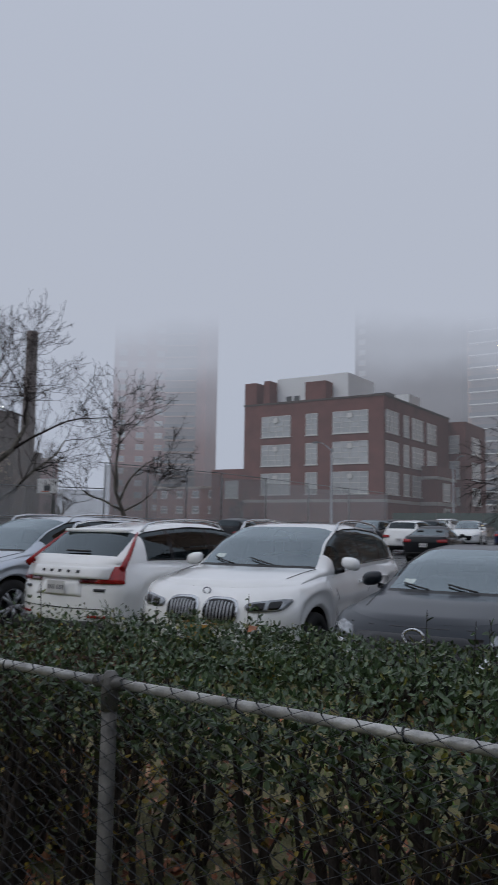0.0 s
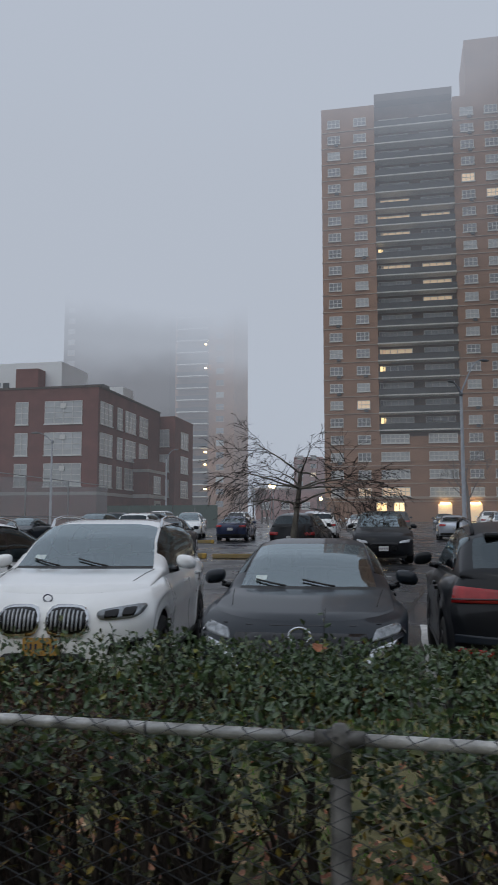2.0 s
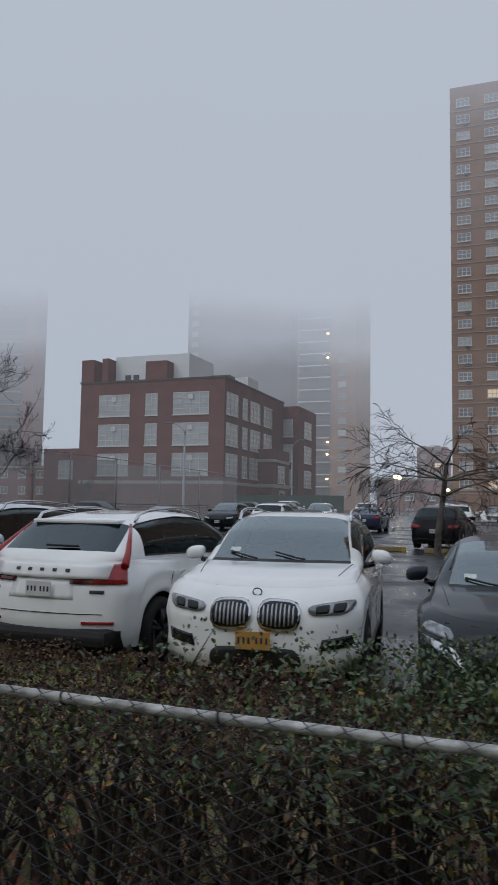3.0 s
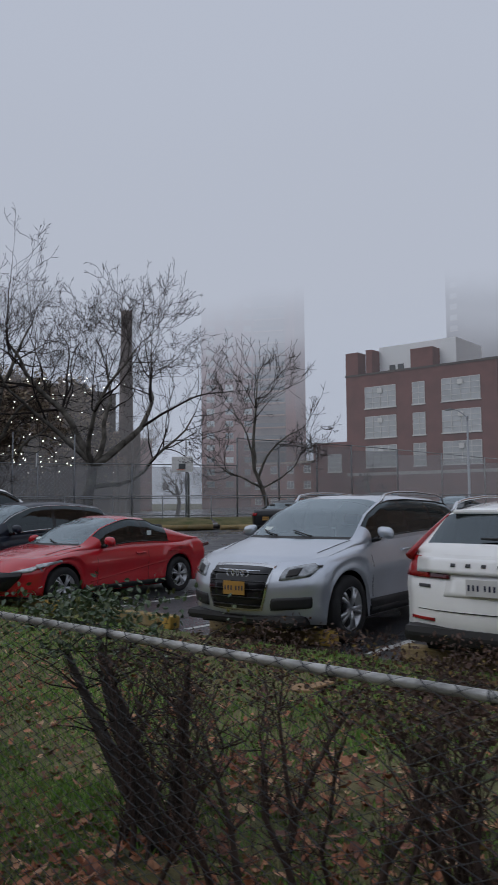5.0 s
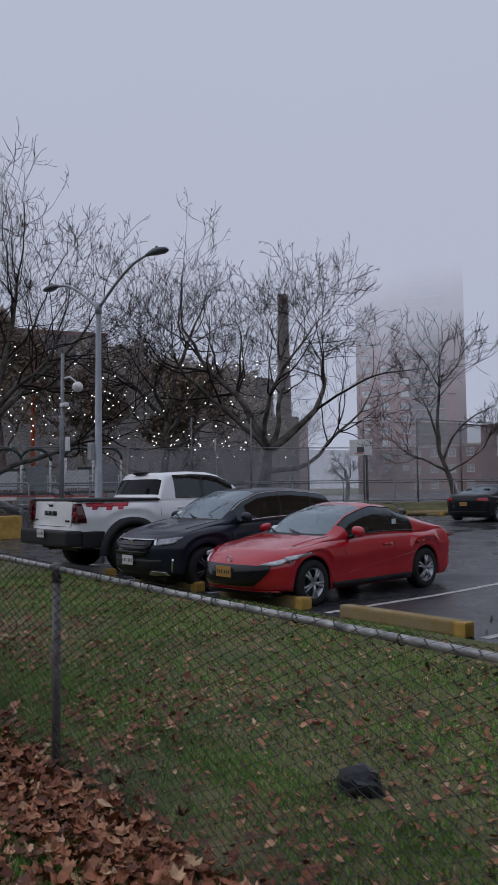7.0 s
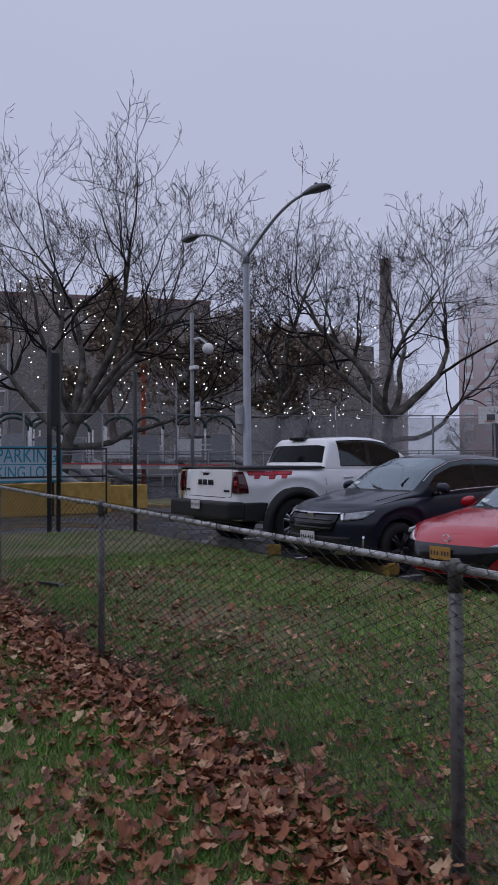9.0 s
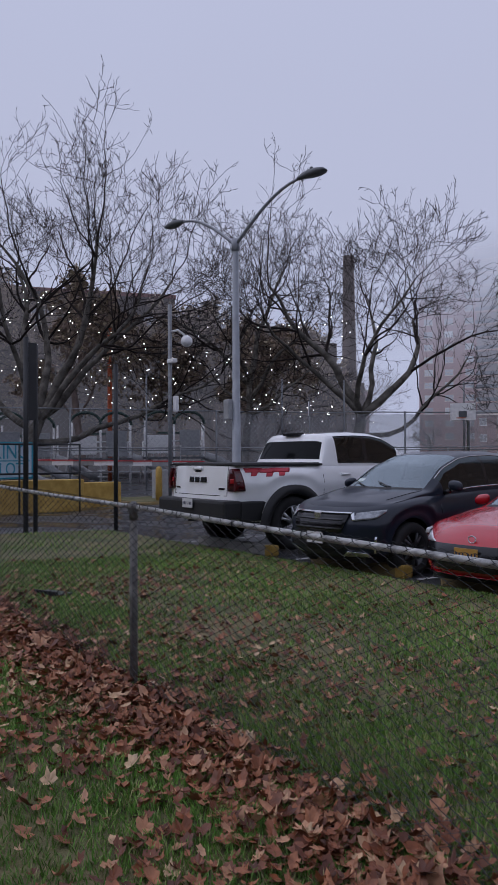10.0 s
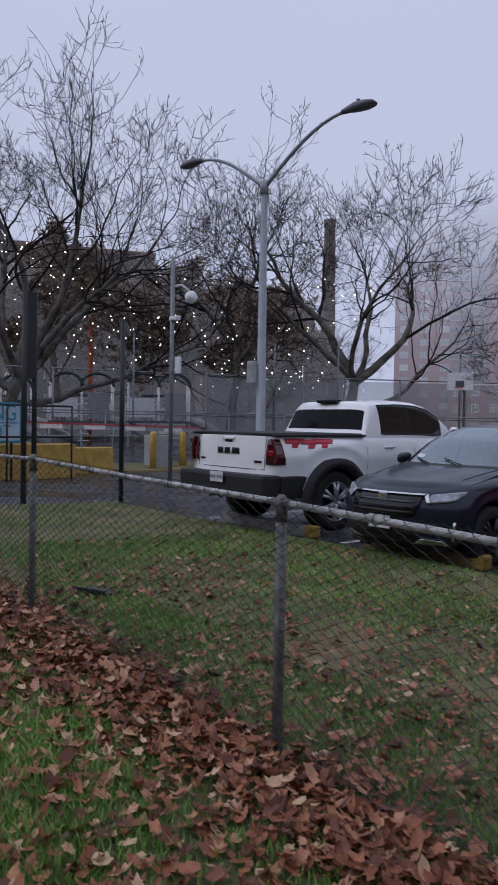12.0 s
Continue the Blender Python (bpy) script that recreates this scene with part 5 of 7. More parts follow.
def build_tree(x, y, height, seed, label, trunk=0.3, lean=(0, 0), limbs=None, levels=5, kids=(6, 6, 5, 4, 3), bark=None, wobble=0.32, lift=0.03, tall=0.3, thin=0.0105, reach=0.92, leaves=0, leaf=0.18, group="bare trees", angle=(30, 68)):
    rnd = random.Random(seed)
    t = thing("bare_tree", x, y, gz(x, y), 0, label, "tree", group)
    soups = (Soup(), Soup())
    spec = dict(levels=levels, kids=kids, angle=angle, ratio=(0.42, 0.68), wobble=wobble, lift=lift, thin=thin)
    if limbs:
        limbs = [(q[0], q[1] * reach, q[2], q[3]) for q in limbs]
    grow(soups, rnd, Vector((0, 0, -0.2)), Vector((lean[0], lean[1], 1)).normalized(), height * tall, trunk, 0, spec, limbs)
    soups[0].put("trunk", bark or M_BARK, t, True)
    tagged(soups[1].put("crown", bark or M_BARKTWIG, t, True), kind="stuff")
    if leaves:
        s = Soup()
        tips = soups[1].v
        for _ in range(leaves):
            v = Vector(rnd.choice(tips))
            s.leaf(v + rand_dir(rnd) * 0.3 * rnd.random(), rand_dir(rnd, -0.5), rand_dir(rnd), leaf * rnd.uniform(0.7, 1.4), leaf * 0.7)
        tagged(s.put("leaves", M_BROWNLEAF, t), "few brown leaves", kind="stuff")
    return t


def build_trees():
    R = Vector((0.63, 0.77, 0))
    B = Vector((-0.77, 0.63, 0))

    def v(r, z, b=0.0):
        w = R * r + B * b
        return (w.x, w.y, z)
    build_tree(-34.7, 29.4, 17, 3, "leaning bare sycamore behind the screened court fence", 0.42, lean=(-0.12, -0.14), tall=0.22,
               limbs=((v(-0.22, 1), 9.2, 1.0, 0.25), (v(0.8, 0.62), 10.0, 0.95, 0.24), (v(0.3, 1, 0.3), 8.2, 0.95, 0.17), (v(1, 0.12), 8.5, 0.7, 0.16), (v(-0.9, 0.62), 8.6, 0.95, 0.17), (v(-0.55, 0.85, -0.5), 8, 1.0, 0.16)), kids=(6, 9, 6, 4, 3), wobble=0.3, reach=0.96, lift=0.045)
    build_tree(-42.8, 14.4, 19, 8, "broad bare sycamore beside the playground", 0.48, tall=0.2,
               limbs=((v(0.5, 1), 11.5, 1.0, 0.27), (v(0.95, 0.25), 12.0, 0.75, 0.18), (v(0.85, 0.85), 11.5, 0.95, 0.2), (v(-0.5, 1), 11.0, 1.0, 0.26), (v(0.05, 1, 0.4), 11.5, 1.0, 0.24), (v(-1, 0.4), 10, 0.9, 0.2), (v(0.8, 0.7, -0.4), 10, 0.95, 0.2), (v(-0.2, 0.9, -0.5), 9, 1.0, 0.18)), kids=(6, 9, 6, 4, 3), wobble=0.3, reach=0.86, lift=0.045)
    build_tree(-41.5, 26.9, 17, 21, "slim bare tree beyond the street lamp", 0.3, tall=0.34,
               limbs=((v(0.1, 1), 8, 1.0, 0.2), (v(-0.5, 0.9), 6.5, 0.95, 0.16), (v(0.6, 0.7), 6, 0.9, 0.16), (v(-0.8, 0.4, 0.3), 5, 0.8, 0.13), (v(0.8, 0.25), 6, 0.6, 0.13), (v(-0.1, 0.9, -0.5), 6, 1.0, 0.15)), kids=(5, 7, 5, 4, 2))
    build_tree(-25.4, 34.3, 10, 33, "small upright bare tree in front of the screen", 0.17, tall=0.34,
               limbs=((v(0.12, 1), 6.2, 1.0, 0.11), (v(-0.85, 0.55), 4.2, 0.7, 0.07), (v(0.4, 0.9), 4.8, 0.9, 0.08), (v(0.8, 0.55), 3.6, 0.65, 0.06), (v(-0.35, 1), 4.4, 0.95, 0.07)), kids=(5, 7, 6, 4, 2), levels=4, reach=0.8, wobble=0.26, lift=0.05)
    build_tree(-29.5, 52.0, 9, 41, "low spreading bare tree against the school screen", 0.16, tall=0.3, kids=(6, 6, 4, 3, 2), levels=4, angle=(40, 75))
    build_tree(-1.2, 28.2, 5.0, 57, "weeping bare thorn tree on a lot island", 0.13, tall=0.66, levels=4, kids=(9, 7, 5, 3, 2), thin=0.007, lift=-0.03, angle=(20, 50), wobble=0.14, limbs=[((math.cos(q * 2.4), math.sin(q * 2.4), 0.5 - 0.14 * (q % 3)), 2.7 - 0.06 * q, 0.7 + 0.024 * q, 0.04) for q in range(13)], reach=1.0)
    brown = ((-50, 21, 19, 61), (-47.5, 33, 17, 62), (-56, 30, 22, 63), (-62, 17, 24, 64), (-55, 39, 19, 67), (-64, 27, 24, 68), (-58, 36, 21, 69), (-52, 27, 16, 70), (-60, 46, 21, 72), (-57, 11, 21, 73))
    for x, y, h, sd in brown:
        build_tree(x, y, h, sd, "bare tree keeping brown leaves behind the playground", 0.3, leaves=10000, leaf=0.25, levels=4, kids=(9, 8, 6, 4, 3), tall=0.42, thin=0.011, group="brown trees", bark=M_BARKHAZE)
    build_tree(-53, 9, 13, 65, "tall bare tree beyond the entrance", 0.35, levels=4, kids=(7, 7, 6, 4, 3))
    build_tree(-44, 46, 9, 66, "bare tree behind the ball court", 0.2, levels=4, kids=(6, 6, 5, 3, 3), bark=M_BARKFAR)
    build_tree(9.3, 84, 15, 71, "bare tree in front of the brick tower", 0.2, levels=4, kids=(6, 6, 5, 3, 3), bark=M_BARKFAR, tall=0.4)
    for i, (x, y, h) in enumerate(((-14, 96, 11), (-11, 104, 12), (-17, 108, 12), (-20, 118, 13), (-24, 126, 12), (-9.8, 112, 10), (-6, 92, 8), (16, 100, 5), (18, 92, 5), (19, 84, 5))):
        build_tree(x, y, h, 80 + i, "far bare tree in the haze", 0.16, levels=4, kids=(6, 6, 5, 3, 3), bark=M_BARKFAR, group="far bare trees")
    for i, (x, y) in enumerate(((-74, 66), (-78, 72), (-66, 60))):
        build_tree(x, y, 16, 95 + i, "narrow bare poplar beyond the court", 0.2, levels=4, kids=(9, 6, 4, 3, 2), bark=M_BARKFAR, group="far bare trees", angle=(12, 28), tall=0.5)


def hedge_top(x, y):
    return 1.135 + verge(x) + 0.035 * noise.noise((x * 2.1, y * 2.1, 3)) + 0.03 * noise.noise((x * 7, y * 7, 5)) - 0.1 * max(0, abs(y - 4.35) - 0.5)


def build_hedge():
    rnd = random.Random(7)
    h = thing("hedge", 3.6, 4.2, 0, 0, "clipped dark green privet hedge behind the chain-link fence", "hedge")
    inv = Vector((3.6, 4.2, 0))
    top, low, st = Soup(), Soup(), Soup()
    for _ in range(34000):
        x, y = rnd.uniform(0.2, 7.6), rnd.uniform(3.5, 5.05)
        if rnd.random() > min(1.0, max(0.08, (x - 0.7) / 1.4)):
            continue
        z = hedge_top(x, y) - abs(rnd.gauss(0, 0.055))
        d = (rand_dir(rnd) + Vector((0, 0, 0.7))).normalized()
        top.leaf(Vector((x, y, z)) - inv, d, rand_dir(rnd, 1.2), rnd.uniform(0.019, 0.034), rnd.uniform(0.011, 0.018))
    for _ in range(12000):
        x = rnd.uniform(0.0, 7.6)
        zt = hedge_top(x, 3.5)
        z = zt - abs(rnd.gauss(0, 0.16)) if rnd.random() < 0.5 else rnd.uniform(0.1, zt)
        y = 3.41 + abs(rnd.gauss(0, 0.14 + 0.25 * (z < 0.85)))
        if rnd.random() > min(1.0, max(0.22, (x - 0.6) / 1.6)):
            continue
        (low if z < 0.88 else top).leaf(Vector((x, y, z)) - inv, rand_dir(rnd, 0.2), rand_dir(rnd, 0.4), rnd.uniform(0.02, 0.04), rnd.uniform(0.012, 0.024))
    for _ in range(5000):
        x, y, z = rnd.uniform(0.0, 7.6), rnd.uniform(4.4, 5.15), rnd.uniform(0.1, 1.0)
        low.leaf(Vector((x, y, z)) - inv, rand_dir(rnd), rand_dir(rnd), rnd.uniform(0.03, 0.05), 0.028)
    for k in range(130):
        x, y = rnd.uniform(0.1, 7.6), rnd.choice((3.62, 3.9, 4.3, 4.7)) + rnd.uniform(-0.1, 0.1)
        r = rnd.uniform(0.008, 0.032)
        p = Vector((x, y, verge(x) - 0.05))
        pts = [p.copy()]
        for q in range(5):
            p = p + Vector((rnd.uniform(-0.06, 0.06), rnd.uniform(-0.05, 0.05), 0.21))
            pts.append(p.copy())
        st.tube([q - inv for q in pts], [r, r * 0.95, r * 0.85, r * 0.7, r * 0.5, r * 0.3], 5)
        for q in range(9):
            b = pts[rnd.randint(1, 4)]
            e = b + Vector((rnd.uniform(-0.22, 0.22), rnd.uniform(-0.15, 0.15), rnd.uniform(0.1, 0.35)))
            st.tube([b - inv, (b + e) / 2 - inv + rand_dir(rnd) * 0.02, e - inv], [0.007, 0.005, 0.002], 3)
    for k in range(36):
        x, y = rnd.uniform(1.2, 7.4), rnd.uniform(4.0, 5.0)
        z = hedge_top(x, y) - 0.05
        e = Vector((x + rnd.uniform(-0.04, 0.04), y, z + rnd.uniform(0.12, 0.26)))
        st.tube([Vector((x, y, z)) - inv, e - inv], [0.003, 0.0015], 3)
        for q in range(8):
            f = q / 8
            top.leaf(Vector((x, y, z)).lerp(e, 0.25 + 0.75 * f) - inv, rand_dir(rnd, 0.3), rand_dir(rnd, 0.6), 0.035, 0.016)
    tagged(top.put("foliage", M_HEDGE, h), kind="stuff")
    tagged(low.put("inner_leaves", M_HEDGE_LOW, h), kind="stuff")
    tagged(st.put("stem_mass", M_TWIG, h, True), kind="stuff")
    # the thin brown stretch
    h = thing("bare_hedge", -1.2, 4.2, 0, 0, "thin reddish-brown hedge stretch of bare twigs", "hedge")
    inv = Vector((-1.2, 4.2, 0))
    tw, lf = Soup(), Soup()
    for k in range(95):
        x, y = rnd.uniform(-3.0, 1.6), rnd.uniform(3.6, 4.7)
        if -2.4 < x < -1.7 and rnd.random() < 0.6:
            continue
        p = Vector((x, y, verge(x) - 0.05))
        r = rnd.uniform(0.006, 0.022)
        pts = [p.copy()]
        lean = Vector((rnd.uniform(-0.1, 0.1), rnd.uniform(-0.06, 0.06), 0))
        for q in range(5):
            p = p + lean + Vector((rnd.uniform(-0.05, 0.05), rnd.uniform(-0.04, 0.04), 0.17))
            pts.append(p.copy())
        tw.tube([q - inv for q in pts], [r, r * 0.9, r * 0.8, r * 0.6, r * 0.45, r * 0.25], 5)
        for q in range(24):
            b = pts[rnd.randint(1, 5)]
            e = b + Vector((rnd.uniform(-0.15, 0.15), rnd.uniform(-0.15, 0.15), rnd.uniform(0.05, 0.3)))
            e.z = min(e.z, 0.97 + 0.06 * rnd.random())
            m = (b + e) / 2 + rand_dir(rnd) * 0.03
            tw.tube([b - inv, m - inv, e - inv], [0.004, 0.003, 0.0015], 3)
            for w in range(2):
                f = m + Vector((rnd.uniform(-0.12, 0.12), rnd.uniform(-0.12, 0.12), rnd.uniform(0, 0.12)))
                f.z = min(f.z, 1.02)
                tw.tube([m - inv, f - inv], [0.002, 0.001], 3)
    for k in range(19000):
        x, y = rnd.uniform(-2.9, 1.8), rnd.uniform(3.6, 4.9)
        if x < -1.6 and rnd.random() < 0.6:
            continue
        z = 0.99 + verge(x) + 0.05 * noise.noise((x * 4, y * 4, 1)) - abs(rnd.gauss(0, 0.07))
        lf.leaf(Vector((x, y, z)) - inv, rand_dir(rnd), rand_dir(rnd, 0.6), rnd.uniform(0.015, 0.03), rnd.uniform(0.01, 0.016))
    for k in range(260):
        x, y = rnd.uniform(-1.6, 1.4), rnd.uniform(3.7, 4.7)
        lf.leaf(Vector((x, y, rnd.uniform(0.4, 1.08))) - inv, rand_dir(rnd), rand_dir(rnd, 0.6), 0.04, 0.026)
    tagged(tw.put("twig_mass", M_TWIGBROWN, h, True), kind="stuff")
    tagged(lf.put("bits_of_foliage", M_BROWNBUSH, h), kind="stuff")
    # gnarled shrub at the hedge's end
    h = thing("shrub", -2.75, 4.05, verge(-2.75), 0, "gnarled dark shrub with a few green leaves on top", "shrub")
    st, lf = Soup(), Soup()
    for k in range(4):
        p = Vector((rnd.uniform(-0.1, 0.15), rnd.uniform(-0.1, 0.12), -0.05))
        lean = Vector((-0.1 - 0.03 * k if k < 3 else 0.06, rnd.uniform(-0.04, 0.05), 0.2))
        pts, r = [p.copy()], rnd.uniform(0.03, 0.06)
        for q in range(5):
            p = p + lean * rnd.uniform(0.8, 1.1) + rand_dir(rnd) * 0.025
            pts.append(p.copy())
        st.tube(pts, [r, r * 0.95, r * 0.85, r * 0.7, r * 0.5, r * 0.3], 7)
        for q in range(26):
            b = pts[rnd.randint(2, 5)]
            e = b + Vector((rnd.uniform(-0.35, 0.3), rnd.uniform(-0.25, 0.25), rnd.uniform(0.0, 0.25)))
            e.z = min(e.z, 1.1)
            st.tube([b, (b + e) / 2 + rand_dir(rnd) * 0.03, e], [0.006, 0.004, 0.0015], 3)
            for w in range(9 if e.z > 0.8 else 0):
                lf.leaf(e + rand_dir(rnd) * 0.06, rand_dir(rnd, 0.3), rand_dir(rnd, 0.6), rnd.uniform(0.025, 0.042), 0.02)
    for k in range(900):
        q = Vector((-0.68 + rnd.gauss(0, 0.22), 0.05 + rnd.gauss(0, 0.2), 1.06 + rnd.gauss(0, 0.06)))
        lf.leaf(q, rand_dir(rnd, 0.3), rand_dir(rnd, 0.6), rnd.uniform(0.028, 0.046), 0.022)
    tagged(st.put("stem_mass", M_TWIG, h, True), kind="stuff")
    tagged(lf.put("leaves", M_HEDGE, h), kind="stuff")


def build_grass():
    rnd = random.Random(12)
    g = Soup()

    def blades(n, x0, x1, y0, y1, h0, h1, w):
        for _ in range(n):
            x, y = rnd.uniform(x0, x1), rnd.uniform(y0, y1)
            k = noise.noise((x * 0.7, y * 0.7, 2)) + 0.5 * noise.noise((x * 2.3, y * 2.3, 8))
            if k < rnd.uniform(-0.75, 0.25):
                continue
            h = rnd.uniform(h0, h1) * (1 + 0.7 * max(0, k))
            a = rnd.uniform(0, 6.28)
            lx, ly = rnd.uniform(-0.7, 0.7) * h, rnd.uniform(-0.7, 0.7) * h
            z = gz(x, y)
            dx, dy = w * math.cos(a), w * math.sin(a)
            b = len(g.v)
            g.v.extend(((x - dx, y - dy, z), (x + dx, y + dy, z), (x + lx * 0.5 + dx * 0.7, y + ly * 0.5 + dy * 0.7, z + h * 0.65), (x + lx * 0.5 - dx * 0.7, y + ly * 0.5 - dy * 0.7, z + h * 0.65), (x + lx, y + ly, z + h)))
            g.f.extend(((b, b + 1, b + 2, b + 3), (b + 3, b + 2, b + 4)))
    blades(170000, -14, -3, 0.75, 4.4, 0.022, 0.052, 0.003)
    blades(70000, -11.5, -5, 0.75, 3.3, 0.022, 0.052, 0.003)
    blades(110000, -16, -1, 4.0, 8.3, 0.02, 0.045, 0.0045)
    blades(14000, -3, 7, 3.6, 8.3, 0.02, 0.05, 0.0045)
    blades(9000, -20.4, -13, 2.0, 8.3, 0.02, 0.055, 0.006)
    tagged(g.put("grass", M_BLADE), "short uneven green grass of the lawn", "grass", kind="stuff")


LEAF_OUTLINE = ((0, -1.0), (0.42, -0.6), (0.82, -0.42), (0.66, 0.02), (0.92, 0.4), (0.5, 0.55), (0.0, 0.95), (-0.5, 0.57), (-0.92, 0.38), (-0.66, 0.0), (-0.82, -0.44), (-0.42, -0.6))


def build_leaf_litter():
    rnd = random.Random(31)
    s = Soup()

    def leaf(x, y, lift=0.0, small=1.0):
        size = rnd.uniform(0.02, 0.05) * small
        a = rnd.uniform(0, 6.28)
        tx, ty = rnd.gauss(0, 0.4), rnd.gauss(0, 0.4)
        curl = rnd.uniform(0.1, 1.3)
        squeeze = rnd.uniform(0.45, 1.0)
        b = len(s.v)
        z0 = gz(x, y) + 0.018 + lift
        ca, sa = math.cos(a), math.sin(a)
        s.v.append((x, y, z0))
        for u, v in LEAF_OUTLINE:
            g = rnd.uniform(0.7, 1.15)
            u, v = u * size * g * squeeze, v * size * g
            px, py = u * ca - v * sa, u * sa + v * ca
            s.v.append((x + px, y + py, max(z0 + px * tx + py * ty + curl * (u * u + 0.5 * v * v) / size, z0 - 0.012)))
        n = len(LEAF_OUTLINE)
        for k in range(n):
            s.f.append((b, b + 1 + k, b + 1 + (k + 1) % n))
    for _ in range(7600):
        x = rnd.uniform(-15.5, -2.5)
        leaf(x, FENCE_Y - 0.22 - 0.02 * (x + 9) + rnd.gauss(0, 0.16), abs(rnd.gauss(0, 0.026)))
    for _ in range(13000):
        x, y = rnd.uniform(-14, -2.5), rnd.uniform(0.8, 3.4)
        if noise.noise((x * 0.9, y * 0.9, 6)) > rnd.uniform(-0.7, 0.25):
            leaf(x, y, abs(rnd.gauss(0, 0.008)))
    for _ in range(5200):
        x, y = rnd.uniform(-14, -1.5), FENCE_Y + abs(rnd.gauss(0, 1.3))
        if noise.noise((x * 0.8, y * 0.8, 4)) > rnd.uniform(-0.4, 0.2):
            leaf(x, y, abs(rnd.gauss(0, 0.006)), 0.8)
    for _ in range(7000):
        leaf(rnd.uniform(-15, 0), rnd.uniform(3.5, 7.9), 0.004, rnd.uniform(0.3, 0.6))
    for _ in range(1800):
        leaf(rnd.uniform(-16, 3), rnd.uniform(3.5, 8.1), 0.005)
    for _ in range(3600):
        leaf(rnd.uniform(-3.4, 7), rnd.uniform(3.2, 5.6), 0.01)
    tagged(s.put("leaf_litter", M_DEADLEAF), "drift of curled brown fallen leaves along the fence", "leaves", kind="stuff")
    # a few leaves caught on the hedge top
    for k in range(7):
        x, y = rnd.uniform(1.4, 5.2), rnd.uniform(4.0, 4.9)
        s = Soup()
        b = 0
        size = rnd.uniform(0.03, 0.045)
        z0 = hedge_top(x, y) + 0.02
        a = rnd.uniform(0, 6.28)
        s.v.append((0, 0, 0))
        for u, v in LEAF_OUTLINE:
            px, py = size * (u * math.cos(a) - v * math.sin(a)), size * (u * math.sin(a) + v * math.cos(a))
            g = rnd.uniform(0.6, 1.2)
            s.v.append((px * g, py * 0.6 * g, 0.5 * py * g + 0.3 * abs(px)))
        n = len(LEAF_OUTLINE)
        s.f = [(0, 1 + q, 1 + (q + 1) % n) for q in range(n)]
        o = s.put("dead_leaf", M_DEADLEAF)
        o.location = (x, y, z0)
        tagged(o, "curled brown leaf lying on the hedge top", "leaf", "leaves on the hedge")


build_trees()
build_hedge()
build_grass()
build_leaf_litter()


# ---- buildings ----
def window_unit(parent, x, y, z, w, h, facing, lit=None, cols=2, rows=2, bars=0.06, blind=False, frame_mat=None):
    """A window with a raised frame, sill and recessed pane. facing: yaw in degrees of the outward normal from -y."""
    key = (round(w, 2), round(h, 2), cols, rows, bars, frame_mat is None)
    if key not in WINDOW_MESHES:
        bm = bmesh.new()
        t = bars
        for q in range(cols + 1):
            xx = -w / 2 + (w - t) * q / cols
            bm_box(bm, xx, xx + t, -0.08, 0.05, 0, h)
        for q in range(rows + 1):
            zz = (h - t) * q / rows
            bm_box(bm, -w / 2, w / 2, -0.075, 0.045, zz, zz + t)
        bm_box(bm, -w / 2 - 0.1, w / 2 + 0.1, -0.16, 0.03, -0.12, 0)
        fr = bpy.data.meshes.new("window")
        bm.to_mesh(fr)
        bm.free()
        fr.materials.append(frame_mat or M_WFRAME)
        panes = {}
        for nm, mt in (("dark", M_PANE), ("blind", M_BLIND), ("lit", M_LIT), ("dim", M_LITDIM)):
            bm = box(-w / 2 + 0.02, w / 2 - 0.02, -0.03, -0.006, 0.02, h - 0.02)
            pm = bpy.data.meshes.new("pane")
            bm.to_mesh(pm)
            bm.free()
            pm.materials.append(mt)
            panes[nm] = pm
        WINDOW_MESHES[key] = (fr, panes)
    fr, panes = WINDOW_MESHES[key]
    win = new("window", fr)
    win.parent = parent
    win.matrix_basis = pose(x, y, z, 0, 0, facing)
    pane = new("pane", panes[lit or ("blind" if blind else "dark")])
    pane.parent = win
    return win


WINDOW_MESHES = {}
brnd = random.Random(11)


def wall_block(parent, x0, x1, y0, y1, z0, z1, material, name="wall"):
    return part(name, box(x0, x1, y0, y1, z0, z1), material, parent)


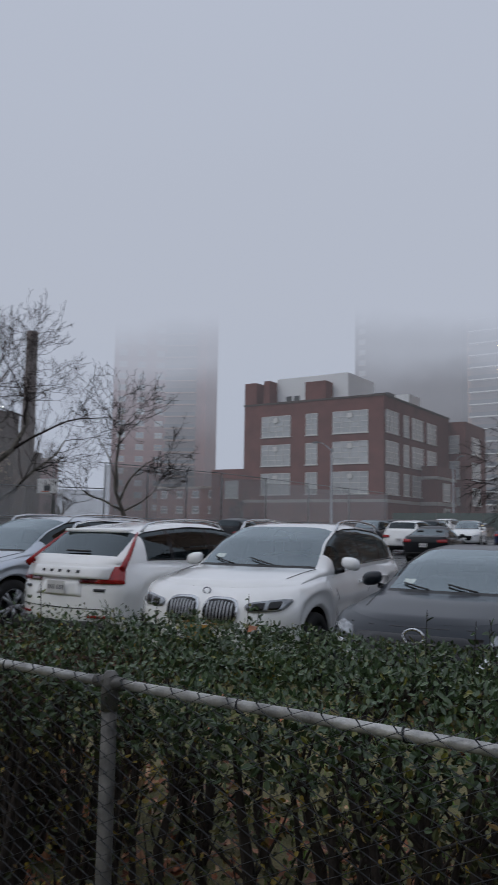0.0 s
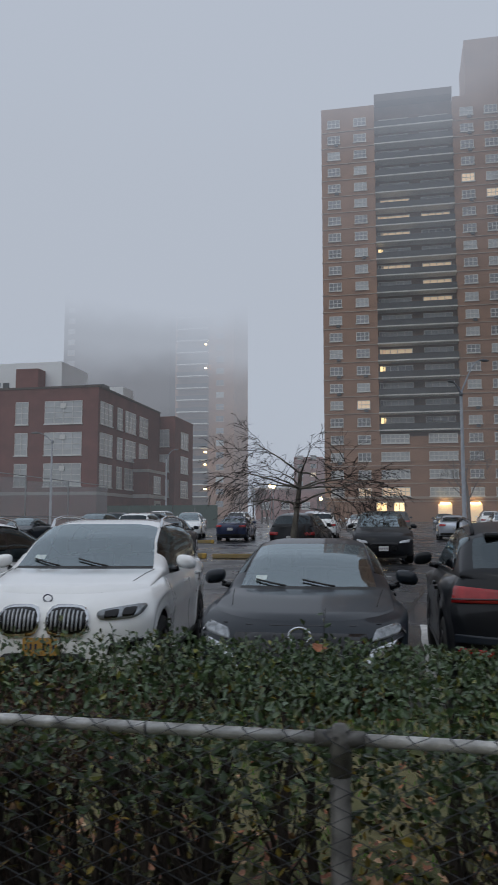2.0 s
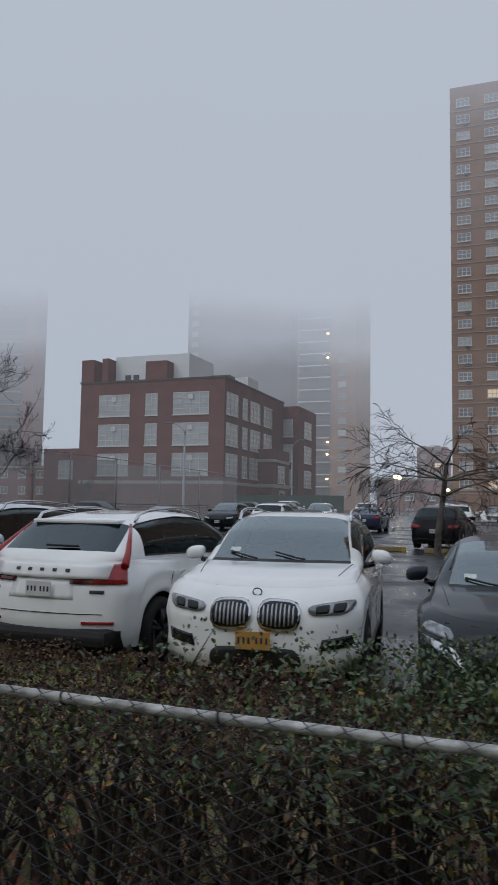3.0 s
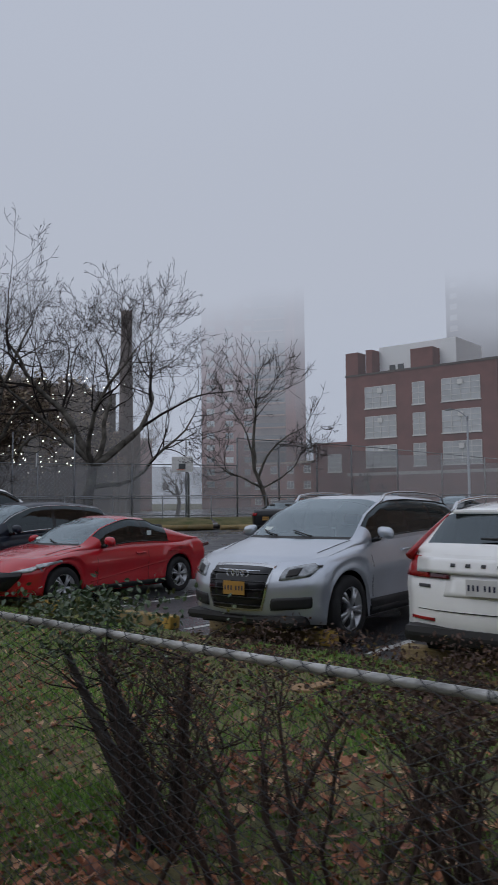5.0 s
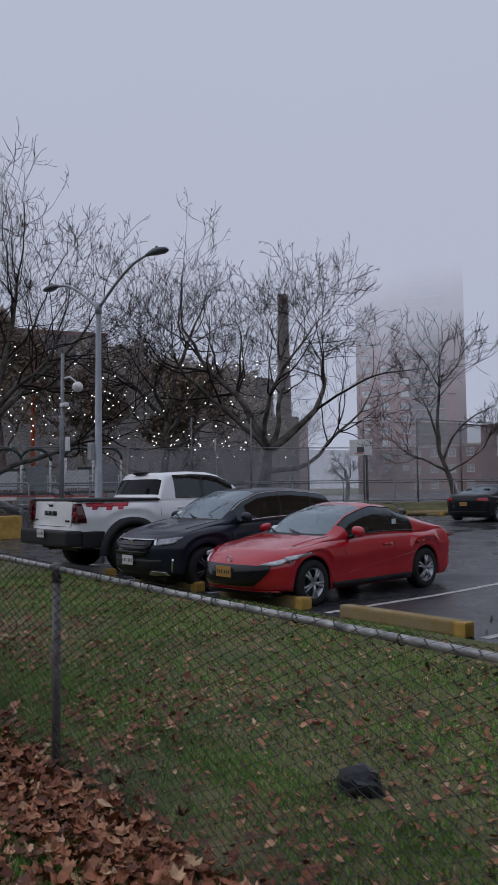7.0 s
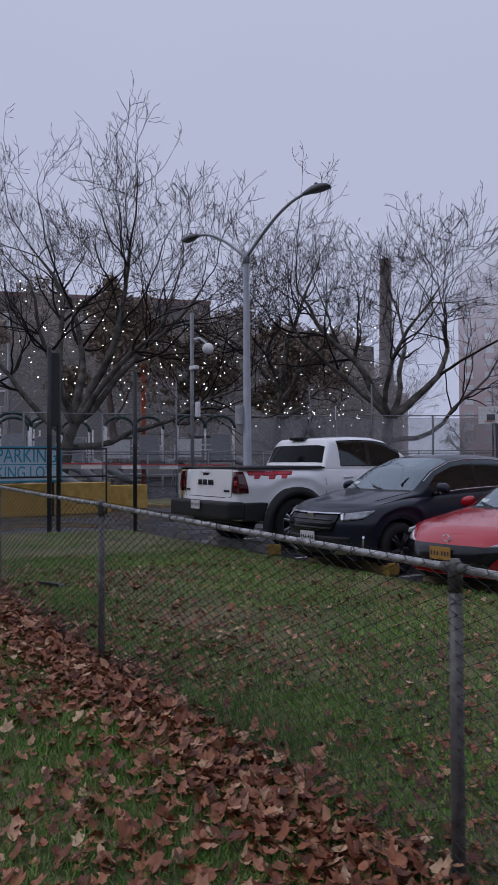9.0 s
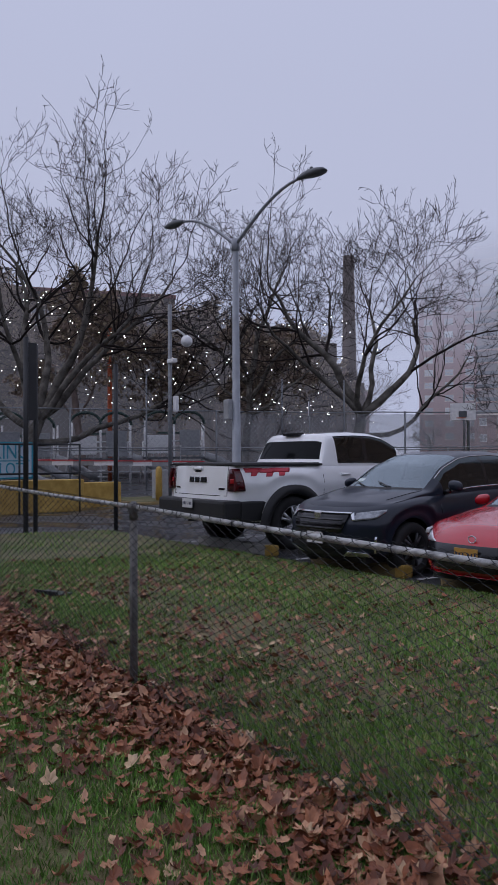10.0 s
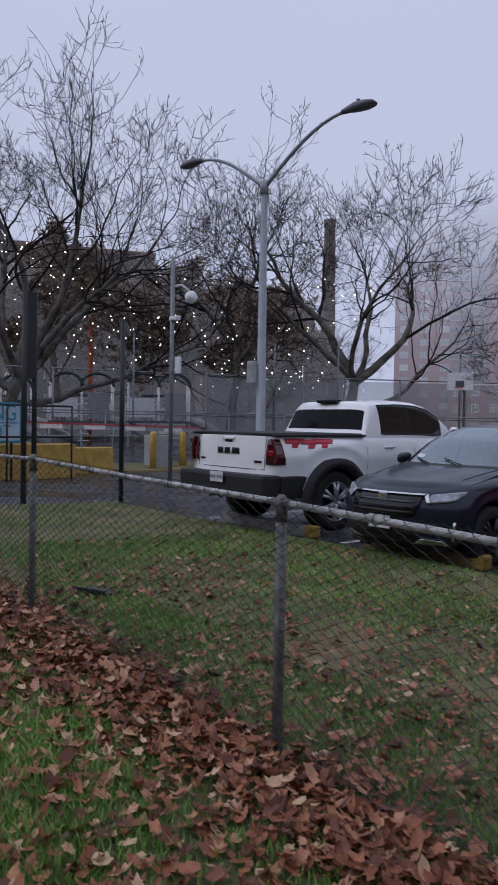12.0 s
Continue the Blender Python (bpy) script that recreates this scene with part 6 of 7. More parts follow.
def build_tower():
    """Tan brick slab with a recessed bay of balconies."""
    t = thing("apartment_tower", 0, 0, 0, 0, "tall tan brick apartment tower with balconies fading into fog", "tower")
    Y, ST, Z0 = 118.0, 2.66, 2.0
    wall_block(t, -9.04, -0.7, Y, Y + 18, 0, 67.2, M_BRICK_T)
    wall_block(t, 11.2, 21.8, Y, Y + 18, 0, 67.2, M_BRICK_T)
    wall_block(t, -0.7, 11.2, Y, Y + 1.7, 0, 14.4, M_BRICK_T)
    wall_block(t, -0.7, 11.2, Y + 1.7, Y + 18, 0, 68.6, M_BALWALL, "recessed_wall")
    wall_block(t, -0.7, 11.2, Y - 0.2, Y + 3, 67.6, 68.8, M_BRICK_D, "parapet")
    wall_block(t, 13.4, 21.8, Y + 2, Y + 12, 67.2, 77.5, M_BRICK_T, "roof_house")
    wall_block(t, -9.1, 21.8, Y - 0.12, Y, 5.1, 5.45, M_BAND, "ledge")
    for k in range(23):
        z = Z0 + 3.3 + ST * k
        for x0, x1 in ((-9.1, -0.7), (11.2, 21.8)) if k > 3 else ((-9.1, 21.8),):
            part("ledge", box(x0, x1, Y - 0.1, Y, z - 0.62, z - 0.5), M_BAND, t)
        for x in (-7.1, -3.0, 13.3, 16.9):
            window_unit(t, x, Y, z + 0.15, 1.95, 1.3, 0, brnd.choice([None] * 24 + ["dim"]), 3, 2, 0.09, brnd.random() < 0.35)
            if brnd.random() < 0.3:
                part("air_conditioner", box(x + 0.1, x + 0.7, Y - 0.3, Y, z - 0.32, z + 0.05), M_LAMPHEAD, t)
        lit_l = (["lit"] * 2 + ["dim"] + [None] * 4) if 3 < k < 19 else [None, None, "dim"]
        if k <= 3:
            for x, w in ((1.6, 4.2), (8.6, 4.2)):
                window_unit(t, x, Y, z + 0.15, w, 1.35, 0, brnd.choice(["dim", None]) if k == 0 else None, 6, 2, 0.11, True)
        else:
            for x, w in ((2.2, 4.6), (8.4, 4.4)):
                window_unit(t, x, Y + 1.7, z - 0.1, w, 1.75, 0, brnd.choice(["dim", "dim"] + [None] * 7), 4, 2, 0.12, brnd.random() < 0.75)
            if brnd.random() < 0.75:
                window_unit(t, -0.1, Y + 1.7, z - 0.2, 0.9, 1.9, 0, brnd.choice(lit_l), 1, 1, 0.1)
            b = part("balcony", box(-0.75, 11.25, Y - 0.35, Y + 1.7, z - 0.66, z - 0.46), M_SLAB, t)
            part("railing", box(-0.7, 11.2, Y - 0.3, Y - 0.24, z - 0.46, z + 0.45), M_RAILING, b)
    # entrance with lamps
    for x in (-0.6, 2.0):
        window_unit(t, x, Y, 2.6, 1.6, 2.0, 0, "lit", 2, 1, 0.1)
    for x in (8.6, 12.9):
        # Solid block whose own glow stands for the light inside the entrance.
        part("glowing_entrance", box(x - 1.0, x + 1.0, Y - 0.25, Y, 1.8, 4.3), M_LITDIM, t)
        part("wall_lamp", box(x - 0.7, x + 0.7, Y - 0.7, Y - 0.3, 4.3, 4.5), M_DOORLAMP, t)


def build_wing():
    """The wing that joins the tower at a right angle, with projecting balconies."""
    t = thing("apartment_wing", 0, 0, 0, 0, "tan brick apartment wing with stacked dark projecting balconies", "tower")
    X, ST = 21.8, 2.66
    wall_block(t, X, X + 16, 62, 118, 0, 84, M_BRICK_T)
    for k in range(27):
        z = 5.3 + ST * k
        part("ledge", box(X - 0.1, X, 62, 118, z - 0.62, z - 0.5), M_BAND, t)
        for y in (92, 95.5, 115.6):
            window_unit(t, X, y, z + 0.15, 1.6, 1.3, -90, brnd.choice([None] * 12 + ["dim"]), 2, 2, 0.09)
        if k >= 4:
            b = part("balcony", box(X - 1.9, X, 97, 113.5, z - 0.66, z - 0.44), M_SLAB, t)
            bm = box(X - 1.88, X - 1.82, 97.05, 113.45, z - 0.44, z + 0.55)
            bm_box(bm, X - 1.85, X, 97.05, 97.1, z - 0.44, z + 0.55)
            part("railing", bm, M_BLACKMETAL, b)
            # One long dark panel paints the shade at the back of the balcony.
            part("shade_panel", box(X - 0.05, X, 98, 112, z - 0.4, z + 1.6), M_BALWALL, t)
        else:
            for y in (100, 103.5, 107, 111):
                window_unit(t, X, y, z + 0.15, 1.9, 1.3, -90, None, 2, 2, 0.09)
    part("wall_lamp", box(X - 0.5, X, 106, 106.5, 5.5, 5.9), M_DOORLAMP, t)


def build_school():
    t = thing("school_building", 0, 0, 0, 0, "dark red brick school with tall white-framed windows", "building")
    X, Y = -33.4, 88.0
    wall_block(t, -53.9, X, Y, Y + 24, 0, 18.0, M_BRICK_R)
    part("coping", box(-54.0, X + 0.1, Y - 0.1, Y + 24, 18.0, 18.25), M_BRICK_D, t)
    part("stone_band", box(-53.9, X + 0.06, Y - 0.06, Y + 24, 4.9, 5.3), M_STONE, t)
    for z in (16.4, 12.55, 8.75):
        for x, w in ((-48.8, 4.5), (-43.4, 1.7), (-37.9, 4.9)):
            window_unit(t, x, Y, z - 2.8, w, 2.8, 0, None, 4 if w > 3 else 2, 4, 0.07, True)
            if w > 3:
                part("window_fan", box(x - 0.35, x + 0.35, Y - 0.2, Y, z - 0.9, z - 0.3), M_WFRAME, t)
        for y, w in ((90.6, 4.0), (95.2, 1.8), (99.2, 4.0), (104.5, 3.6)):
            window_unit(t, X, y, z - 2.8, w, 2.8, 90, None, 3 if w > 3 else 2, 4, 0.07, True)
    # chimney stacks and roof house
    part("chimney", box(-53.9, -52.0, Y, Y + 2, 18, 21.2), M_BRICK_R, t)
    part("chimney", box(-50.8, -49.9, Y, Y + 3, 18, 21.3), M_BRICK_R, t)
    part("chimney", box(-44.4, -41.4, Y, Y + 2, 18, 20.6), M_BRICK_R, t)
    part("roof_house", box(-49.9, -39.2, Y + 2, Y + 10, 18, 21.8), M_ROOFWHITE, t)
    for x in (-48.4, -47.2):
        part("roof_vent", box(x, x + 0.8, Y + 1.9, Y + 2, 18.4, 19.3), M_RAILING, t)
    part("skylight", box(-36.5, X - 0.6, Y + 3, Y + 5, 18.2, 18.9), M_RAILING, t)
    part("roof_house", box(-37, X - 0.3, Y + 9, Y + 13, 18.2, 19.6), M_ROOFWHITE, t)
    # projecting end block and porch
    wall_block(t, X - 3, X + 2.4, Y + 24, Y + 34, 0, 17.6, M_BRICK_R, "end_block")
    for z in (15.6, 11.8, 8.0):
        window_unit(t, X + 2.4, Y + 29, z - 2.6, 4, 2.6, 90, None, 3, 4, 0.07, True)
        window_unit(t, X + 0.6, Y + 24, z - 2.6, 1.8, 2.6, 0, None, 2, 4, 0.07, True)
    p = part("porch", box(X, X + 2.2, Y + 12.5, Y + 20, 0, 10.2), M_BRICK_R, t)
    part("porch_trim", box(X, X + 2.3, Y + 12.4, Y + 20.1, 8.4, 8.8), M_STONE, t)
    part("porch_trim", box(X, X + 2.3, Y + 12.4, Y + 20.1, 4.9, 5.4), M_STONE, t)
    part("doorway", box(X + 2.2, X + 2.35, Y + 15, Y + 17.5, 1, 4.6), M_STONE, t)
    part("door", box(X + 2.34, X + 2.4, Y + 15.4, Y + 17.1, 1, 4.2), M_RAILING, t)
    window_unit(t, X + 2.2, Y + 16.2, 5.6, 3, 2.4, 90, None, 3, 3, 0.07, True)
    # low wing at the far end of the front
    wall_block(t, -60, -53.9, Y + 1, Y + 20, 0, 9.6, M_BRICK_R, "low_wing")
    window_unit(t, -56.5, Y + 1, 5.6, 2.2, 2.4, 0, None, 2, 4, 0.07, True)


def build_far_tower(x0, x1, y, depth, h, turn, bal, material, label, lit, pitch=4.2):
    t = thing("far_tower", x0, y, 0, turn, label, "tower", "far towers")
    w = x1 - x0
    wall_block(t, 0, w, 0, depth, 0, h, material)
    for k in range(int(h / 2.7) - 1):
        z = 5 + 2.7 * k
        if bal[1] > bal[0]:
            b = part("balcony", box(bal[0], bal[1], -1.2, 0.0, z - 0.6, z - 0.35), M_SLAB if lit else M_BRICK_T, t)
            part("railing", box(bal[0], bal[1], -1.2, -1.1, z - 0.35, z + 0.5), M_RAILING, b)
            # Flat dark strip: shade behind the balcony, put on as colour.
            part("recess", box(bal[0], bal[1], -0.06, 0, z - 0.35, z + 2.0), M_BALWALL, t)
            if lit and brnd.random() < 0.55:
                part("balcony_lamp", box(bal[1] - 0.7, bal[1] - 0.2, -1.2, -1.0, z + 1.05, z + 1.4), M_DOORLAMP, t)
        x = 2.0
        while x < w - 1:
            if not bal[0] - 1 < x < bal[1] + 1:
                window_unit(t, x, 0, z, 1.8, 1.3, 0, brnd.choice([None] * 60 + ["dim"]), 2, 2, 0.06, brnd.random() < 0.2, M_BAND)
            x += pitch
    return t


def build_far_towers():
    build_far_tower(-47.5, -34.0, 166, 16, 60, 0, (0.6, 7.8), M_BRICK_T, "tan brick tower with lit balconies lost in fog", True)
    build_far_tower(-79.5, -52, 176, 18, 75, 0, (30, 30), M_BRICK_D, "dark tower almost swallowed by the fog", False, 40)
    build_far_tower(-116, -104.5, 127, 14, 62, 40, (20, 20), M_BRICK_P, "pinkish brick tower lost in fog behind bare trees", False)
    build_far_tower(-107.2, -97.5, 134.4, 12, 62, 24, (0.4, 7.5), M_BRICK_P, "brick tower side with stacked balconies in fog", False)
    build_far_tower(-31, -22, 240, 12, 22, 0, (30, 30), M_BRICK_P, "low brick block far off in the haze", False)
    # brown building and smokestack behind the playground
    t = thing("brown_building", 0, 0, 0, 0, "dark brown brick building behind the playground trees", "building")
    for i, (x, y, w, h) in enumerate(((-118, 62, 24, 14), (-107, 76, 14, 19.0), (-128, 40, 20, 14))):
        part("wall", box(x, x + w, y, y + 6, 0, h), M_BRICK_D, t)
        part("roof_rail", box(x, x + w, y, y + 0.3, h, h + 1.0), M_RAILING, t)
    t = thing("brown_apartment_block", -77.2, 11.8, 0, 71.2, "dark brown brick apartment block behind the playground trees", "building")
    part("wall", box(0, 28, 0, 12, 0, 16.6), M_BRICK_D, t)
    part("coping", box(-0.1, 28.1, -0.1, 12.1, 16.6, 16.95), M_BRICK_R, t)
    for k in range(5):
        for q in range(8):
            window_unit(t, 2.0 + 3.4 * q, 0, 2.4 + 2.8 * k, 1.5, 1.4, 0, "dim" if (3 * q + 5 * k) % 17 == 0 else None, 2, 2, 0.06)
    # Made-up blocks that cover bright sky where haze and trees belong.
    for x0, x1, y, h in ((-98, -60, 122, 9), (-58, -40, 130, 11), (-26, -12, 150, 8), (-140, -112, 96, 14)):
        b = thing("filler_block", x0, y, 0, 0, "low brick block far off in the haze", "building", "far blocks")
        part("wall", box(0, x1 - x0, 0, 12, 0, h), M_BRICK_P, b)
        part("roof_edge", box(-0.2, x1 - x0 + 0.2, -0.2, 12.2, h, h + 0.4), M_BAND, b)
        for q in range(int((x1 - x0) / 4)):
            for k in range(int(h / 3)):
                window_unit(b, 2 + 4 * q, 0, 1.2 + 3 * k, 1.6, 1.4, 0, None, 2, 2, 0.1)
    c = thing("smokestack", -85.4, 77.4, 0, 0, "tall tapering dark brick smokestack", "chimney")
    bm = tube([(0, 0, 0), (0, 0, 15), (0, 0, 29), (0, 0, 30.2)], [1.25, 1.05, 0.8, 0.88], 12)
    part("shaft", bm, M_STACK, c)
    part("stack_base", box(-1.4, 1.7, -1.3, 1.3, 0, 12), M_STACK, c)


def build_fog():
    # Glowing see-through shells before trees and towers, in place of real haze.
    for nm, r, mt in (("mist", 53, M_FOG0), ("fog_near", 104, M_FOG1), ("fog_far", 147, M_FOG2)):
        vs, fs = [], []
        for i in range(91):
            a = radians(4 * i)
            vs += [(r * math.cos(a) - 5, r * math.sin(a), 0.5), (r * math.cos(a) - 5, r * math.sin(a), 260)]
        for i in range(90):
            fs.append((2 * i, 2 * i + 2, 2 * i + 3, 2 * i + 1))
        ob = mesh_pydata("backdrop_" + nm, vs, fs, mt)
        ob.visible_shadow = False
        tagged(ob, "glowing see-through shell, painted as grey fog that swallows the tower tops", "fog", kind="structure")


def build_unseen_rows():
    """Unseen plain brick rows, added behind the walker: close the street and darken reflections."""
    t = thing("unseen_brick_row", 0, -26, 0, 0, "unseen plain dark brick row, added across the street to darken reflections", "building")
    part("wall", box(-90, 90, -10, 0, -0.5, 15), M_BRICK_D, t)
    part("cornice", box(-90, 90, -0.1, 0.25, 14.6, 15.2), M_BRICK_D, t)
    t = thing("unseen_brick_row", 58, 20, 0, 0, "unseen plain dark brick row, added beside the lot", "building")
    part("wall", box(0, 10, -46, 70, -0.5, 14), M_BRICK_D, t)


build_unseen_rows()
build_tower()
build_wing()
build_school()
build_far_towers()
build_fog()


# ---- lot furniture ----
def tarp_material():
    m = bpy.data.materials.new("grey_windscreen_cloth")
    m.use_nodes = True
    n, l = m.node_tree.nodes, m.node_tree.links
    p = n["Principled BSDF"]
    out = n["Material Output"]
    tc, noi, cr = n.new("ShaderNodeTexCoord"), n.new("ShaderNodeTexNoise"), n.new("ShaderNodeValToRGB")
    noi.inputs["Scale"].default_value = 0.5
    noi.inputs["Detail"].default_value = 6
    l.new(tc.outputs["Object"], noi.inputs["Vector"])
    cr.color_ramp.elements[0].color = (0.2, 0.2, 0.205, 1)
    cr.color_ramp.elements[1].color = (0.33, 0.335, 0.34, 1)
    l.new(noi.outputs[0], cr.inputs[0])
    l.new(cr.outputs[0], p.inputs["Base Color"])
    p.inputs["Roughness"].default_value = 0.9
    t, mx = n.new("ShaderNodeBsdfTransparent"), n.new("ShaderNodeMixShader")
    mx.inputs[0].default_value = 0.5
    l.new(t.outputs[0], mx.inputs[1])
    l.new(p.outputs[0], mx.inputs[2])
    l.new(mx.outputs[0], out.inputs[0])
    return m


M_TARP = tarp_material()
M_ORANGE = mat("orange_plastic_tube", (0.5, 0.1, 0.03), 0.5, var=0.15)
M_GREENPANEL = mat("dark_green_panel", (0.02, 0.05, 0.04), 0.5, var=0.2)
M_WHITEPLASTIC = mat("white_plastic", (0.78, 0.78, 0.78), 0.5, var=0.12)
M_PALEPANEL = mat("pale_grey_panel", (0.32, 0.33, 0.34), 0.6, var=0.2)
M_SIGNBLUE = mat("turquoise_sign_paint", (0.03, 0.3, 0.4), 0.5, var=0.1)
M_SIGNPALE = mat("pale_sign_face", (0.5, 0.62, 0.68), 0.5, var=0.08)
M_BAG = mat("black_plastic_bag", (0.014, 0.015, 0.018), 0.3, var=0.3, scale=25)
M_CARD = mat("brown_cardboard", (0.3, 0.19, 0.1), 0.8, var=0.2)
M_REDPAINT = mat("red_barrier_paint", (0.5, 0.05, 0.06), 0.45, var=0.15)


def street_lamp(x, y, top, arms, label, r=0.1):
    """arms: (dx, dy, head height, reach of the curve)."""
    z0 = gz(x, y)
    t = thing("street_lamp", x, y, z0, 0, label, "street lamp", "street lamps")
    part("pole", tube([(0, 0, 0), (0, 0, 0.3), (0, 0, 0.32), (0, 0, top)], [r * 1.5, r * 1.5, r, r * 0.62], 12), M_POLE, t, smooth=True)
    part("fork_collar", tube([(0, 0, top - 0.12), (0, 0, top + 0.12)], r * 0.85, 10), M_POLE, t)
    for dx, dy, hz in arms:
        pts, n = [], 10
        for k in range(n + 1):
            f = k / n
            pts.append((dx * f, dy * f, top + (hz - top) * math.sin(f * math.pi / 2) ** 1.0))
        part("arm", tube(pts, [r * 0.42 - r * 0.14 * k / n for k in range(n + 1)], 8), M_POLE, t, smooth=True)
        d = Vector((dx, dy, 0)).normalized()
        s = Vector((-d.y, d.x, 0))
        bm = bmesh.new()
        base = Vector((dx, dy, hz))
        rows = []
        for f, w, h0, h1 in ((-0.14, 0.04, -0.03, 0.03), (0.0, 0.07, -0.03, 0.06), (0.14, 0.11, -0.045, 0.08), (0.34, 0.12, -0.05, 0.065), (0.48, 0.09, -0.035, 0.04), (0.52, 0.04, -0.02, 0.0)):
            q = base + d * f
            rows.append([q + s * w + Vector((0, 0, 0)), q + s * w * 0.6 + Vector((0, 0, h1)), q - s * w * 0.6 + Vector((0, 0, h1)), q - s * w, q - s * w * 0.7 + Vector((0, 0, h0)), q + s * w * 0.7 + Vector((0, 0, h0))])
        bm_grid(bm, rows, close=True)
        bmesh.ops.recalc_face_normals(bm, faces=bm.faces)
        head = part("lamp_head", bm, M_LAMPHEAD, t, "dark cobra-head lamp, unlit")
        b2 = base + d * 0.18
        part("photocell", tube([(b2.x, b2.y, b2.z + 0.06), (b2.x, b2.y, b2.z + 0.13)], 0.035, 8), M_LAMPHEAD, head)
    return t


def build_lamps():
    t = street_lamp(-17.98, 9.96, 5.85, ((1.75, 0.32, 6.78), (-1.8, -0.2, 6.72)), "tall grey double-armed street lamp, unlit", 0.095)
    part("junction_box", box(-0.2, -0.02, -0.18, 0.0, 2.35, 2.75, 0.02), M_PALEPANEL, t)
    street_lamp(6.0, 46.4, 8.4, ((-0.5, -0.9, 8.9), (1.2, 0.6, 10.4)), "grey street lamp in the far row", 0.13)
    street_lamp(12.6, 75.9, 8.4, ((-1.0, -0.8, 9.0),), "grey street lamp before the brick tower", 0.13)
    street_lamp(-21.4, 51.1, 6.6, ((-0.9, -0.3, 7.2),), "slim grey lamp before the school", 0.1)
    street_lamp(-23.0, 82.6, 7.6, ((1.0, -0.4, 8.4),), "slim grey lamp beside the school", 0.1)
    for x, y, z in ((-14, 100, 4.6), (-17.5, 118, 5.2), (-9.5, 116, 3.2)):
        g = thing("lit_lamp", x, y, gz(x, y), 0, "small lit lamp glowing in the haze", "street lamp", "lit lamps")
        part("pole", tube([(0, 0, 0), (0, 0, z)], 0.06, 6), M_POLE, g)
        part("bulb", tube([(0, 0, z), (0, 0, z + 0.25), (0, 0, z + 0.5)], [0.15, 0.3, 0.15], 8), M_DOORLAMP, g)


BACK = [(-44, 0), (-39, 8), (-36.5, 18), (-33.5, 27.5), (-29.2, 36), (-27.5, 46), (-19.7, 57.3)]


def build_back_fence():
    f = thing("court_fence", 0, 0, 0, 0, "tall court fence hung with grey windscreen cloth", "fence")
    rnd = random.Random(5)
    wire = Soup()
    for i, ((x0, y0), (x1, y1)) in enumerate(zip(BACK, BACK[1:])):
        a, b = Vector((x0, y0, 0)), Vector((x1, y1, 0))
        n = max(2, round((b - a).length / 3.2))
        top = (3.75, 3.75, 3.75, 3.8, 5.4, 5.4)[i]
        fall = 1.0 if i == 5 else 0.0
        for k in range(n):
            p, q = a.lerp(b, k / n), a.lerp(b, (k + 1) / n)
            zp, zq = gz(p.x, p.y), gz(q.x, q.y)
            part("post", tube([(p.x, p.y, zp - 0.1), (p.x, p.y, top + (1.6 if i in (2, 3) and k % 2 == 0 else 0.05) - fall * k / n)], 0.045, 6), M_GALV, f)
            part("rail", tube([(p.x, p.y, top - fall * k / n), (q.x, q.y, top - fall * (k + 1) / n)], 0.03, 5), M_GALV, f)
            part("rail", tube([(p.x, p.y, 1.9), (q.x, q.y, 1.9)], 0.025, 5), M_GALV, f)
            d = (q - p).normalized()
            nrm = Vector((-d.y, d.x, 0))
            if i >= 3 or (i == 2 and k >= 1):
                bm = bmesh.new()
                rows = []
                for z in (zp + 0.12, 1.2, 2.2, top - 0.08 - fall * (k + 1) / n):
                    rows.append([p.lerp(q, g / 8) + nrm * (0.06 + 0.03 * noise.noise((p.x + g * 0.6, z, 1))) + Vector((0, 0, z - 0.04 * math.sin(g / 8 * math.pi) * (z > 3))) for g in range(9)])
                bm_grid(bm, rows)
                part("windscreen_cloth", bm, M_TARP, f)
            if i < 3:
                m = int((q - p).length / 0.11)
                for g in range(m):
                    c = p.lerp(q, g / m)
                    pts = [c + d * (0.058 if (j + g) % 2 else -0.058) + Vector((0, 0, zp + 0.1 + (top - zp - 0.1) * j / 30)) for j in range(31)]
                    wire.tube(pts, [0.0045] * 31, 3)
    tagged(wire.put("wire_mesh", M_GALV, f), kind="stuff")
    # low pipe fence before it
    f = thing("pipe_fence", 0, 0, 0, 0, "low grey pipe railing along the lot's edge", "railing")
    line = [(-35, 10), (-33.5, 18), (-29.9, 27.1), (-26.4, 30.6), (-23.2, 35.6), (-21, 46), (-17, 54)]
    for (x0, y0), (x1, y1) in zip(line, line[1:]):
        a, b = Vector((x0, y0, 0)), Vector((x1, y1, 0))
        n = max(1, round((b - a).length / 2.4))
        for k in range(n):
            p, q = a.lerp(b, k / n), a.lerp(b, (k + 1) / n)
            part("post", tube([(p.x, p.y, gz(p.x, p.y)), (p.x, p.y, 2.0)], 0.028, 6), M_GALV, f)
            for z in (1.0, 1.98):
                part("rail", tube([(p.x, p.y, z), (q.x, q.y, z)], 0.026, 5), M_GALV, f)
    # raised verge with a yellow kerb
    k = thing("raised_verge", 0, 0, 0, 0, "raised strip of dull grass behind a yellow kerb", "verge", kind="structure")
    for (x0, y0), (x1, y1) in zip(line[2:], line[3:]):
        d = Vector((x1 - x0, y1 - y0, 0)).normalized()
        nrm = Vector((d.y, -d.x, 0))
        a, b = Vector((x0, y0, 0)), Vector((x1, y1, 0))
        bm = bmesh.new()
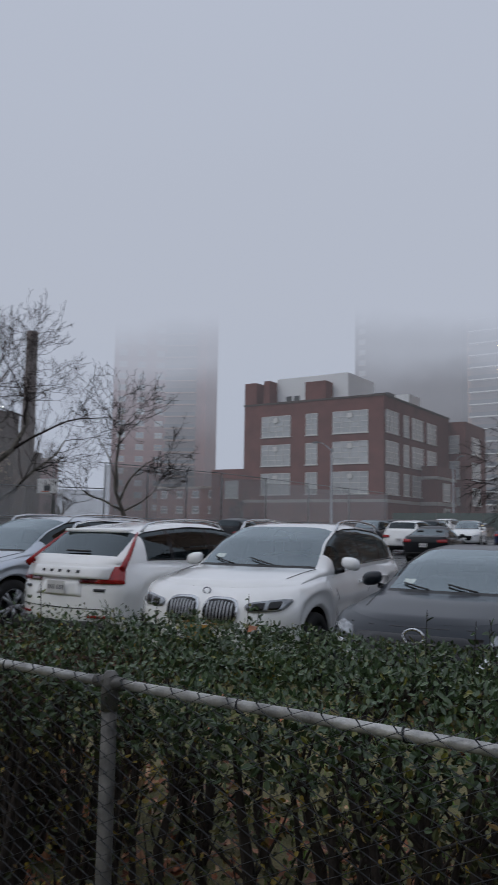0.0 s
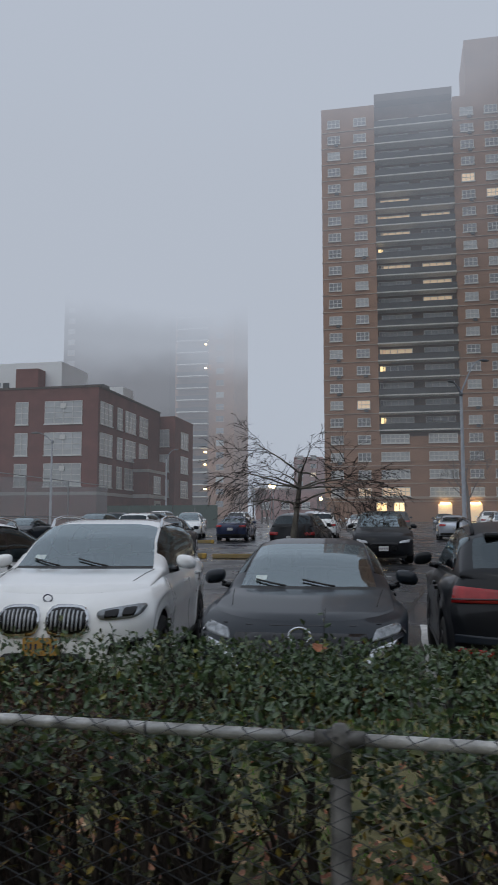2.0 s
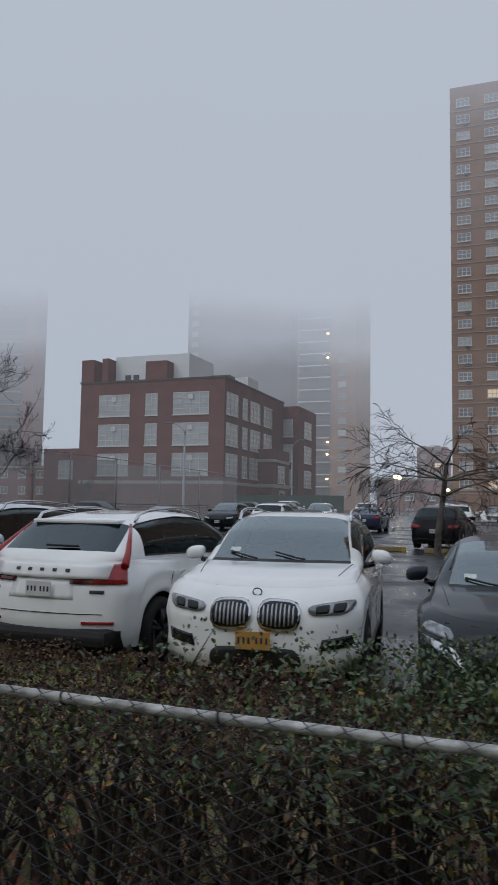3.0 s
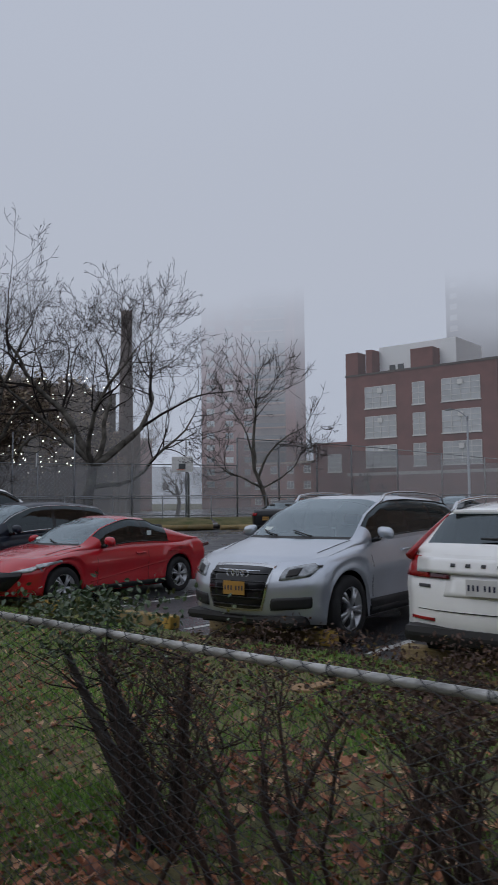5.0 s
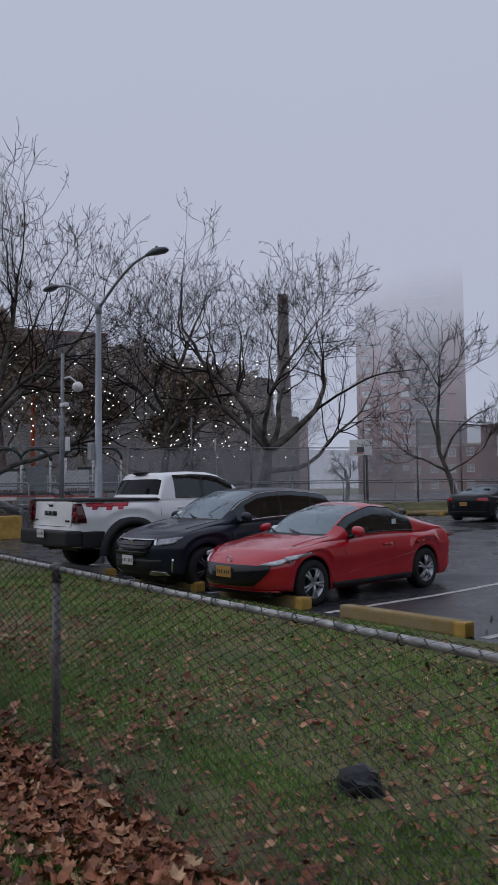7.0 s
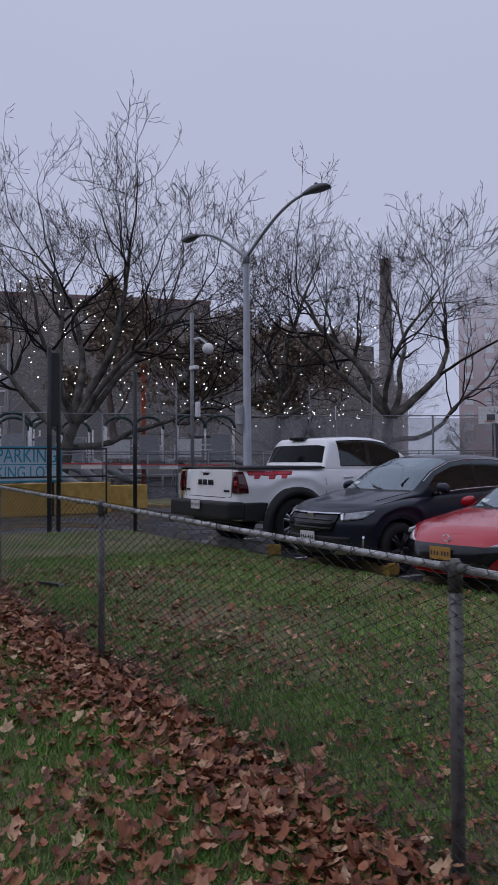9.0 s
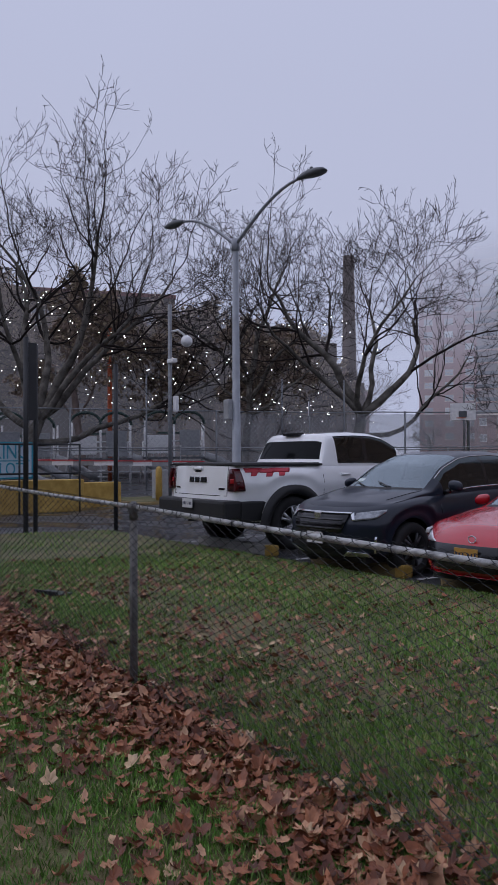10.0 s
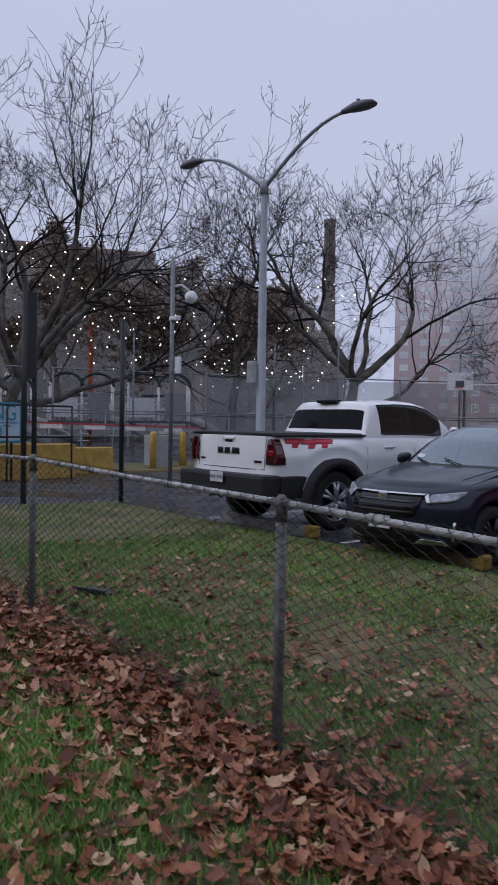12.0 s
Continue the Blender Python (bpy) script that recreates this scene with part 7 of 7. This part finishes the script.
        rows = [[a + nrm * 1.6 + Vector((0, 0, 0.2)), b + nrm * 1.6 + Vector((0, 0, 0.3))], [a + nrm * 1.6 + Vector((0, 0, 0.52)), b + nrm * 1.6 + Vector((0, 0, 0.56))], [a + Vector((0, 0, 0.85)), b + Vector((0, 0, 0.8))], [a - nrm * 5 + Vector((0, 0, 0.8)), b - nrm * 5 + Vector((0, 0, 0.8))]]
        bm_grid(bm, rows)
        part("bank", bm, M_GRASS_SOIL, k)
        part("kerb_stone", tube([a + nrm * 1.66 + Vector((0, 0, 0.42)), b + nrm * 1.66 + Vector((0, 0, 0.46))], 0.13, 6), M_YELLOW_WORN, k)
    # green hoarding beside the school
    h = thing("green_hoarding", -22, 78, gz(-22, 78), 0, "dark green site hoarding beside the school", "fence")
    for q in range(5):
        part("panel", box(q * 2.4 - 6, q * 2.4 - 3.65, -0.05, 0.05, 0, 2.3), M_GREENPANEL, h)


def build_hoop():
    t = thing("basketball_hoop", -29.7, 31.9, gz(-29.7, 31.9), 22, "white basketball backboard on a steel pole", "basketball hoop")
    part("pole", tube([(0, 0.9, 0), (0, 0.9, 2.9), (0, 0.1, 3.3)], 0.07, 8), M_GALV, t)
    part("backboard", box(-0.62, 0.62, -0.03, 0.03, 3.0, 3.84, 0.01), M_WHITEPLASTIC, t)
    part("target_frame", box(-0.2, 0.2, -0.045, -0.032, 3.15, 3.45), M_LAMPHEAD, t)
    pts = [(0.23 * math.cos(a), -0.3 + 0.23 * math.sin(a), 3.1) for a in (k * math.pi / 8 for k in range(17))]
    part("rim", tube(pts, 0.015, 5), M_ORANGE, t)


def wheel_stop(x0, x1, y, yaw, worn, label):
    cx = (x0 + x1) / 2
    t = thing("wheel_stop", cx, y, gz(cx, y + 0.01), yaw, label, "wheel stop", "timber wheel stops")
    L = x1 - x0
    bm = box(-L / 2, L / 2, -0.09, 0.09, 0, 0.17, 0.03)
    for v in bm.verts:
        v.co += Vector((0, 0.008 * noise.noise((v.co.x * 3, x0, 1)), 0.01 * noise.noise((v.co.x * 4, x0, 2))))
    part("timber", bm, M_YELLOW_WORN if not worn else M_CONCRETE, t)
    part("painted_end", box(L / 2 - 0.16, L / 2 + 0.006, -0.094, 0.094, 0.0, 0.174, 0.03), M_YELLOW, t, "brighter yellow end")


def build_lot_marks():
    wheel_stop(-9.15, -7.3, 8.66, 1, False, "weathered yellow timber wheel stop in an empty bay")
    wheel_stop(-11.75, -9.9, 8.72, 0, False, "yellow timber wheel stop under the red sedan")
    wheel_stop(-14.2, -12.35, 8.72, 0, False, "yellow timber wheel stop under the dark suv")
    wheel_stop(-17.3, -15.2, 8.72, 1, True, "grey worn wheel stop under the pickup")
    wheel_stop(-6.9, -5.0, 8.95, -2, False, "yellow timber wheel stop under the silver suv")
    wheel_stop(-4.0, -2.1, 8.7, 1, False, "yellow timber wheel stop under the white suv")
    for x, y in ((-5.6, 29.6), (-3.4, 29.5), (-0.8, 29.2), (-8.4, 42), (-24.5, 30.5), (-23.4, 31.6)):
        wheel_stop(x - 0.95, x + 0.95, y, 4, False, "yellow timber wheel stop across the aisle")
    for i, x in enumerate((-17.8, -14.75, -12.2, -9.6, -7.15, -4.5, -1.75, 0.7, 2.95, 5.6)):
        bm = bmesh.new()
        bm_grid(bm, [[Vector((x + (0.05 if i % 2 else -0.02), y, gz(x, y) + 0.004)) + Vector((0.03 * noise.noise((x, y, 0)) - s * 0.055, 0, 0)) for s in (-1, 1)] for y in np.linspace(8.75, 13.9, 12)])
        tagged(link_bm("bay_line", bm, M_LINE), "worn white painted bay line on asphalt", "road marking", kind="structure")
    for x, y, w in ((-13, 18.6, 0.7), (-11.8, 18.9, 0.7), (-15, 25.6, 1.2), (-6, 24, 1.0), (1.5, 22.4, 0.8), (-17.2, 25.2, 1.6)):
        bm = bmesh.new()
        bm_grid(bm, [[Vector((x + k * w, y + j * 0.14 + 0.1 * k, gz(x, y + j * 0.14) + 0.005)) for k in (0, 0.5, 1)] for j in (0, 1)])
        tagged(link_bm("road_mark", bm, M_LINE), "short worn white mark on the asphalt", "road marking", kind="structure")
    rnd = random.Random(9)
    for x, y, n, dx, dy in ((2.3, 10.5, 14, 0.12, 0.75), (-12, 19.8, 16, 0.6, 0.05), (-8.2, 12.2, 6, 0.14, 0.02), (-4, 17, 16, 0.5, 0.3)):
        bm = bmesh.new()
        rows, p = [], Vector((x, y, 0))
        for k in range(n):
            w = rnd.uniform(0.02, 0.06)
            q = Vector((dy, -dx, 0)).normalized() * w
            z = gz(p.x, p.y) + 0.004
            rows.append([Vector((p.x - q.x, p.y - q.y, z)), Vector((p.x + q.x, p.y + q.y, z))])
            p = p + Vector((dx + rnd.uniform(-0.15, 0.15), dy + rnd.uniform(-0.12, 0.12), 0))
        bm_grid(bm, rows)
        tagged(link_bm("tar_seam", bm, M_CRACK), "dark tar-filled crack in wet asphalt", "road crack", kind="structure")


def crumple(name, x, y, z, sx, sy, sz, seed, mt, label, cat):
    bm = bmesh.new()
    bmesh.ops.create_icosphere(bm, subdivisions=3, radius=1.0)
    for v in bm.verts:
        k = 1 + 0.35 * noise.noise((v.co.x * 2 + seed, v.co.y * 2, v.co.z * 2)) + 0.15 * noise.noise((v.co.x * 6, v.co.y * 6 + seed, v.co.z * 6))
        v.co = Vector((v.co.x * sx * k, v.co.y * sy * k, max(-0.02, v.co.z * sz * k)))
    o = link_bm(name, bm, mt)
    o.location = (x, y, z)
    return tagged(o, label, cat)


def build_litter():
    crumple("plastic_bag", -5.15, 4.5, gz(-5.15, 4.5), 0.15, 0.11, 0.13, 3, M_BAG, "crumpled black plastic bag lying on the lawn", "bag")
    t = thing("black_tray", -13.0, 4.14, gz(-13, 4.14), 20, "flat black plastic tray lying on the grass", "tray")
    part("tray_base", box(-0.17, 0.17, -0.1, 0.1, 0.01, 0.04, 0.01), M_BAG, t)
    part("tray_rim", box(-0.175, 0.175, -0.105, -0.085, 0.03, 0.07, 0.008), M_BAG, t)
    t = thing("cardboard_scrap", -3.9, 6.9, gz(-3.9, 6.9), 25, "torn brown cardboard scrap on the verge", "cardboard")
    part("flap", box(-0.22, 0.1, -0.12, 0.12, 0.0, 0.03, 0.006), M_CARD, t)
    bm = box(-0.0, 0.2, -0.1, 0.1, 0.03, 0.045)
    bmesh.ops.rotate(bm, verts=bm.verts, matrix=Matrix.Rotation(radians(-18), 3, 'Y'))
    part("flap", bm, M_CARD, t)


def build_gate():
    # black gate posts and open leaf
    g = thing("black_gate", -20.85, 6.7, 0.08, 0, "tall black steel gate posts with a folded gate leaf", "gate")
    part("gate_post", tube([(0, 0, -0.1), (0, 0, 4.0)], 0.055, 8), M_BLACKMETAL, g)
    part("gate_post", tube([(-0.1, 0.24, -0.1), (-0.1, 0.24, 3.9)], 0.05, 8), M_BLACKMETAL, g)
    part("gate_leaf", box(-0.14, 0.02, 0.02, 0.22, 2.3, 3.9, 0.01), M_BLACKMETAL, g)
    p = thing("black_post", -20.8, 8.7, 0.05, 0, "tall slim black steel post at the driveway", "post")
    part("shaft", tube([(0, 0, -0.1), (0, 0, 3.6)], 0.05, 8), M_BLACKMETAL, p)
    # yellow wall and railing at the booth ramp
    w = thing("yellow_wall", -27.2, 8.9, 0, 0, "low worn yellow-painted concrete wall by the driveway", "wall")
    part("front_block", box(-0.25, 0.25, -6, 1.8, 0, 0.95, 0.03), M_YELLOW, w)
    part("rear_block", box(-1.4, -0.9, 1.0, 3.6, 0, 0.8, 0.03), M_YELLOW, w)
    r = thing("black_railing", -26.6, 7.2, 0, 0, "black pipe railing above the yellow wall", "railing")
    for y in (-3.2, -0.9, 1.4, 3.2):
        part("upright", tube([(0, y, 0), (0, y, 2.0)], 0.03, 6), M_BLACKMETAL, r)
    for z in (1.15, 1.98):
        part("bar", tube([(0, -5, z), (0, 3.2, z)], 0.03, 6), M_BLACKMETAL, r)
    # sign
    s = thing("parking_sign", -26.9, 7.95, 0, 90, "pale sign with turquoise border and lettering", "sign")
    part("board", box(-3.2, 1.15, -0.02, 0.02, 1.0, 2.05, 0.008), M_SIGNPALE, s)
    for x0, x1, z0, z1 in ((-3.2, 1.15, 1.0, 1.05), (-3.2, 1.15, 2.0, 2.05), (-3.2, -3.15, 1.0, 2.05), (1.1, 1.15, 1.0, 2.05), (-3.1, 1.05, 1.5, 1.53)):
        part("border", box(x0, x1, -0.028, -0.02, z0, z1), M_SIGNBLUE, s)
    for txt, sz, x, z in (("PARKING", 0.6, 0.1, 1.76), ("PARKING LOT", 0.5, -0.3, 1.27)):
        o = new("lettering", text_mesh(txt, sz, M_SIGNBLUE, 0.006))
        o.parent = s
        o.matrix_basis = pose(x, -0.03, z, 90, 0, 0) @ Matrix.Diagonal((0.72, 1, 1, 1))
    for x in (-2.8, 0.9):
        part("leg", tube([(x, 0.05, 0), (x, 0.05, 2.05)], 0.035, 6), M_BLACKMETAL, s)
    # bollards, barrier, kerb island, control box
    for x, y in ((-28.1, 13.9), (-28.5, 15.3)):
        b = thing("bollard", x, y, 0.05, 0, "yellow steel bollard with a rounded top", "bollard", "yellow bollards")
        part("shaft", tube([(0, 0, 0), (0, 0, 1.12), (0, 0, 1.2), (0, 0, 1.24)], [0.11, 0.11, 0.08, 0.03], 12), M_YELLOW, b, smooth=True)
    b = thing("barrier_gate", -29.2, 14.7, 0.05, 0, "red and white barrier arm on a grey control box", "barrier")
    part("control_box", box(-0.3, 0.3, -0.3, 0.3, 0, 1.1, 0.03), M_PALEPANEL, b)
    n = 10
    for k in range(n):
        y0, y1 = 1.5 - 0.72 * k, 1.5 - 0.72 * (k + 1)
        part("arm_segment", box(0.3, 0.36, y1, y0, 1.22 + 0.012 * k, 1.36 + 0.012 * k), M_WHITEPLASTIC if k % 2 else M_PALEPANEL, b)
        part("arm_light_strip", box(0.28, 0.38, y1, y0, 1.36 + 0.012 * k, 1.4 + 0.012 * k), M_REDPAINT, b)
    i = thing("kerb_island", -29.2, 15, 0, 0, "raised kerb island with yellow-painted edge", "kerb")
    part("edge", box(-1.6, 1.6, -2.2, 3.5, 0, 0.13, 0.03), M_YELLOW_WORN, i)
    part("infill", box(-1.45, 1.45, -2.05, 3.35, 0.1, 0.145), M_GRASS_SOIL, i)
    # camera pole
    c = thing("camera_pole", -24.6, 12.3, 0, 0, "slim pole with white security cameras", "camera pole")
    part("pole", tube([(0, 0, 0), (0, 0, 6.0)], 0.06, 8), M_GALV, c)
    part("bracket", tube([(0, 0, 5.2), (0.2, 0.15, 5.25), (0.35, 0.28, 5.1)], 0.035, 6), M_WHITEPLASTIC, c)
    bm = bmesh.new()
    bmesh.ops.create_uvsphere(bm, u_segments=12, v_segments=8, radius=0.17)
    part("dome_camera", bm, M_WHITEPLASTIC, c, smooth=True).location = (0.4, 0.32, 4.92)
    part("bullet_camera", box(-0.05, 0.3, -0.08, 0.08, 4.3, 4.42, 0.03), M_WHITEPLASTIC, c)
    part("antenna_panel", box(0.05, 0.25, 0.05, 0.15, 2.9, 3.35, 0.03), M_WHITEPLASTIC, c)
    # park sign on the fence
    p = thing("small_sign", -33.0, 24.8, 0, -50, "small white sign with dark figure on a post", "sign")
    part("post", tube([(0, 0, 0), (0, 0, 4.3)], 0.03, 6), M_GALV, p)
    part("plate", box(-0.22, 0.22, -0.04, -0.02, 3.5, 4.2), M_WHITEPLASTIC, p)
    part("figure", box(-0.08, 0.08, -0.046, -0.04, 3.65, 4.05), M_LAMPHEAD, p)


def build_playground():
    """Climbing frame of posts, arches, panels and a slide behind the court fence."""
    for i, (x, y, yaw) in enumerate(((-44.5, 19.5, 64), (-46.0, 14.0, 70), (-42.5, 23.0, 60), (-41.5, 11.0, 72), (-49.0, 17.0, 60))):
        t = thing("climbing_frame", x, y, gz(x, y), yaw, "playground climbing frame with arches, pale panels and slide", "playground", "play structures")
        for sx in (-1.6, 0, 1.6):
            for sy in (-0.8, 0.8):
                part("post", tube([(sx, sy, 0), (sx, sy, 3.4)], 0.065, 6), M_WHITEPLASTIC, t)
        for sx in (-0.8, 0.8):
            pts = [(sx + 0.85 * math.cos(a), -0.8, 3.2 + 0.7 * math.sin(a)) for a in (k * math.pi / 8 for k in range(9))]
            part("arch", tube(pts, 0.09, 6), M_GREENPANEL, t)
        part("deck", box(-1.7, 1.7, -0.9, 0.9, 1.3, 1.42), M_LAMPHEAD, t)
        part("panel", box(-1.5, -0.2, -0.9, -0.84, 1.6, 2.6, 0.02), M_WHITEPLASTIC, t)
        part("panel", box(0.3, 1.4, -0.9, -0.84, 1.5, 2.9, 0.02), M_PALEPANEL, t)
        for z in (0.4, 0.75, 1.1, 2.0):
            part("rung", tube([(-0.2, -0.9, z), (0.4, -0.9, z)], 0.03, 5), M_WHITEPLASTIC, t)
        part("slide", tube([(1.7, -0.6, 1.45), (2.5, -0.7, 1.2), (3.6, -0.8, 0.5), (4.3, -0.8, 0.3)], [0.24, 0.24, 0.24, 0.22], 8), M_PALEPANEL, t)
        for sy in (-0.8, 0.8):
            for z in (1.75, 2.3):
                part("guard_rail", tube([(-1.6, sy, z), (1.6, sy, z)], 0.035, 5), M_WHITEPLASTIC, t)
            for q in range(9):
                part("guard_bar", tube([(-1.5 + 0.37 * q, sy, 1.42), (-1.5 + 0.37 * q, sy, 2.3)], 0.022, 4), M_WHITEPLASTIC, t)
        part("ladder_side", tube([(-1.9, -0.5, 0), (-1.75, -0.5, 1.4), (-1.7, -0.5, 2.3)], 0.04, 5), M_WHITEPLASTIC, t)
        part("ladder_side", tube([(-1.9, 0.1, 0), (-1.75, 0.1, 1.4), (-1.7, 0.1, 2.3)], 0.04, 5), M_WHITEPLASTIC, t)
        part("roof_box", box(-0.9, 0.9, -0.5, 0.5, 2.7, 2.8), M_GREENPANEL, t)
    t = thing("orange_play_pole", -47.5, 21.5, gz(-47, 21), 0, "tall orange play tube standing behind the fence", "playground")
    part("tube", tube([(0, 0, 0), (0, 0, 9.2)], 0.14, 8), M_ORANGE, t)
    t = thing("flagpole", -46.5, 13.0, gz(-46, 13), 0, "plain pale pole behind the playground", "pole")
    part("shaft", tube([(0, 0, 0), (0, 0, 8)], [0.1, 0.07], 8), M_PALEPANEL, t)
    # strings of bulbs between the trees
    rnd = random.Random(17)
    n = 0
    for k in range(20):
        a = Vector((-47 + rnd.uniform(-4, 4), 10 + k * 0.35, 9.0 + rnd.uniform(-3.5, 3.5)))
        b = Vector((-38.5 + rnd.uniform(-2.5, 2.5), 33 + rnd.uniform(-3, 4), 7.4 + rnd.uniform(-4.0, 3.5)))
        t = thing("string_of_lights", a.x, a.y, a.z, 0, "drooping string of small white bulbs among the trees", "string lights", "strings of lights")
        pts = [a.lerp(b, q / 18) - a - Vector((0, 0, 1.3 * math.sin(q / 18 * math.pi))) for q in range(19)]
        part("cable", tube(pts, 0.008, 3), M_BLACKMETAL, t)
        for q in range(1, 18):
            if rnd.random() < 0.2:
                continue
            c = pts[q] + Vector((rnd.uniform(-0.3, 0.3), rnd.uniform(-0.4, 0.4), -0.05))
            if "bulb" not in WHEELS:
                bm = bmesh.new()
                bmesh.ops.create_icosphere(bm, subdivisions=1, radius=0.03)
                me = bpy.data.meshes.new("bulb")
                bm.to_mesh(me)
                bm.free()
                me.materials.append(M_BULB)
                WHEELS["bulb"] = me
            o = new("bulb", WHEELS["bulb"])
            o.parent = t
            o.location = c


build_lamps()
build_back_fence()
build_hoop()
build_lot_marks()
build_litter()
build_gate()
build_playground()
